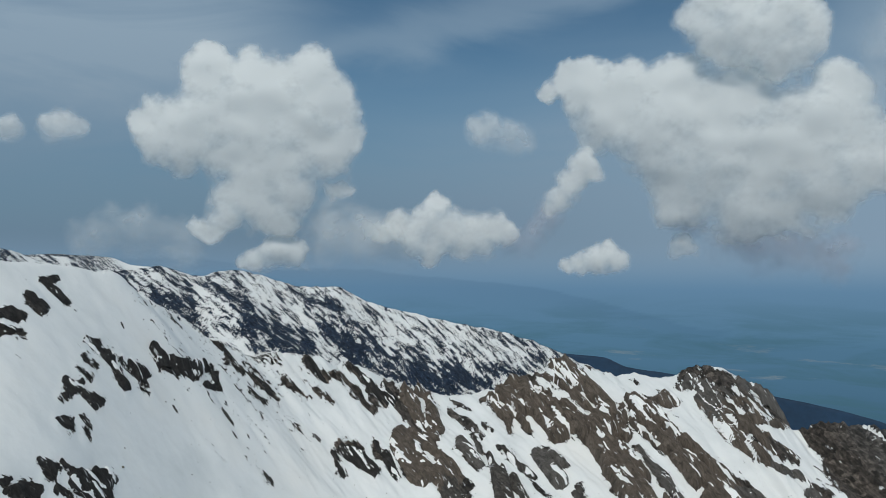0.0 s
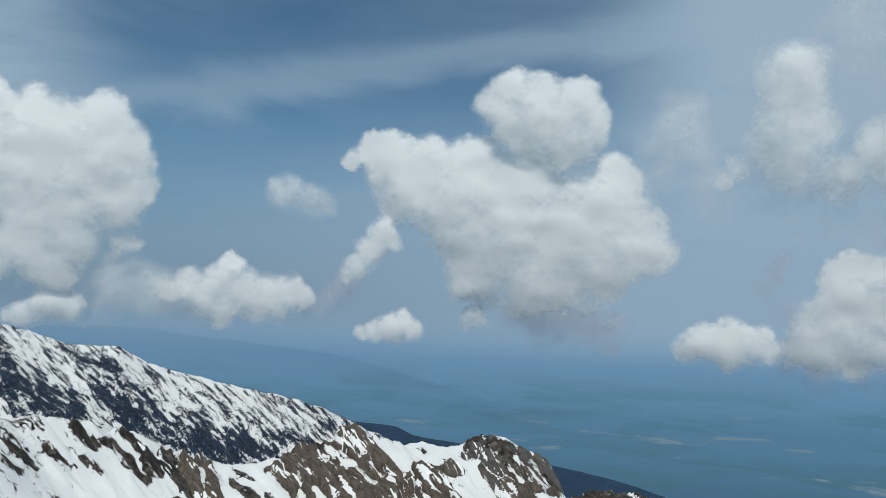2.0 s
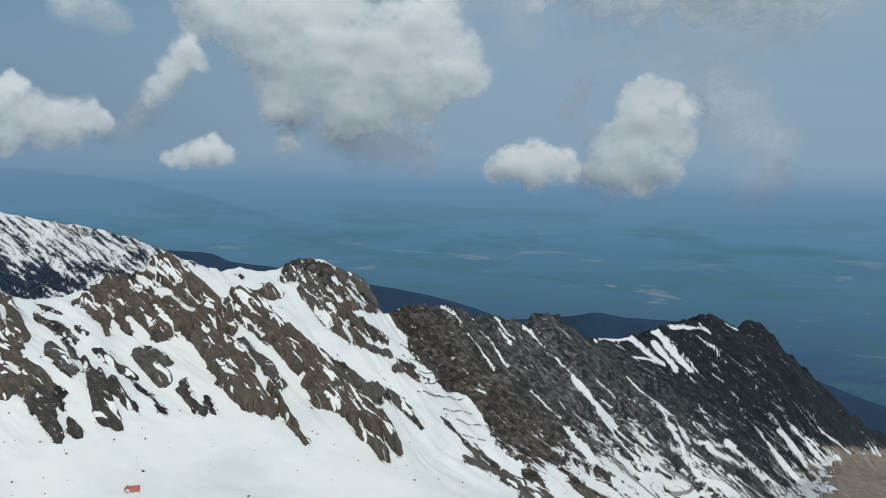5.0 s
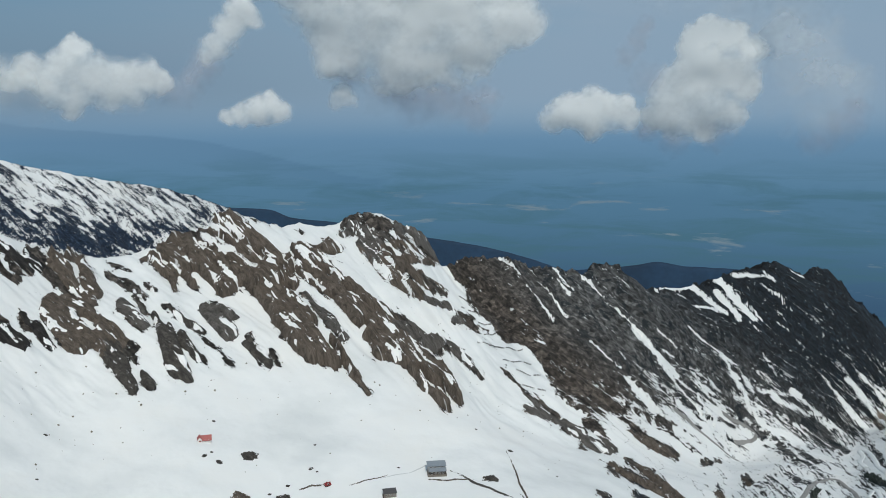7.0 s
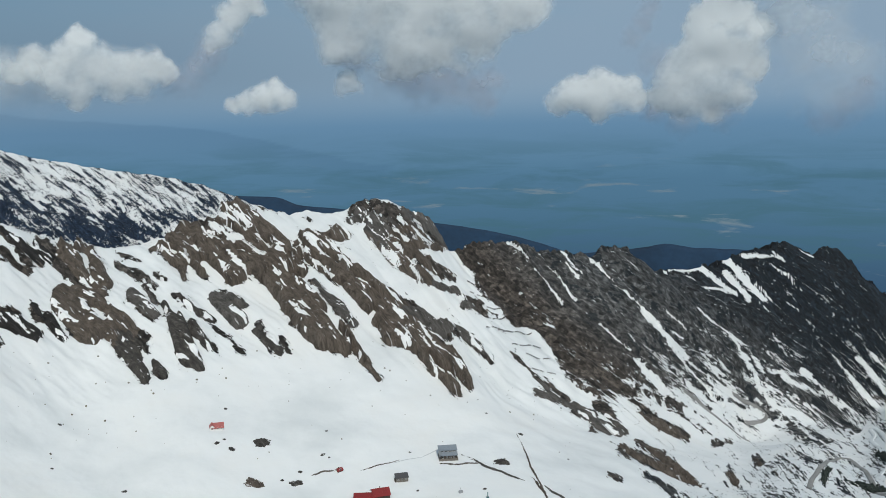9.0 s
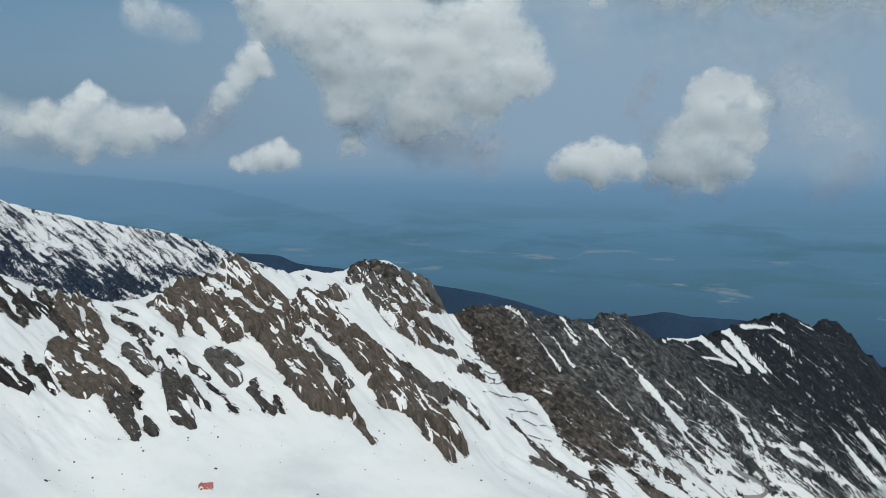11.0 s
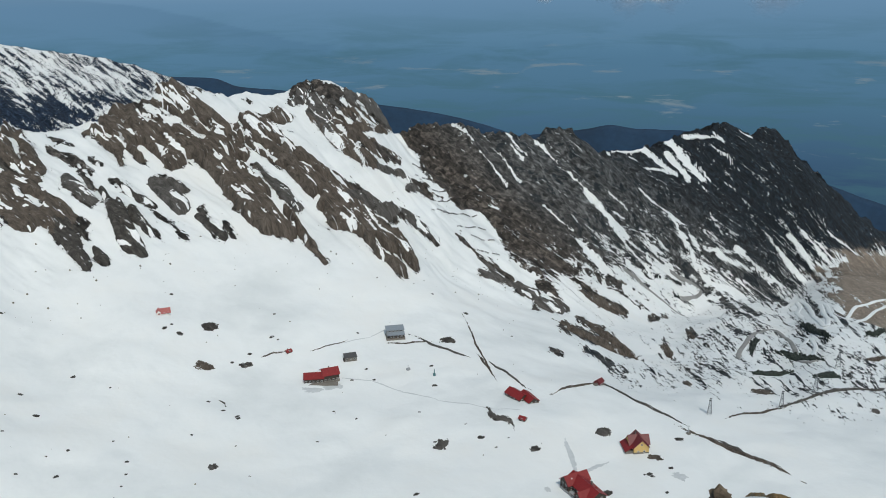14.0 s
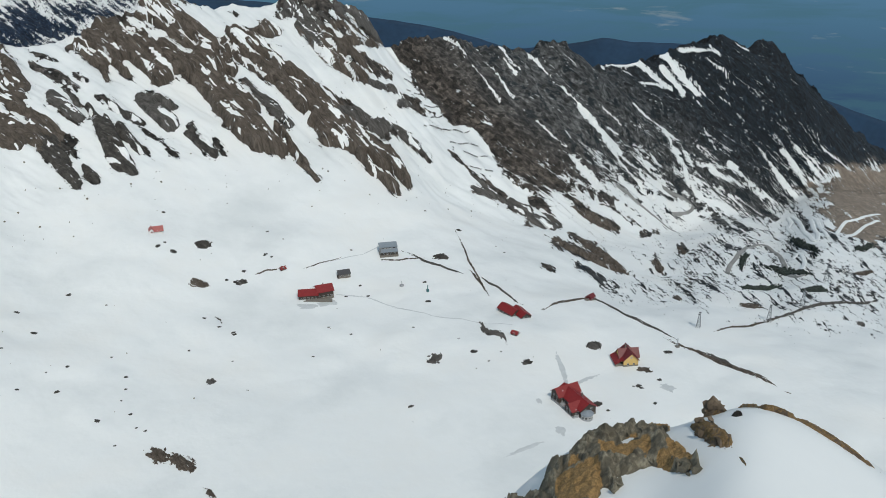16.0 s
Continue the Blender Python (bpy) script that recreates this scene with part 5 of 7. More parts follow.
for k, (a0, e0, puffs) in enumerate([
        (-42.1, 9.8, [(-3.6, 0.1, 2.6), (-0.2, -0.7, 2.9), (3.1, -0.7, 2.8), (6.1, -0.4, 2.3), (-5.4, 1.6, 1.9)]),
        (-46.6, 19.0, [(-1.4, 0.1, 2.7), (-4.6, 1.1, 2.8), (1.6, 0.1, 2.9), (4.4, -1.2, 2.5)]),
        (-30.4, 13.1, [(-0.9, -0.2, 2.3), (1.4, -2.1, 1.9), (-0.3, 2.4, 1.9)]),
        (-47.0, 2.6, [(-0.4, 0.3, 2.2), (0.4, -2.3, 1.6), (-1.5, 2.5, 2.2), (1.7, -0.4, 1.4)]),
        (7.1, 2.4, [(-0.4, 0.8, 1.7), (1.9, -0.1, 1.6), (-1.5, -0.7, 1.5)]),
        (5.7, 2.1, [(0.8, 0.1, 1.4), (2.4, -0.7, 1.6), (-0.7, 0.1, 1.4), (-2.3, 0.4, 1.2)]),
        (20.8, 2.1, [(0.6, 0.2, 1.5), (3.1, -0.5, 1.7), (-1.1, 0.5, 1.1), (-2.4, -0.2, 1.1)])]):
    cloud(a0, e0, puffs, 401 + 7 * k, thick=0.3, body=0.3, label="broad thin white cloud veil")
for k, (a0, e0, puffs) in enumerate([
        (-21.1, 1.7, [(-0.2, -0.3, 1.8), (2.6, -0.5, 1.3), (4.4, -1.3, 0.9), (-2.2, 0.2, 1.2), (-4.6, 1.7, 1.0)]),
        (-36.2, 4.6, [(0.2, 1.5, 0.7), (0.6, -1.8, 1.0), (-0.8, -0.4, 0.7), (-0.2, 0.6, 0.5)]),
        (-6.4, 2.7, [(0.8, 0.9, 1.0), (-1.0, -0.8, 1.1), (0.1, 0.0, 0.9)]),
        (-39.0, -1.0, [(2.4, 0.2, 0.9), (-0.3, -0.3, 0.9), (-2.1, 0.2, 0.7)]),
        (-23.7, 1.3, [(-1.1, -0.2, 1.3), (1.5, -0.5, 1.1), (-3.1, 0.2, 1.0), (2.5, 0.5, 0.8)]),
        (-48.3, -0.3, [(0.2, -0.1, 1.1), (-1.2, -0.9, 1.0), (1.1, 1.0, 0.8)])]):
    cloud(a0, e0, puffs, 301 + 7 * k, body=0.34, mat=SHADED_SCUD, label="thin scud under the cloud base, coloured as shaded")

# ---- crags that stand out of the snow ----
SNOW_LEDGE = paint("ledge_snow", (0.79, 0.8, 0.8), 0.6, 0.05, scale=0.1)


def one_piece(keep):
    """The largest connected patch of a mask."""
    left, best = keep.copy(), np.zeros_like(keep)
    while left.any():
        start = np.argwhere(left)[0]
        got, todo = [], [tuple(start)]
        left[tuple(start)] = False
        while todo:
            i, j = todo.pop()
            got.append((i, j))
            for m, n in ((i + 1, j), (i - 1, j), (i, j + 1), (i, j - 1)):
                if 0 <= m < keep.shape[0] and 0 <= n < keep.shape[1] and left[m, n]:
                    left[m, n] = False
                    todo.append((m, n))
        if len(got) > best.sum():
            best[:] = False
            best[tuple(np.array(got).T)] = True
    return best


def outcrop(plan, mat, seed, rise=0.16, step=1.2, label="", category="rock", turf=False, name="rock_outcrop", group="crags in the snow", sharp=1.0, strata=False, wind=0.0, fuzz=1.0):
    """A crag: (centre x, y, half length x, y, half width x, y) in plan, roughly lens-shaped, broken by noise, rising out of the land."""
    cx, cy, ax, ay, bx, by = plan
    la, lb = math.hypot(ax, ay), math.hypot(bx, by)
    ns, nt = int(np.clip(2.9 * la / step, 18, 130)), int(np.clip(3.2 * lb / step, 16, 110))
    nt = int(nt * (1.6 + wind) / 1.6)
    s, t = np.meshgrid(np.linspace(-1.45, 1.45, ns), np.linspace(-1.6 - wind, 1.6 + wind, nt))
    x, y = cx + s * ax + t * bx, cy + s * ay + t * by
    t = t + wind * 2 * (fbm(s * 1.1 + seed, 0 * s, 3, seed + 2) - 0.5)
    k = la / max(lb, 0.1)
    n1 = fbm(s * 1.8 * k ** 0.5 + seed, t * 2.4 - seed, 5, seed, 0.62) - 0.5
    n2 = fbm(s * 6 * k ** 0.5 - seed, t * 5 + seed, 4, seed + 9, 0.6) - 0.5
    f = 1 - (np.abs(s) ** 2.4 + np.abs(t) ** 2.2) ** 0.5 + n1 * 1.7 * sharp + n2 * 0.75 * sharp * fuzz
    h = rise * min(lb * 2, la)
    base, bare, _, acr, alo, snowed = land(x, y)
    if strata:
        n1, n2 = fbm(acr / 16, alo / 55, 4, seed, 0.6) - 0.5, fbm(acr / 5, alo / 18, 4, seed + 9, 0.6) - 0.5
        f = np.minimum(f + 0.7, (bare - 0.5) * 2.6 + n1 * 0.4 + n2 * 0.4)
    ridges = 1 - np.abs((fbm(acr / 9, alo / 40, 4, seed + 4) if strata else fbm(s * 3.2 * k ** 0.5, t * 3.4 + s * 1.2, 4, seed + 4)) - 0.5) * 4
    up = h * np.tanh(f * 2.2) + np.clip(f * 2, 0, 1) * h * (0.55 * ridges + 1.3 * n2) * fuzz
    z = base + np.where(f > 0, up, f * h * 2.5)
    att = [("turf", np.clip(0.66 + n1 * 1.6 + 0.25 * np.clip(f, 0, 1) - 0.55 * ridges * (n2 > 0), 0, 1))] if turf else []
    att.append(("flow", np.stack([acr, alo, 0 * z], -1)))
    P = np.stack([x, y, z], -1)
    if ax * by - ay * bx < 0:
        P, f, att = P[::-1], f[::-1], [(q, w[::-1]) for q, w in att]
    centre = np.array([cx, cy, land_z(cx, cy)])
    ob = grid_mesh(name, P - centre, mat, att, one_piece(f > -0.3))
    ob.location = centre
    if strata and lb > 6:
        # snow lodged on the ledges
        fl = dict(att)["flow"]
        lodged = fbm(fl[..., 0] / 6, fl[..., 1] / 20, 4, 57) + 0.1 * np.clip(f, 0, 1)
        got = (lodged > 0.72) & (f > 0.03)
        if got.sum() > 6:
            sn = grid_mesh("snow_cover", P - centre + np.where(got, 0.5, -0.4)[..., None] * np.array([0, -0.25, 1]), SNOW_LEDGE, (), got)
            sn.parent = ob
            tagged(sn, "old snow lodged on ledges", kind="stuff")
    return tagged(ob, label, category, group)


CRAGS_BROWN = [(-15.8, 787, 22, -12.6, -10.0, -23), (-13.7, 856, 16.5, -17.7, -8.5, -15.1), (103, 879, 36, -32, -9.8, -19.5), (157, 899, 23, -33, -11.1, -15.3), (178, 786, 24, -53, -22, -23), (230, 838, 26, -66, -15.1, -12.9), (277, 722, 27, -51, -16.8, -18.2), (216, 725, 2.7, -40, -5.1, -2.6), (300, 870, 25, -37, -9.7, -10.4), (338, 876, 34, -12.7, -8.0, -10.8), (265, 831, 14.4, -35, -6.7, -6.3), (247, 919, 9.9, -15.1, -6.4, -9.1), (73, 872, 1.1, -23, -3.6, 0.8), (56, 899, 13.7, -15.9, -2.3, -4.4)]
CRAGS_GREY = [(27, 824, 13.1, -18.9, -5.5, -7.8), (105, 805, 13.9, -22, -10.2, -9.3), (212, 807, 9.8, -42, -6.0, -4.6), (292, 909, 13.7, -24, -9.9, -9.4), (369, 922, 24, -3.5, -8.9, -11.0), (301, 774, 17.2, -14.2, -6.8, -7.6), (338, 755, 16.2, -28, -6.5, -6.4), (345, 808, 10.8, -16.6, -7.3, -8.9), (398, 689, 13.1, -9.3, -5.9, -5.8), (445, 664, 16.0, -16.1, -9.0, -8.4)]
CRAGS_DARK = [(10.9, 754, 8.7, -26, -7.4, -7.4), (60, 782, 10.1, -49, -10.8, -6.2), (136, 764, 5.8, -17.8, -5.6, -4.6), (32, 742, 5.7, -13.3, -3.1, -3.9), (76, 815, 9.2, -18.4, -2.7, -3.3), (-222, 552, 10.5, 6.4, -0.1, -7.6), (-215, 579, 6.7, 16.9, 1.0, -8.7), (-205, 640, 11.9, 25, 1.1, -15.4), (-188, 678, 6.7, 1.3, -0.9, -10.1), (-223, 496, 4.5, 1.5, 0.4, -6.4), (-215, 509, 4.5, 3.5, 0.3, -6.4), (-214, 471, 3.4, 1.5, 0.1, -5.4)]
CRAGS_LEFT = [(-261, 554, 8.0, -1.2, 0.0, -6.1), (-261, 530, 6.6, -0.6, 0.3, -4.9), (-260, 495, 7.0, -0.8, 0.3, -6.6), (-195, 460, 7.1, 8.4, 0.5, -11.7), (-208, 433, 4.3, 1.5, 0.3, -3.7), (-206, 407, 5.3, 11.1, 1.1, -2.8), (-78, 744, 15.5, 5.6, -2.8, -10.8), (-93, 720, 4.4, -4.5, -1.7, -2.2), (-50, 775, 11.4, -10.8, -3.0, -5.2), (-189, 724, 4.2, -0.5, -0.7, -3.8), (-158, 737, 12.3, -5.0, -0.8, -3.2), (-121, 796, 8.4, -0.7, -1.3, -3.2), (-68, 842, 14.8, -3.3, -2.6, -8.7)]
CRAGS_CHAIN = [(-274, 519, 3.7, 3.1, 0.8, -3.0), (-269, 530, 0.4, 11.4, 1.1, -0.6), (-263, 565, 4.6, -0.1, 0.3, -4.3), (-258, 493, 3.3, 3.4, 0.8, -3.0), (-229, 506, 2.8, 3.5, 0.5, -3.6), (-222, 513, 3.5, 4.2, 0.6, -5.2), (-215, 507, 3.8, 2.7, 0.3, -4.8), (-222, 491, 3.3, 1.5, 0.3, -4.2), (-216, 475, 3.2, 0.3, 0.0, -4.4), (-210, 478, 2.6, 1.7, 0.1, -2.7), (-234, 518, 2.4, -0.5, 0.2, -2.7), (-231, 548, 2.6, 1.1, 0.3, -3.7), (-223, 552, 4.0, 2.1, 0.3, -4.8), (-217, 551, 5.1, 4.1, 0.2, -4.2)]
CRAGS_BROW = [(-215, 583, 4.7, 7.6, 0.3, -4.1), (-209, 594, 4.9, 3.8, -0.2, -4.3), (-198, 624, 5.1, 9.5, 0.3, -3.6), (-187, 648, 4.4, 8.0, 0.7, -7.6), (-210, 442, 2.7, 2.4, 0.3, -2.1), (-204, 445, 3.2, 3.1, 0.1, -2.7), (-209, 414, 4.3, 2.8, 0.2, -2.1), (-202, 425, 4.7, 5.6, 0.4, -3.1)]
SPUR_ROCKS = [(440, 570, 12, -40, -9, -9), (470, 585, -4, -40, -9, -7), (545, 691, 29, -0.3, -8, -7), (520, 559, -10, -18, -9, -6), (601, 613, -12, -18, -8, -6), (438, 445, -5, -9, -5, -3)]
for k, q in enumerate(CRAGS_BROWN):
    outcrop(q, ROCK_BROWN, 200 + k, strata=True, sharp=0.7, fuzz=0.5, label="brown schist crag standing out of snow")
for k, q in enumerate(CRAGS_GREY):
    outcrop(q, ROCK_GREY, 230 + k, strata=True, sharp=0.7, fuzz=0.5, label="grey schist crag standing out of snow")
for k, q in enumerate(CRAGS_DARK + CRAGS_LEFT + CRAGS_CHAIN + CRAGS_BROW):
    outcrop(q, ROCK_DARK if k < 5 else ROCK_BLACK, 1260 + k, step=0.6, strata=True, sharp=0.7, fuzz=0.5, label="dark crag standing out of snow")
for k, q in enumerate(SPUR_ROCKS):
    outcrop(q, ROCK_BROWN, 290 + k, rise=0.1, label="low brown rock rib melted free of snow")

BOULDERS = [(-27, 537, 3.7), (-45, 515, 2.0), (-35, 565, 3.4), (-2, 584, 3.5), (-19, 469, 3.4), (-1, 436, 3.2), (20, 475, 2.3), (67, 457, 6.7), (86, 576, 13.2), (116, 571, 8.8), (67, 625, 4.2), (77, 617, 5.1), (101, 622, 12.2), (143, 596, 3.7), (134, 457, 1.9), (166, 373, 3.4), (203, 416, 11.2), (229, 410, 4.5), (277, 551, 12.1), (305, 381, 10.9), (234, 489, 4.2), (252, 381, 6.6), (514, 335, 8.5), (344, 352, 5.5), (300, 329, 3.6), (296, 309, 2.8), (81, 674, 3.0), (147, 592, 2.3), (319, 599, 5.0), (212, 587, 2.3), (299, 626, 2.6), (343, 560, 2.5)]
STONES = [(-44, 670, 2.9), (20, 562, 1.7), (-11, 492, 2.3), (-23, 488, 1.5), (15, 499, 1.6), (18, 424, 1.7), (14, 452, 1.5), (22, 419, 2.1), (-48, 612, 2.3), (62, 498, 2.0), (94, 507, 3.2), (199, 536, 2.6), (184, 527, 2.6), (177, 445, 1.1), (244, 400, 1.5), (232, 395, 1.8), (-169, 652, 8.5), (-161, 644, 3.7), (-154, 659, 2.4), (-135, 647, 8.4), (-193, 598, 3.9), (-231, 595, 2.6), (-142, 666, 1.9), (-112, 741, 7.3)]
SCATTER = [(315, 342, 8.2), (265, 325, 7.6), (267, 316, 2.4), (300, 326, 2.9), (316, 328, 3.3), (297, 330, 1.8), (80, 533, 2.5), (87, 519, 2.9), (94, 504, 2.8), (85, 438, 1.8), (17, 437, 2.1), (5, 412, 1.7), (43, 350, 2.5), (-26, 537, 3.3), (-39, 474, 1.9), (122, 584, 3.6), (107, 577, 2.7), (199, 520, 2.6), (208, 459, 2.0), (167, 473, 2.0), (18, 463, 1.9), (156, 488, 2.0), (245, 517, 3.1), (228, 429, 2.3), (73, 629, 2.3), (154, 626, 2.4), (85, 474, 1.5)]
for k, (x, y, d) in enumerate(BOULDERS + STONES + SCATTER):
    w = d * 0.5
    turn = 0.6 * math.sin(k * 2.1)
    outcrop((x, y, w * math.cos(turn), w * math.sin(turn), -w * 0.75 * math.sin(turn), w * 0.75 * math.cos(turn)), (ROCK_DARK, ROCK_GREY, ROCK_BROWN)[k % 3] if d > 6 else ROCK_DARK, 320 + k,
            rise=0.2, step=0.5, label="dark boulder half buried in the snow", category="boulder", name="boulder", group="boulders on the snowfield", sharp=1.0)

BARE_STRIPS = [(244, 560, 15.6, -4.6, -0.6, -1.4), (266, 544, 12.7, -21, -1.5, -2.1), (296, 535, -14.3, -52, -1.8, -1.3), (293, 484, 2.3, -24, -1.8, -1.9), (285, 503, -1.4, -15.9, -2.0, -1.7), (250, 425, -0.2, -15.6, -4.2, -3.3), (332, 446, 23, 4.9, -1.6, -2.6), (358, 409, 2.5, -42, -2.3, -2.0), (366, 324, 8.5, -35, -2.9, -2.0), (89, 529, 1.9, -4.4, -0.8, -0.9), (139, 578, 9.0, 0.4, -0.3, -1.5), (367, 328, 1.2, -13.3, -2.5, -1.7), (429, 365, 26, 2.4, -2.1, -2.2), (523, 374, 68, 6.3, -3.8, -3.3), (184, 577, 15.3, 3.0, -0.2, -1.0)]
for k, q in enumerate(BARE_STRIPS):
    outcrop((*q[:4], q[4] * 0.6, q[5] * 0.6), ROCK_GREY if k % 2 else ROCK_BROWN, 400 + k, rise=0.16, step=0.7, wind=2.6, label="bare strip of earth and stones along a path", category="bare ground", name="bare_strip", group="bare strips in the snow", sharp=1.15)

# ---- the rocky ledge by the summit ----
def spot(a, r):
    x, y = polar(a, r)
    return float(x), float(y)


def rib(a0, r0, a1, r1, width):
    """Plan of a crag between two places round the summit."""
    (x0, y0), (x1, y1) = spot(a0, r0), spot(a1, r1)
    d = Vector((x1 - x0, y1 - y0))
    n = Vector((-d.y, d.x)).normalized() * width / 2
    return ((x0 + x1) / 2, (y0 + y1) / 2, d.x / 2, d.y / 2, n.x, n.y)


def stone(parent, a, r, size, tall, seed, sink=0.25, mat=ROCK_NEAR):
    """An angular slab of schist, broken along its beds, leaning with them."""
    rnd = random.Random(seed)
    x, y = spot(a, r)
    bm = bmesh.new()
    for _ in range(10):
        v = Vector((rnd.uniform(-1, 1), rnd.uniform(-1, 1), rnd.uniform(-1, 1)))
        v = v / max(abs(v.x), abs(v.y), abs(v.z)) * rnd.uniform(0.75, 1.0)
        bm.verts.new((v.x * size * 0.5, v.y * size * rnd.uniform(0.26, 0.4), v.z * tall * 0.5))
    hull = bmesh.ops.convex_hull(bm, input=bm.verts)
    bmesh.ops.delete(bm, geom=[g for g in hull["geom_interior"] if isinstance(g, bmesh.types.BMVert)], context="VERTS")
    bmesh.ops.bevel(bm, geom=list(bm.edges), offset=size * 0.012, segments=1, affect="EDGES")
    m = pose(x, y, land_z(x, y) + tall * (0.5 - sink), rnd.uniform(-30, 30), rnd.uniform(-8, 38), a + rnd.uniform(-60, 60))
    if parent:
        m = Matrix.Translation(-parent.location) @ m
    return part("stone", shifted(bm, m), mat, parent)


def strew(parent, plan, count, size, tall, seed, mat=ROCK_NEAR, reach=1.0):
    """Broken slabs over the length and width of a crag's plan."""
    rnd = random.Random(seed)
    cx, cy, ax, ay, bx, by = plan
    for k in range(count):
        u, v = rnd.uniform(-1, 1) * reach, rnd.gauss(0, 0.55)
        x, y = cx + u * ax + v * bx, cy + u * ay + v * by
        stone(parent, math.degrees(math.atan2(-x, y)), math.hypot(x, y), size * rnd.uniform(0.5, 1.3), tall * rnd.uniform(0.5, 1.25), seed * 40 + k, mat=mat)


# the ledge's rock, the snow on it and its turf: from and to (degrees round and down), with the half width at each end
LEDGE_RUNS = [(-32.3, -41.3, 0.55, -35.2, -40.6, 0.31), (-35.9, -40.2, 0.87, -36.3, -39.0, 0.79), (-37.0, -38.4, 0.55, -38.8, -37.4, 0.87), (-39.2, -37.1, 0.79, -40.3, -36.3, 0.55), (-40.3, -36.3, 0.39, -42.2, -35.6, 0.39), (-41.8, -35.8, 0.31, -45.0, -34.9, 0.2), (-37.6, -40.4, 1.57, -38.9, -39.2, 1.34), (-39.8, -38.0, 1.18, -41.5, -37.3, 1.02), (-41.6, -37.5, 0.94, -43.7, -36.6, 0.94), (-43.7, -36.6, 0.87, -45.5, -36.7, 0.94), (-45.7, -36.7, 0.87, -47.6, -37.0, 0.31), (-43.6, -35.7, 0.39, -45.0, -36.1, 0.47), (-40.3, -38.7, 0.55, -40.8, -38.8, 0.47), (-41.1, -39.2, 0.31, -41.4, -39.1, 0.24)]
LEDGE_SNOW = [(-41.1, -36.8, 0.05, -43.0, -36.0, 0.07), (-35.5, -40.7, 0.05, -36.1, -40.6, 0.07)]
LEDGE_TURF = [(-37.4, -40.4, 1.11, -39.2, -39.3, 1.02), (-40.2, -37.4, 0.57, -42.0, -37.2, 0.57), (-42.0, -37.0, 0.39, -43.3, -36.9, 0.48), (-45.7, -36.5, 0.76, -46.6, -36.7, 0.48), (-44.7, -37.4, 0.3, -45.2, -37.4, 0.3), (-43.5, -35.2, 0.1, -45.0, -34.9, 0.1), (-37.5, -38.4, 0.25, -38.2, -38.3, 0.17), (-41.9, -36.2, 0.1, -42.7, -35.8, 0.1)]


def rock_ledge():
    """Broken grey slabs with cushions of brown turf, along the brow where the summit snow ends."""
    a, r = np.meshgrid(np.arange(-30, -49, -0.11), np.arange(27.0, 47.5, 0.09))
    x, y = polar(a, r)
    base = land(x, y)[0]
    el = np.degrees(np.arctan2(base - 280, r))
    wa, we = fbm(x * 1.1, y * 1.1, 5, 861, 0.6) - 0.5, fbm(x * 1.1, y * 1.1, 5, 863, 0.6) - 0.5
    aw, ew = a + wa * 0.9, el + we * 0.7
    d = np.minimum(inside(LEDGE_RUNS, aw, ew), 0.12 - inside(LEDGE_SNOW, aw, ew))
    grass = np.clip(0.5 + 2.2 * inside(LEDGE_TURF, aw, ew), 0, 1)
    # slabs on edge, leaning with the beds; cushions of turf are rounder
    lean = 0.8 * x + 0.35 * y
    slab = np.abs((lean * 1.6 + 1.4 * fbm(x * 0.7, y * 0.7, 3, 865)) % 1.0 - 0.5) * 2
    lumps = fbm(x * 1.9, y * 1.9, 4, 867, 0.6) - 0.5
    tall = (1 - grass) * (0.45 * slab + 1.1 * lumps + 0.25) + grass * (0.55 * (fbm(x * 2.6, y * 2.6, 3, 869) - 0.5) + 0.1)
    z = base + np.where(d > 0, 0.62 * np.tanh(d / 0.45) + tall * np.clip(d * 3, 0, 1), d * 1.5)
    x0, y0 = spot(-40, 40)
    centre = np.array([x0, y0, land_z(x0, y0)])
    ob = grid_mesh("rock_ledge", (np.stack([x, y, z], -1) - centre)[:, ::-1], ROCK_TURF, [("turf", grass[:, ::-1]), ("flow", np.stack([a, r, 0 * z], -1)[:, ::-1])], (d > -0.3)[:, ::-1])
    ob.location = centre
    return tagged(ob, "lichened rock ledge with cushions of brown turf", "rock ledge", "rocks by the summit")


ledge = rock_ledge()
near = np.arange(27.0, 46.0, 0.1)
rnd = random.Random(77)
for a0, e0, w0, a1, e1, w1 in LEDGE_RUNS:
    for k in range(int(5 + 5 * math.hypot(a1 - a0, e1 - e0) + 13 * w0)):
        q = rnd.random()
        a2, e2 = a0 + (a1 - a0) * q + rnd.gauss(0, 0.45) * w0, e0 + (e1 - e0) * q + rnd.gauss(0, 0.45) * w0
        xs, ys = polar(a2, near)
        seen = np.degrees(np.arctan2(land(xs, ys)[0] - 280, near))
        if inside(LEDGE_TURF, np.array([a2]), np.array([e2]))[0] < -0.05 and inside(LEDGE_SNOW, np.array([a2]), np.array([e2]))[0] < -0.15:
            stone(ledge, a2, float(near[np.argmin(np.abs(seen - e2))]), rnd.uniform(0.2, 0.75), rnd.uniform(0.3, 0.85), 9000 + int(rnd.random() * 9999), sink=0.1)


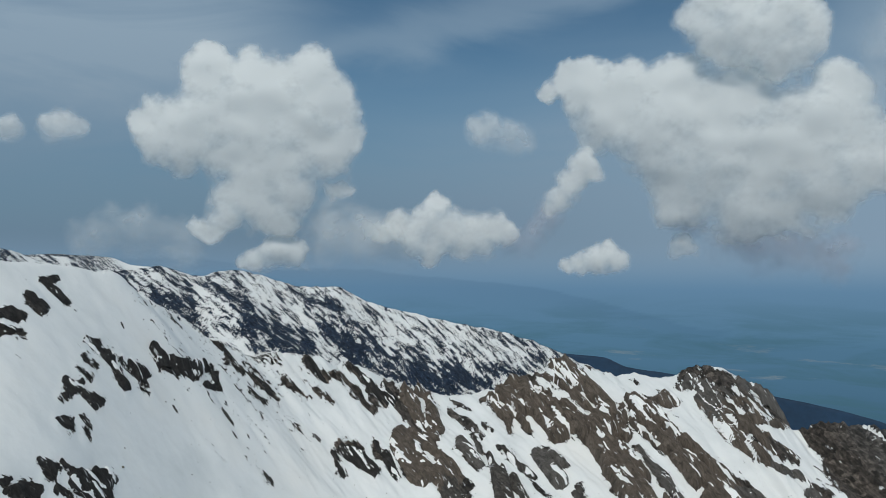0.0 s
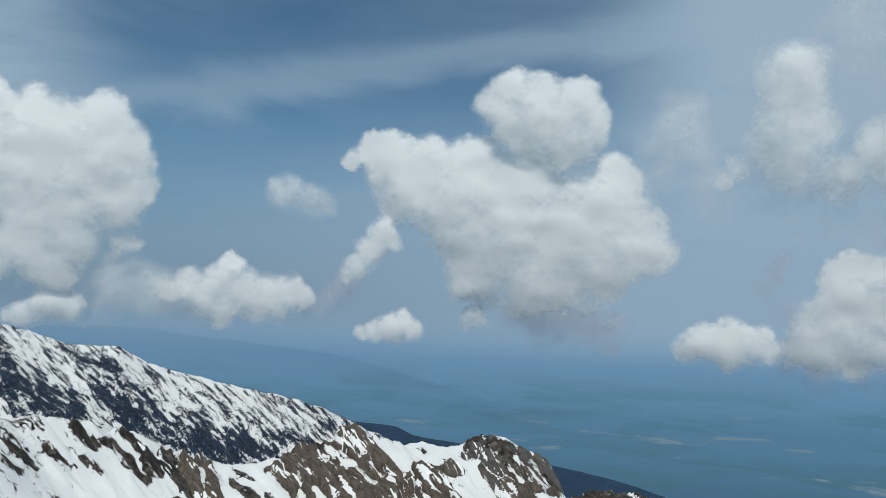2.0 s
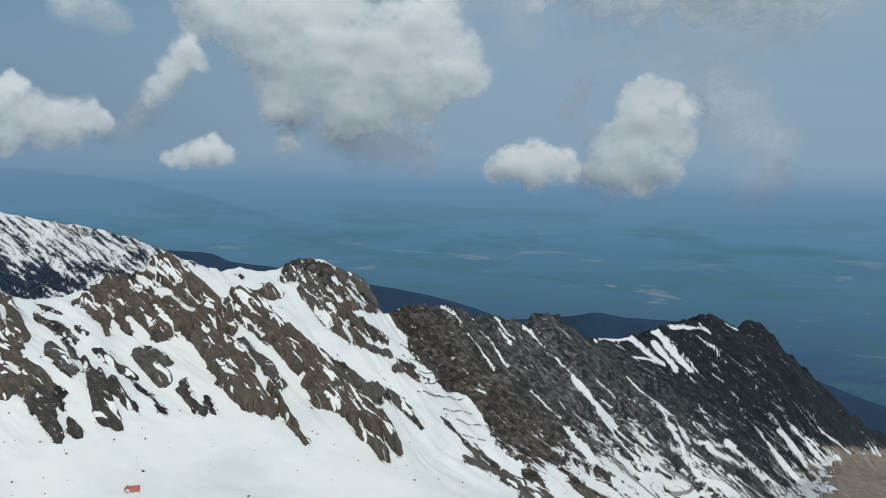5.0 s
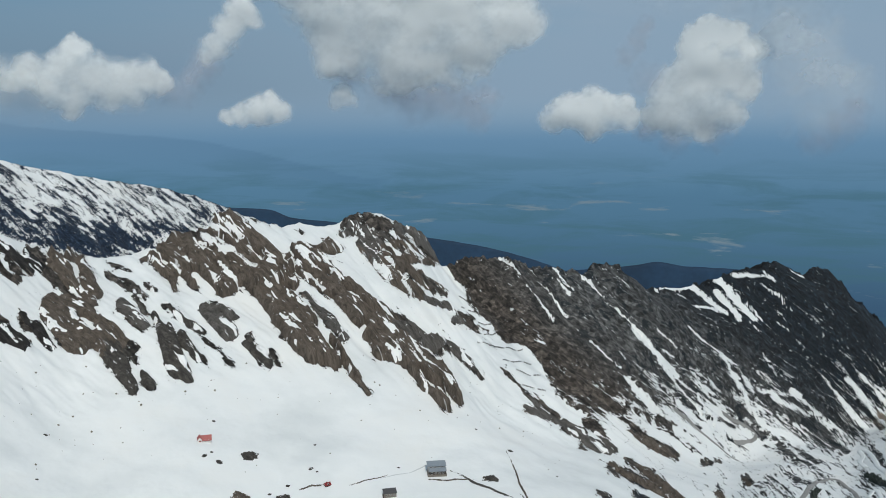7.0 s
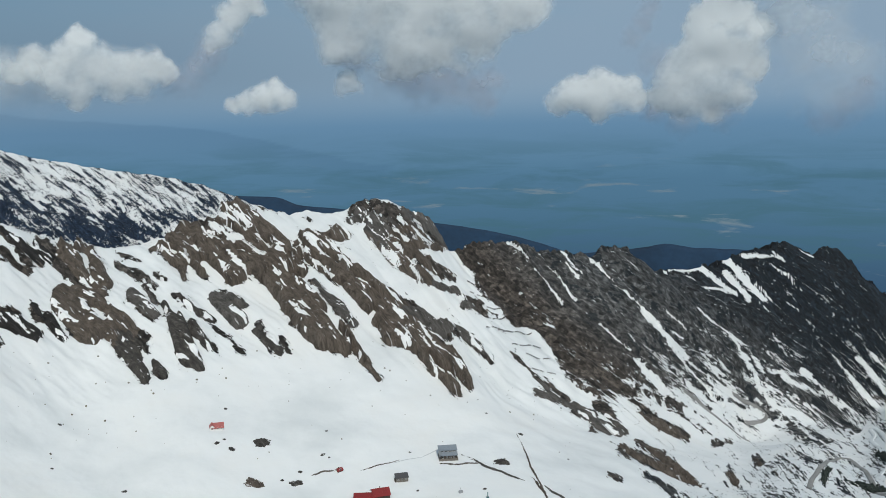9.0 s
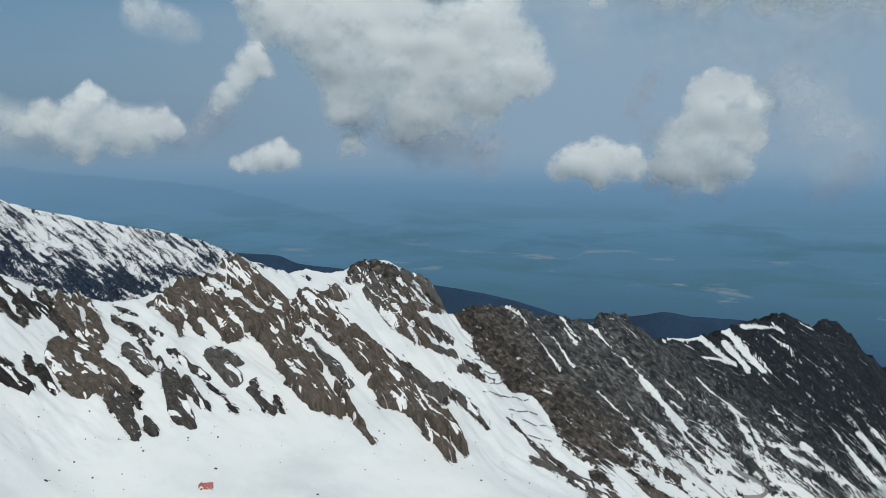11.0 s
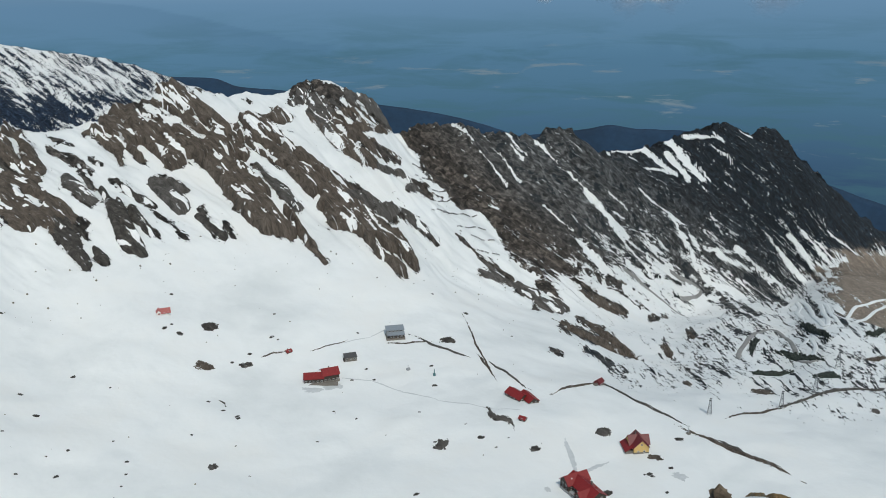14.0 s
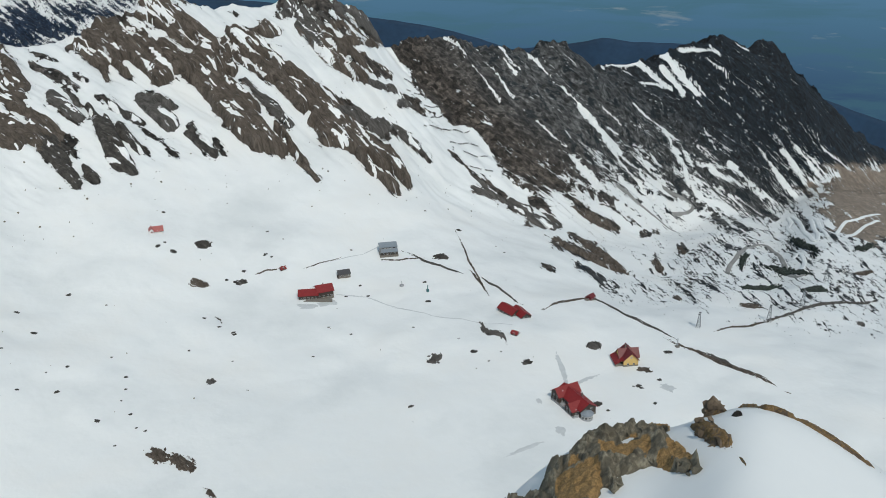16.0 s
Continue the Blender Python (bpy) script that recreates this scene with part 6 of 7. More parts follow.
heap = outcrop(rib(-47.0, 43.6, -49.5, 39.8, 1.1), ROCK_TAN, 491, rise=0.45, step=0.06, turf=True, fuzz=0.3, label="broken brown rock knoll on the snow edge", category="rock", name="rock_knoll", group="rocks by the summit", sharp=0.7)
strew(heap, rib(-47.2, 43.4, -49.4, 40.0, 0.9), 16, 0.9, 0.5, 31, ROCK_TAN)
fin = outcrop(rib(-47.6, 45.2, -48.9, 44.6, 0.8), ROCK_TAN, 493, rise=0.9, step=0.05, turf=True, fuzz=0.3, label="upright brown rock fin on the snow edge", category="rock", name="rock_fin", group="rocks by the summit", sharp=0.6)
strew(fin, rib(-47.9, 45.0, -48.8, 44.8, 0.5), 9, 1.0, 1.5, 32, ROCK_TAN, 0.9)
outcrop(rib(-51.3, 44.8, -53.9, 44.7, 0.6), ROCK_TAN, 471, rise=0.55, step=0.05, turf=True, fuzz=0.3, label="brown rock rib breaking out of the snow edge", category="rock", name="rock_rib", group="rocks by the summit", sharp=0.8)
outcrop(rib(-53.5, 44.8, -59.6, 44.0, 0.55), ROCK_TAN, 473, rise=0.45, step=0.05, fuzz=0.25, label="long brown rock rib along the snow edge", category="rock", turf=True, name="rock_rib", group="rocks by the summit", sharp=0.6)
outcrop(rib(-50.0, 45.4, -51.4, 45.0, 0.3), ROCK_NEAR, 475, rise=0.6, step=0.04, label="thin grey rock rib along the snow edge", category="rock", turf=True, name="rock_rib", group="rocks by the summit", sharp=0.6)
small = outcrop(rib(-49.6, 43.4, -50.3, 43.2, 0.4), ROCK_DARK, 479, rise=0.7, step=0.04, label="small dark stone on the snow", category="rock", name="small_rock", group="rocks by the summit", sharp=0.5)
outcrop(rib(-50.6, 38.8, -51.2, 38.0, 0.12), ROCK_NEAR, 481, rise=0.5, step=0.03, turf=True, label="sliver of rock melting out of the snow", category="rock", name="small_rock", group="rocks by the summit", sharp=0.5)

for k, q in enumerate([(25, 394, 4.7, -5.3, -1.8, -4.9), (35, 381, 5.5, -6.0, -1.9, -4.8), (43, 350, 1.7, -4.2, -1.1, -1.4)]):
    outcrop(q, ROCK_BROWN, 820 + k, rise=0.16, step=0.35, label="low brown rocks breaking through the snow", sharp=1.2)
SLUSH = paint("grey_slush", (0.50, 0.52, 0.53), 0.5, 0.12, scale=0.3)
for k, q in enumerate([(267, 363, -7.9, -17.7, -1.8, 0.1), (272, 349, 15.0, 2.9, -0.4, -1.6), (204, 307, 11.4, 0.8, -0.5, -1.5), (231, 312, 0.5, -3.5, -2.6, -1.8), (314, 318, 3.0, -3.0, -2.6, -2.4), (236, 342, 0.6, -2.2, -1.7, -1.2), (168, 523, 8.4, -1.1, -1.3, -4.3), (152, 523, 6.7, -2.5, -1.1, -3.3), (188, 526, 11, -8, -0.4, -0.5), (204, 506, 7, -14, -0.5, -0.3), (218, 481, 9, -13, -0.5, -0.4), (236, 459, 11, -11, -0.4, -0.4), (257, 438, 11, -11, -0.4, -0.4), (206, 578, 14, 1, -0.1, -0.6), (228, 582, 11, 4, -0.2, -0.6)]):
    outcrop(q, SLUSH, 840 + k, rise=0.03, step=0.5, wind=0.6, fuzz=0.4, label="grey slushy patch trodden into the snow", category="slush", name="slush_patch", group="slush patches", sharp=0.9)
DWARF_PINE = paint("dwarf_pine", (0.022, 0.03, 0.024), 0.9, 0.5, scale=0.4)
for k, q in enumerate([(538, 449, 19.2, -2.7, -9, -8), (607, 478, -5.6, -29, -8, -6), (473, 402, 7.2, -4.6, -7, -6), (719, 553, -32, -43, -12, -9), (778, 523, 32, 11.6, -10, -8), (671, 445, 21, 6.2, -7, -5), (558, 411, 10.5, -5.0, -4.6, -3.9), (608, 533, 21, 13.6, -4.6, -6.8)]):
    outcrop(q, DWARF_PINE if k % 3 != 2 else ROCK_BROWN, 880 + k, rise=0.08, step=0.9, wind=0.5, fuzz=1.4, label="dark dwarf pine thicket on the snowy valley floor" if k % 3 != 2 else "brown heath patch on the snowy valley floor",
            category="shrubs" if k % 3 != 2 else "heath", name="dwarf_pine_patch" if k % 3 != 2 else "heath_patch", group="thickets in the valley", sharp=1.3)

# loose stones strewn at the foot of the wall and over the snowfield
rnd = random.Random(11)
verts, faces = [], []
for k in range(240):
    a0 = rnd.uniform(-36, 24)
    foot = float(curve(BASE_R, np.array([a0]))[0])
    r0 = foot + rnd.gauss(0, 40) if k % 6 else rnd.uniform(430, foot)
    x, y = spot(a0, r0)
    z = land_z(x, y)
    d = rnd.choice((0.4, 0.5, 0.5, 0.7, 0.9, 1.3))
    turn = rnd.uniform(0, 6.28)
    n = len(verts)
    for j in range(5):
        q = turn + j * 1.257
        w = d * rnd.uniform(0.6, 1.0)
        verts.append((x + w * math.cos(q), y + w * math.sin(q), z - 0.3))
        verts.append((x + 0.6 * w * math.cos(q + 0.3), y + 0.6 * w * math.sin(q + 0.3), z + d * rnd.uniform(0.35, 0.8)))
    for j in range(5):
        i, m = n + 2 * j, n + 2 * ((j + 1) % 5)
        faces.append((i, m, m + 1, i + 1))
    faces.append(tuple(n + 2 * j + 1 for j in range(5)))
me = bpy.data.meshes.new("loose_stones")
me.from_pydata(verts, [], faces)
me.materials.append(ROCK_NEAR)
tagged(new("loose_stones", me), "small dark stones strewn over the snowfield", "stones", kind="stuff")

# ---- buildings ----
RED_TIN = paint("red_sheet_roof", (0.20, 0.012, 0.012), 0.5, 0.3)
DARK_RED = paint("dark_red_sheet_roof", (0.13, 0.016, 0.018), 0.55, 0.3)
GREY_TIN = paint("grey_sheet_roof", (0.22, 0.25, 0.28), 0.45, 0.15)
DARK_TIN = paint("dark_felt_roof", (0.07, 0.068, 0.07), 0.8, 0.2)
DARK_WOOD = paint("dark_wood", (0.05, 0.038, 0.03), 0.7, 0.35)
GREY_WALL = paint("grey_render", (0.30, 0.31, 0.32), 0.85, 0.15)
STONE_WALL = paint("rubble_stone", (0.17, 0.155, 0.135), 0.9, 0.4, scale=2.5)
CREAM_WALL = paint("cream_yellow_render", (0.62, 0.43, 0.16), 0.8, 0.12)
WHITE_WALL = paint("white_render", (0.75, 0.74, 0.72), 0.8, 0.08)
PINK_TIN = paint("faded_red_roof", (0.36, 0.10, 0.09), 0.6, 0.3)
FRAME_PAINT = paint("white_window_paint", (0.6, 0.6, 0.58), 0.6, 0.1)
STEEL = paint("galvanised_steel", (0.30, 0.31, 0.32), 0.45, 0.15, 0.7)
SNOW_LUMP = paint("roof_snow", (0.82, 0.83, 0.84), 0.6, 0.04)
GLASS, _n, _l, _b = material("window_glass")
_b.inputs["Base Color"].default_value, _b.inputs["Roughness"].default_value = (0.02, 0.025, 0.03, 1), 0.05


def box(bm, x0, x1, y0, y1, z0, z1):
    m = Matrix.Translation(((x0 + x1) / 2, (y0 + y1) / 2, (z0 + z1) / 2)) @ Matrix.Diagonal((x1 - x0, y1 - y0, z1 - z0, 1))
    return bmesh.ops.create_cube(bm, size=1, matrix=m)["verts"]


def boxes(*dims):
    bm = bmesh.new()
    for d in dims:
        box(bm, *d)
    return bm


def prism(points, x0, x1):
    """A profile in the y-z plane drawn out along x."""
    bm = bmesh.new()
    a = [bm.verts.new((x0, y, z)) for y, z in points]
    b = [bm.verts.new((x1, y, z)) for y, z in points]
    n = len(points)
    bm.faces.new(a[::-1])
    bm.faces.new(b)
    for k in range(n):
        bm.faces.new((a[k], a[(k + 1) % n], b[(k + 1) % n], b[k]))
    bmesh.ops.recalc_face_normals(bm, faces=bm.faces)
    return bm


def gabled(parent, m, L, W, h, rise, wall, roof, base=None, windows=(3, 1), floors=1, seams=True, eave=0.7):
    """A gabled block of a house, its ridge along x, at the pose m under the house."""
    part("wall", shifted(prism([(-W / 2, -2.5), (W / 2, -2.5), (W / 2, h), (0, h + rise), (-W / 2, h)], -L / 2, L / 2), m), wall, parent)
    if base:
        part("stone_base", shifted(boxes((-L / 2 - 0.12, L / 2 + 0.12, -W / 2 - 0.12, W / 2 + 0.12, -2.5, 0.9)), m), base, parent, "rubble stone plinth")
    slope = rise / (W / 2)
    lo = W / 2 + eave
    for side in (1, -1):
        r = part("roof_slope", shifted(prism([(0, h + rise + 0.06), (side * lo, h + rise + 0.06 - slope * lo), (side * lo, h + rise + 0.28 - slope * lo), (0, h + rise + 0.30)], -L / 2 - eave, L / 2 + eave), m), roof, parent)
        if seams:
            n = int(L / 1.6)
            for k in range(n + 1):
                x = -L / 2 - eave + 0.1 + k * (L + 2 * eave - 0.2) / n
                part("seam", shifted(prism([(0, h + rise + 0.30), (side * lo, h + rise + 0.28 - slope * lo), (side * lo, h + rise + 0.34 - slope * lo), (0, h + rise + 0.36)], x - 0.04, x + 0.04), m), roof, r)
    part("ridge_cap", shifted(prism([(-0.25, h + rise + 0.20), (0.25, h + rise + 0.20), (0, h + rise + 0.42)], -L / 2 - eave, L / 2 + eave), m), roof, parent)
    for f in range(floors):
        z = 1.4 + f * 2.7
        for side in (1, -1):
            for k in range(windows[0]):
                x = (k + 0.5) / windows[0] * L - L / 2
                window(parent, m @ Matrix.Translation((x, side * W / 2, z)) @ pose(0, 0, 0, 0, 0, 0 if side < 0 else 180))
            for k in range(windows[1]):
                y = (k + 0.5) / windows[1] * W * 0.8 - W * 0.4
                window(parent, m @ Matrix.Translation((side * L / 2, y, z)) @ pose(0, 0, 0, 0, 0, 90 if side > 0 else -90))


def window(parent, m, w=1.2, h=1.3):
    fr = part("window", shifted(boxes((-w / 2 - 0.1, -w / 2, -0.12, 0.05, -h / 2 - 0.1, h / 2 + 0.1), (w / 2, w / 2 + 0.1, -0.12, 0.05, -h / 2 - 0.1, h / 2 + 0.1),
                                      (-w / 2, w / 2, -0.12, 0.05, h / 2, h / 2 + 0.1), (-w / 2, w / 2, -0.16, 0.05, -h / 2 - 0.1, -h / 2), (-0.04, 0.04, -0.10, 0.02, -h / 2, h / 2)), m), FRAME_PAINT, parent, "white window frame")
    part("pane", shifted(boxes((-w / 2, w / 2, -0.06, 0.02, -h / 2, h / 2)), m), GLASS, fr, "dark window glass")


def house(name, x, y, heading, label, category="house", up=0.0):
    ob = new(name)
    ob.matrix_world = pose(x, y, land_z(x, y) + up, 0, 0, heading)
    return tagged(ob, label, category)


def chimney(parent, x, y, z0, z1):
    c = part("chimney", boxes((x - 0.35, x + 0.35, y - 0.35, y + 0.35, z0, z1)), STONE_WALL, parent)
    part("cap", boxes((x - 0.45, x + 0.45, y - 0.45, y + 0.45, z1, z1 + 0.15)), DARK_TIN, c)


def snow_lump(parent, x, y, z, lx, ly, h, tilt=0.0):
    bm = bmesh.new()
    bmesh.ops.create_icosphere(bm, subdivisions=3, radius=1)
    for v in bm.verts:
        n = noise.noise(v.co * 1.7 + Vector((x, y, z)))
        v.co = Vector((v.co.x * lx * (1 + 0.3 * n), v.co.y * ly * (1 + 0.3 * n), v.co.z * h))
    shifted(bm, pose(x, y, z, tilt, 0, 0))
    ob = part("snow_patch", bm, SNOW_LUMP, parent, "melting snow patch")
    ob.data.shade_smooth()


# the large lodge on the shore
b = house("lakeside_lodge", 252, 329, -90, "long lodge with stepped red roofs on the lake shore")
gabled(b, pose(0, 1, 0), 24, 11, 5.0, 3.4, DARK_WOOD, RED_TIN, STONE_WALL, (7, 2), 2)
gabled(b, pose(-9, 0, 0, 0, 0, 90), 15, 8, 5.4, 3.6, DARK_WOOD, RED_TIN, STONE_WALL, (3, 2), 2)
gabled(b, pose(6, -2.5, 0, 0, 0, 90), 12, 7, 4.4, 3.2, DARK_WOOD, RED_TIN, STONE_WALL, (2, 2), 2)
part("terrace", boxes((-12, 11, -8.6, -4.6, -2.5, 1.2)), GREY_WALL, b, "grey concrete terrace with snow")
for k in range(9):
    part("railing_post", boxes((-11.6 + k * 2.8, -11.45 + k * 2.8, -8.5, -8.35, 1.2, 2.3)), DARK_WOOD, b)
part("handrail", boxes((-11.8, 11, -8.55, -8.3, 2.3, 2.42)), DARK_WOOD, b)
bm = bmesh.new()
bmesh.ops.create_cone(bm, cap_ends=True, segments=12, radius1=3.6, radius2=3.4, depth=4.6, matrix=Matrix.Translation((13.6, -1, 1.3)))
part("round_annex", bm, GREY_WALL, b, "pale grey rounded sun room")
bm = bmesh.new()
bmesh.ops.create_cone(bm, cap_ends=True, segments=12, radius1=4.0, radius2=0.6, depth=1.4, matrix=Matrix.Translation((13.6, -1, 4.3)))
part("annex_roof", bm, GREY_TIN, b, "grey sheet roof")
for k in range(6):
    window(b, pose(13.6, -1, 2.0, 0, 0, 20 + 30 * k) @ Matrix.Translation((0, -3.5, 0)))
chimney(b, 3, 3, 6, 9.6)
snow_lump(b, -9, -4.4, 7.2, 2.2, 1.6, 0.5, 35)

# the chalet with the yellow gable
b = house("yellow_chalet", 313.5, 356, -112, "chalet with dark red cross gables and a yellow gable front")
gabled(b, pose(0, 0, 0), 13, 9.5, 4.4, 4.6, CREAM_WALL, DARK_RED, STONE_WALL, (3, 2), 1)
gabled(b, pose(-1.5, 0, 0, 0, 0, 90), 12.5, 7.5, 4.4, 4.2, CREAM_WALL, DARK_RED, STONE_WALL, (2, 2), 1)
part("lean_to_roof", prism([(-4.6, 4.6), (-10.2, 1.2), (-10.2, 1.45), (-4.6, 4.85)], -6.5, 6.0), RED_TIN, b, "bright red sheet lean-to roof")
part("lean_to_wall", boxes((-6, 5.5, -9.6, -4.7, -2.5, 1.2)), STONE_WALL, b)
window(b, pose(6.5, 0, 6.2, 0, 0, 90), 1.0, 1.0)
chimney(b, -3.2, -1.2, 7, 10.2)

# two roofs joined at a corner
b = house("red_roof_chalet", 280, 446, -80, "low chalet with two joined bright red roofs")
gabled(b, pose(-2, 0, 0), 15, 9, 2.6, 2.6, DARK_WOOD, RED_TIN, STONE_WALL, (4, 2), 1)
gabled(b, pose(6, 4.0, 0, 0, 0, -12), 14, 8, 2.2, 2.4, DARK_WOOD, RED_TIN, STONE_WALL, (4, 2), 1)
part("porch", boxes((9, 12, -3.5, -0.6, -2, 1.0)), GREY_WALL, b)
b = house("red_hut", 263.1, 413.4, -60, "small red-roofed hut in the snow", "hut")
gabled(b, pose(0, 0, 0), 4.6, 3.6, 1.4, 1.2, DARK_WOOD, RED_TIN, None, (1, 1), 1, False, 0.4)

# the lodge with the hipped red roofs and the dirty snow before it
b = house("mountain_lodge", 163, 536, -20, "mountain lodge with two dark red roof blocks and dark walls")
gabled(b, pose(-5, -1, 0), 14, 10, 3.8, 2.6, DARK_WOOD, RED_TIN, STONE_WALL, (5, 2), 1)
gabled(b, pose(6.5, 1.5, 0, 0, 0, 14), 12, 11, 5.2, 3.2, DARK_WOOD, RED_TIN, STONE_WALL, (4, 2), 1)
snow_lump(b, 0.2, 1.4, 6.1, 3.2, 2.2, 0.7, -10)
part("terrace", boxes((-12, 12.5, -9.2, -6.2, -2.2, 0.4)), STONE_WALL, b, "stone terrace wall")
chimney(b, 6, 2, 6, 9.4)
b = house("red_hut", 150.7, 576.6, 10, "small red-roofed shelter buried in snow", "hut")
gabled(b, pose(0, 0, 0), 4.4, 3.4, 0.6, 1.3, DARK_WOOD, RED_TIN, None, (1, 1), 1, False, 0.4)

# grey hut with two stepped sheet roofs
b = house("grey_weather_station", 239, 573, -16, "grey station building with stepped sheet-metal roofs", "station")
part("wall", boxes((-7, 7, -2, 5, -2.5, 6.2)), GREY_WALL, b)
part("upper_roof", prism([(-2.6, 6.1), (5.6, 7.2), (5.6, 7.5), (-2.6, 6.4)], -7.6, 7.6), GREY_TIN, b)
part("lower_wall", boxes((-6, 7, -6, -2, -2.5, 3.4)), DARK_WOOD, b)
part("lower_roof", prism([(-6.8, 3.4), (-1.9, 4.4), (-1.9, 4.7), (-6.8, 3.7)], -6.4, 7.4), GREY_TIN, b)
for k in range(4):
    window(b, pose(-4.5 + k * 3, -2, 5.3), 1.5, 0.8)
    window(b, pose(-4.4 + k * 3, -6, 2.0))
part("stone_base", boxes((-7.6, 7.6, -6.6, 5.4, -2.5, 0.8)), STONE_WALL, b, "rubble stone plinth")
b = house("grey_shed", 192.5, 553, -10, "low dark shed with a flat felt roof", "shed")
part("wall", boxes((-4.6, 4.6, -3, 3, -2, 3.0)), STONE_WALL, b)
part("roof", prism([(-3.5, 2.9), (3.5, 3.9), (3.5, 4.2), (-3.5, 3.2)], -5.1, 5.1), DARK_TIN, b)
for k in range(3):
    window(b, pose(-3 + k * 3, -3, 1.7), 1.0, 0.9)
part("porch", boxes((-5.6, -4.6, -3, 0, -2, 2.0)), DARK_WOOD, b)

# faded house at the foot of the wall
b = house("faded_red_house", 70.5, 645.5, -6, "faded red-roofed white house half buried in snow")
gabled(b, pose(0, 0, 0), 8.5, 6.5, 1.8, 2.6, WHITE_WALL, PINK_TIN, None, (3, 1), 1, False)
gabled(b, pose(-4.2, -0.5, 0, 0, 0, 90), 6.4, 3.6, 2.4, 2.0, WHITE_WALL, PINK_TIN, None, (1, 1), 1, False, 0.4)

# the pump house on the knoll
b = house("pump_house", 351.3, 447, 20, "small red pump house on the knoll", "hut")
gabled(b, pose(0, 0, 0), 6, 5, 2.6, 1.8, DARK_RED, DARK_RED, STONE_WALL, (2, 1), 1, False, 0.3)
part("tank", boxes((-6.5, -3.6, -1.5, 1.5, -1, 2.0)), STONE_WALL, b)


# ---- cableway masts, snow fences, road ----
def beam(bm, p, q, w):
    d = Vector(q) - Vector(p)
    m = Matrix.Translation((Vector(p) + Vector(q)) / 2) @ d.to_track_quat("Z", "Y").to_matrix().to_4x4() @ Matrix.Diagonal((w, w, d.length, 1))
    bmesh.ops.create_cube(bm, size=1, matrix=m)


def lattice_mast(x, y, h, heading):
    ob = new("lattice_mast")
    ob.matrix_world = pose(x, y, land_z(x, y) - 0.3, 0, 0, heading)
    w, t = h * 0.13, h * 0.035
    corners = [(1, 1), (-1, 1), (-1, -1), (1, -1)]
    for sx, sy in corners:
        bm = bmesh.new()
        beam(bm, (sx * w, sy * w, 0), (sx * t, sy * t, h), 0.22)
        part("leg", bm, STEEL, ob)
    for k in range(6):
        z0, z1 = h * k / 6, h * (k + 1) / 6
        a0, a1 = w + (t - w) * k / 6, w + (t - w) * (k + 1) / 6
        bm = bmesh.new()
        for j in range(4):
            (sx, sy), (qx, qy) = corners[j], corners[(j + 1) % 4]
            beam(bm, (sx * a0, sy * a0, z0), (qx * a1, qy * a1, z1), 0.12)
            beam(bm, (sx * a1, sy * a1, z1), (qx * a1, qy * a1, z1), 0.12)
        part("bracing", bm, STEEL, ob)
    part("crossarm", boxes((-h * 0.14, h * 0.14, -0.25, 0.25, h - 0.3, h + 0.2)), STEEL, ob)
    for s in (-1, 1):
        part("pulley", boxes((s * h * 0.13 - 0.3, s * h * 0.13 + 0.3, -0.8, 0.8, h + 0.2, h + 0.6)), DARK_TIN, ob)
    return tagged(ob, "grey steel lattice cableway mast", "mast", "cableway masts")


for x, y, h in [(390, 373, 11), (455, 368, 12), (509, 383, 13), (591, 426, 15)]:
    lattice_mast(x, y, h, 35)

b = new("weather_mast")
b.matrix_world = pose(354.6, 355.4, land_z(354.6, 355.4) - 0.4)
part("pole", boxes((-0.12, 0.12, -0.12, 0.12, 0, 7)), STEEL, b)
part("crossbar", boxes((-1.1, 1.1, -0.06, 0.06, 5.6, 5.75)), STEEL, b)
part("instrument_box", boxes((-0.5, 0.5, -0.4, 0.4, 2.0, 3.2)), GREY_WALL, b)
part("footing", boxes((-1.2, 1.2, -1.2, 1.2, -1, 1.2)), STONE_WALL, b)
tagged(b, "thin steel weather mast on a stone footing", "mast")


def snow_fence(x0, y0, x1, y1):
    ob = new("snow_fence")
    mid = Vector(((x0 + x1) / 2, (y0 + y1) / 2, land_z((x0 + x1) / 2, (y0 + y1) / 2)))
    ob.matrix_world = Matrix.Translation(mid)
    n = max(3, int(math.hypot(x1 - x0, y1 - y0) / 4))
    tops = []
    for k in range(n + 1):
        x, y = x0 + (x1 - x0) * k / n, y0 + (y1 - y0) * k / n
        p = Vector((x, y, land_z(x, y))) - mid
        bm = bmesh.new()
        beam(bm, p - Vector((0, 0, 0.6)), p + Vector((0, 0, 1.9)), 0.25)
        part("post", bm, DARK_WOOD, ob)
        tops.append(p)
    for k in range(n):
        if (k * 7 + int(x0)) % 5 == 0:
            continue
        a, b = tops[k].lerp(tops[k + 1], 0.08), tops[k].lerp(tops[k + 1], 0.80)
        for up in (0.6, 1.05, 1.5):
            bm = bmesh.new()
            beam(bm, a + Vector((0, 0, up)), b + Vector((0, 0, up)), 0.26)
            part("rail", bm, DARK_WOOD, ob)
    return tagged(ob, "weathered avalanche fence across the snow gully", "fence", "avalanche fences")


for q in [(381, 846, 401, 827), (373, 822, 401, 814), (360, 802, 405, 802), (360, 779, 423, 794), (378, 761, 430, 782), (386, 744, 429, 760), (397, 734, 428, 738), (399, 789, 435, 804), (394, 715, 421, 715), (363, 759, 394, 767)]:
    snow_fence(*q)


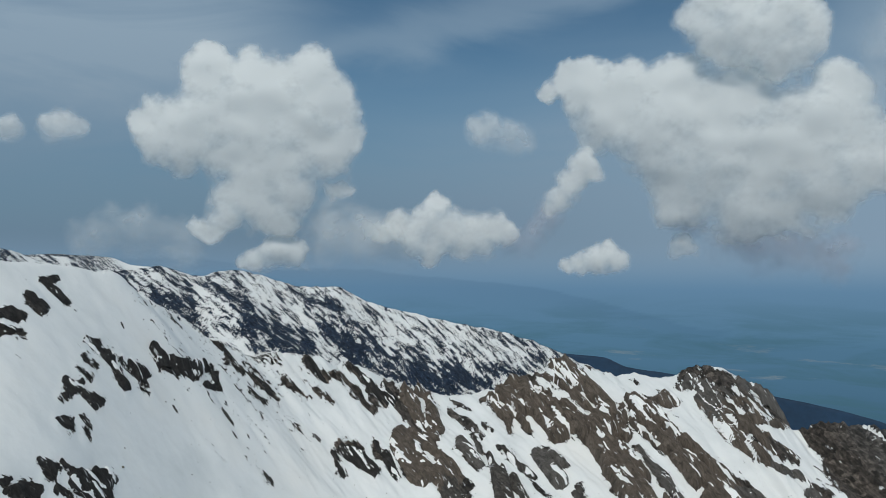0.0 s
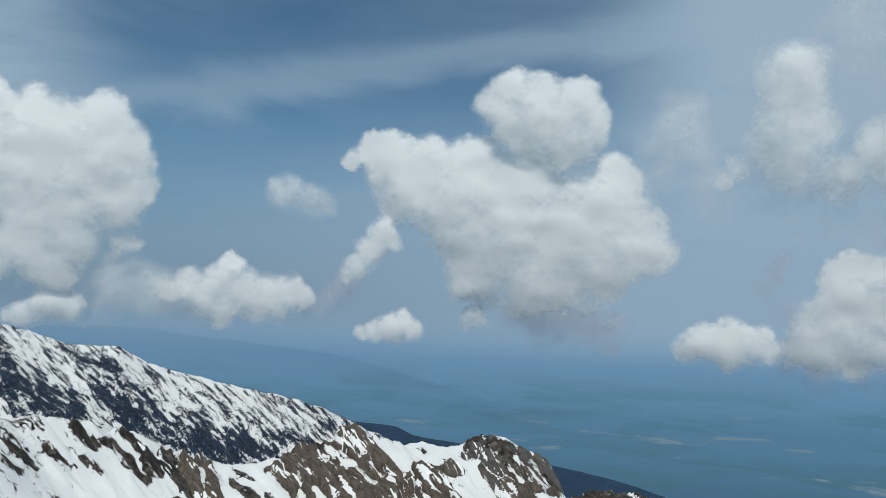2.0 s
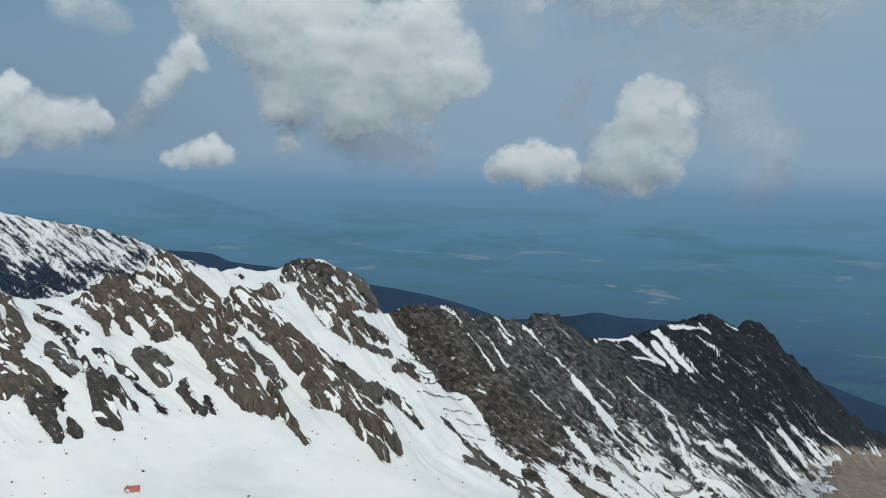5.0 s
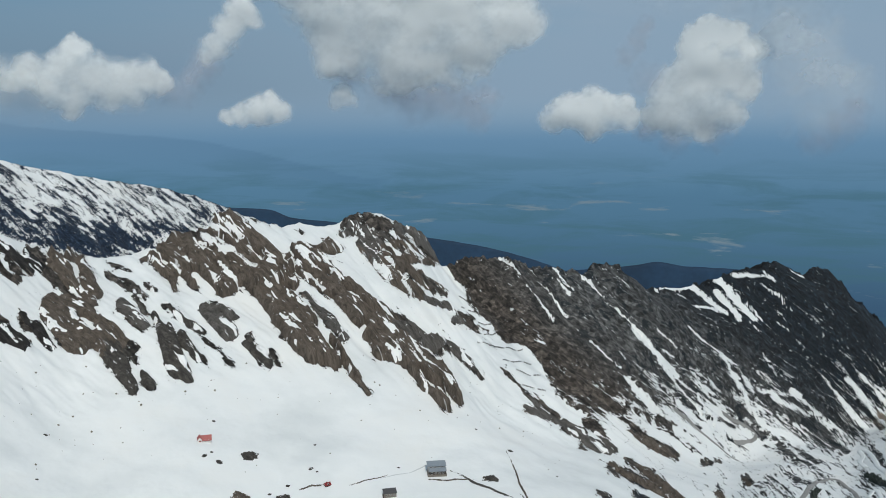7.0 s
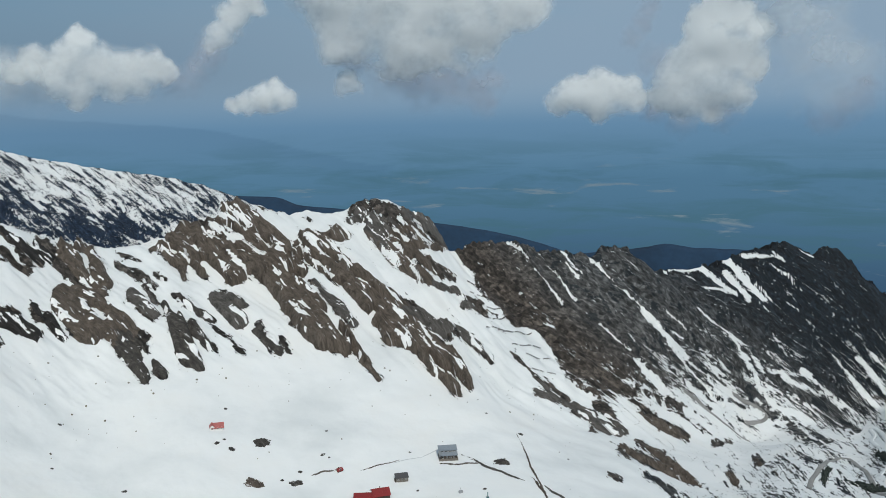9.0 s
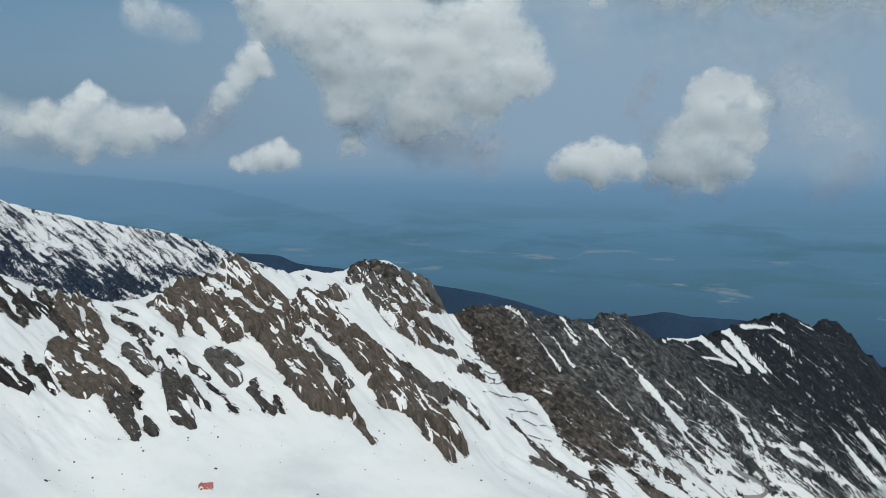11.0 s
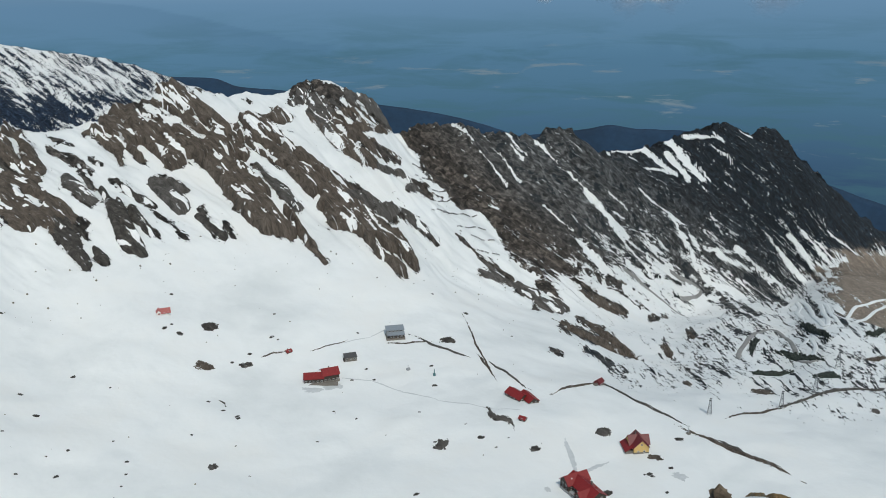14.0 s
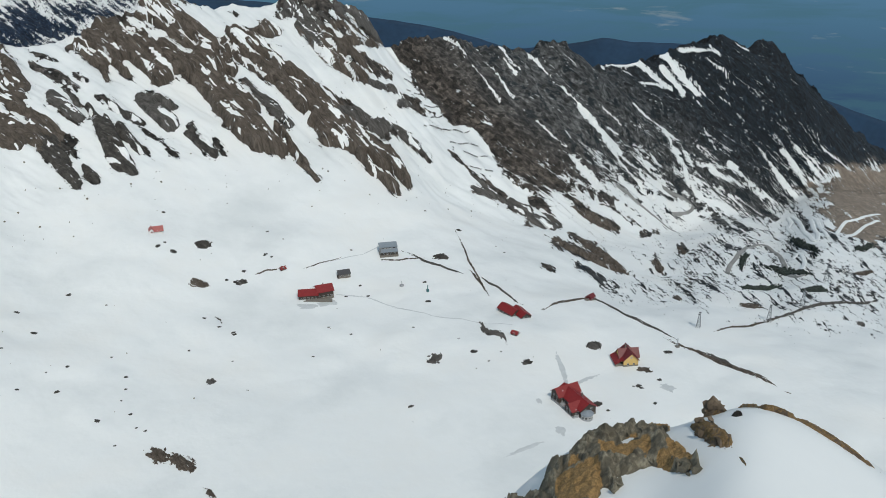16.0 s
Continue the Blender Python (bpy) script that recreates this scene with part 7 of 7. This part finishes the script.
def road(points, width, mat, label):
    """A road laid over the land through plan points, rounded at the bends."""
    P = np.array(points, float)
    for _ in range(3):
        P = np.concatenate([P[:1], np.stack([0.75 * P[:-1] + 0.25 * P[1:], 0.25 * P[:-1] + 0.75 * P[1:]], 1).reshape(-1, 2), P[-1:]])
    d = np.gradient(P, axis=0)
    nrm = np.stack([-d[:, 1], d[:, 0]], -1) / (np.hypot(d[:, 0], d[:, 1])[:, None] + 1e-6)
    rows = []
    for k in np.linspace(-1, 1, 7):
        q = P + nrm * k * width / 2
        z = land(q[:, 0], q[:, 1])[0]
        rows.append(np.stack([q[:, 0], q[:, 1], z + (0.9 if abs(k) < 0.9 else -1.0)], -1))
    ob = grid_mesh("road", np.array(rows)[::-1], mat)
    return tagged(ob, label, "road", kind="structure")


ROAD_GREY = paint("wet_road", (0.24, 0.235, 0.225), 0.7, 0.35, scale=0.05)
ROAD_SNOW = paint("snowed_road", (0.74, 0.76, 0.76), 0.6, 0.08, scale=0.08)
road([(558, 506), (582, 527), (608, 542), (685, 597), (724, 615), (716, 592), (676, 547), (627, 499), (605, 478), (586, 452), (600, 455)], 5.5, ROAD_GREY, "grey serpentine mountain road partly clear of snow")
road([(808, 639), (839, 675), (870, 693), (910, 736), (900, 711), (800, 618), (733, 554), (737, 549), (810, 611), (863, 662), (862, 651), (753, 551)], 6.0, ROAD_SNOW, "snow-filled serpentine road winding down the valley")
road([(653, 513), (686, 532), (657, 500), (614, 469), (596, 462)], 5.0, ROAD_SNOW, "snow-filled hairpin of the valley road")
road([(625, 761), (658, 764), (687, 758), (722, 751)], 4.0, ROAD_GREY, "grey track slanting over the snowy foot of the wall")
road([(751, 816), (789, 820), (817, 816), (787, 800), (746, 785)], 4.5, ROAD_GREY, "grey track with a bend at the foot of the wall")
road([(776, 558), (863, 616), (904, 630), (944, 640), (998, 659)], 5.0, ROAD_SNOW, "snow-covered road across the brown heath")
road([(779, 549), (866, 594), (919, 617), (955, 629)], 5.0, ROAD_SNOW, "snow-covered road across the brown heath")

TEAL = paint("teal_paint", (0.06, 0.16, 0.17), 0.6, 0.2)
b = new("lift_post")
b.matrix_world = pose(240.5, 502.4, land_z(240.5, 502.4) - 0.4)
part("pole", boxes((-0.25, 0.25, -0.25, 0.25, 0, 6)), TEAL, b)
part("cabinet", boxes((-0.8, 0.8, -0.6, 0.6, 0.4, 2.4)), TEAL, b)
part("arm", boxes((-1.4, 0.2, -0.12, 0.12, 2.6, 2.9)), STEEL, b)
tagged(b, "teal steel post with a cabinet on the snow", "post")
b = new("lift_motor")
b.matrix_world = pose(226.8, 519.7, land_z(226.8, 519.7) - 0.3)
part("housing", boxes((-1.4, 1.4, -1.0, 1.0, 0, 1.8)), GREY_WALL, b)
part("pole", boxes((-0.1, 0.1, -0.1, 0.1, 1.8, 4.5)), STEEL, b)
tagged(b, "small grey motor housing with a thin pole", "machine")
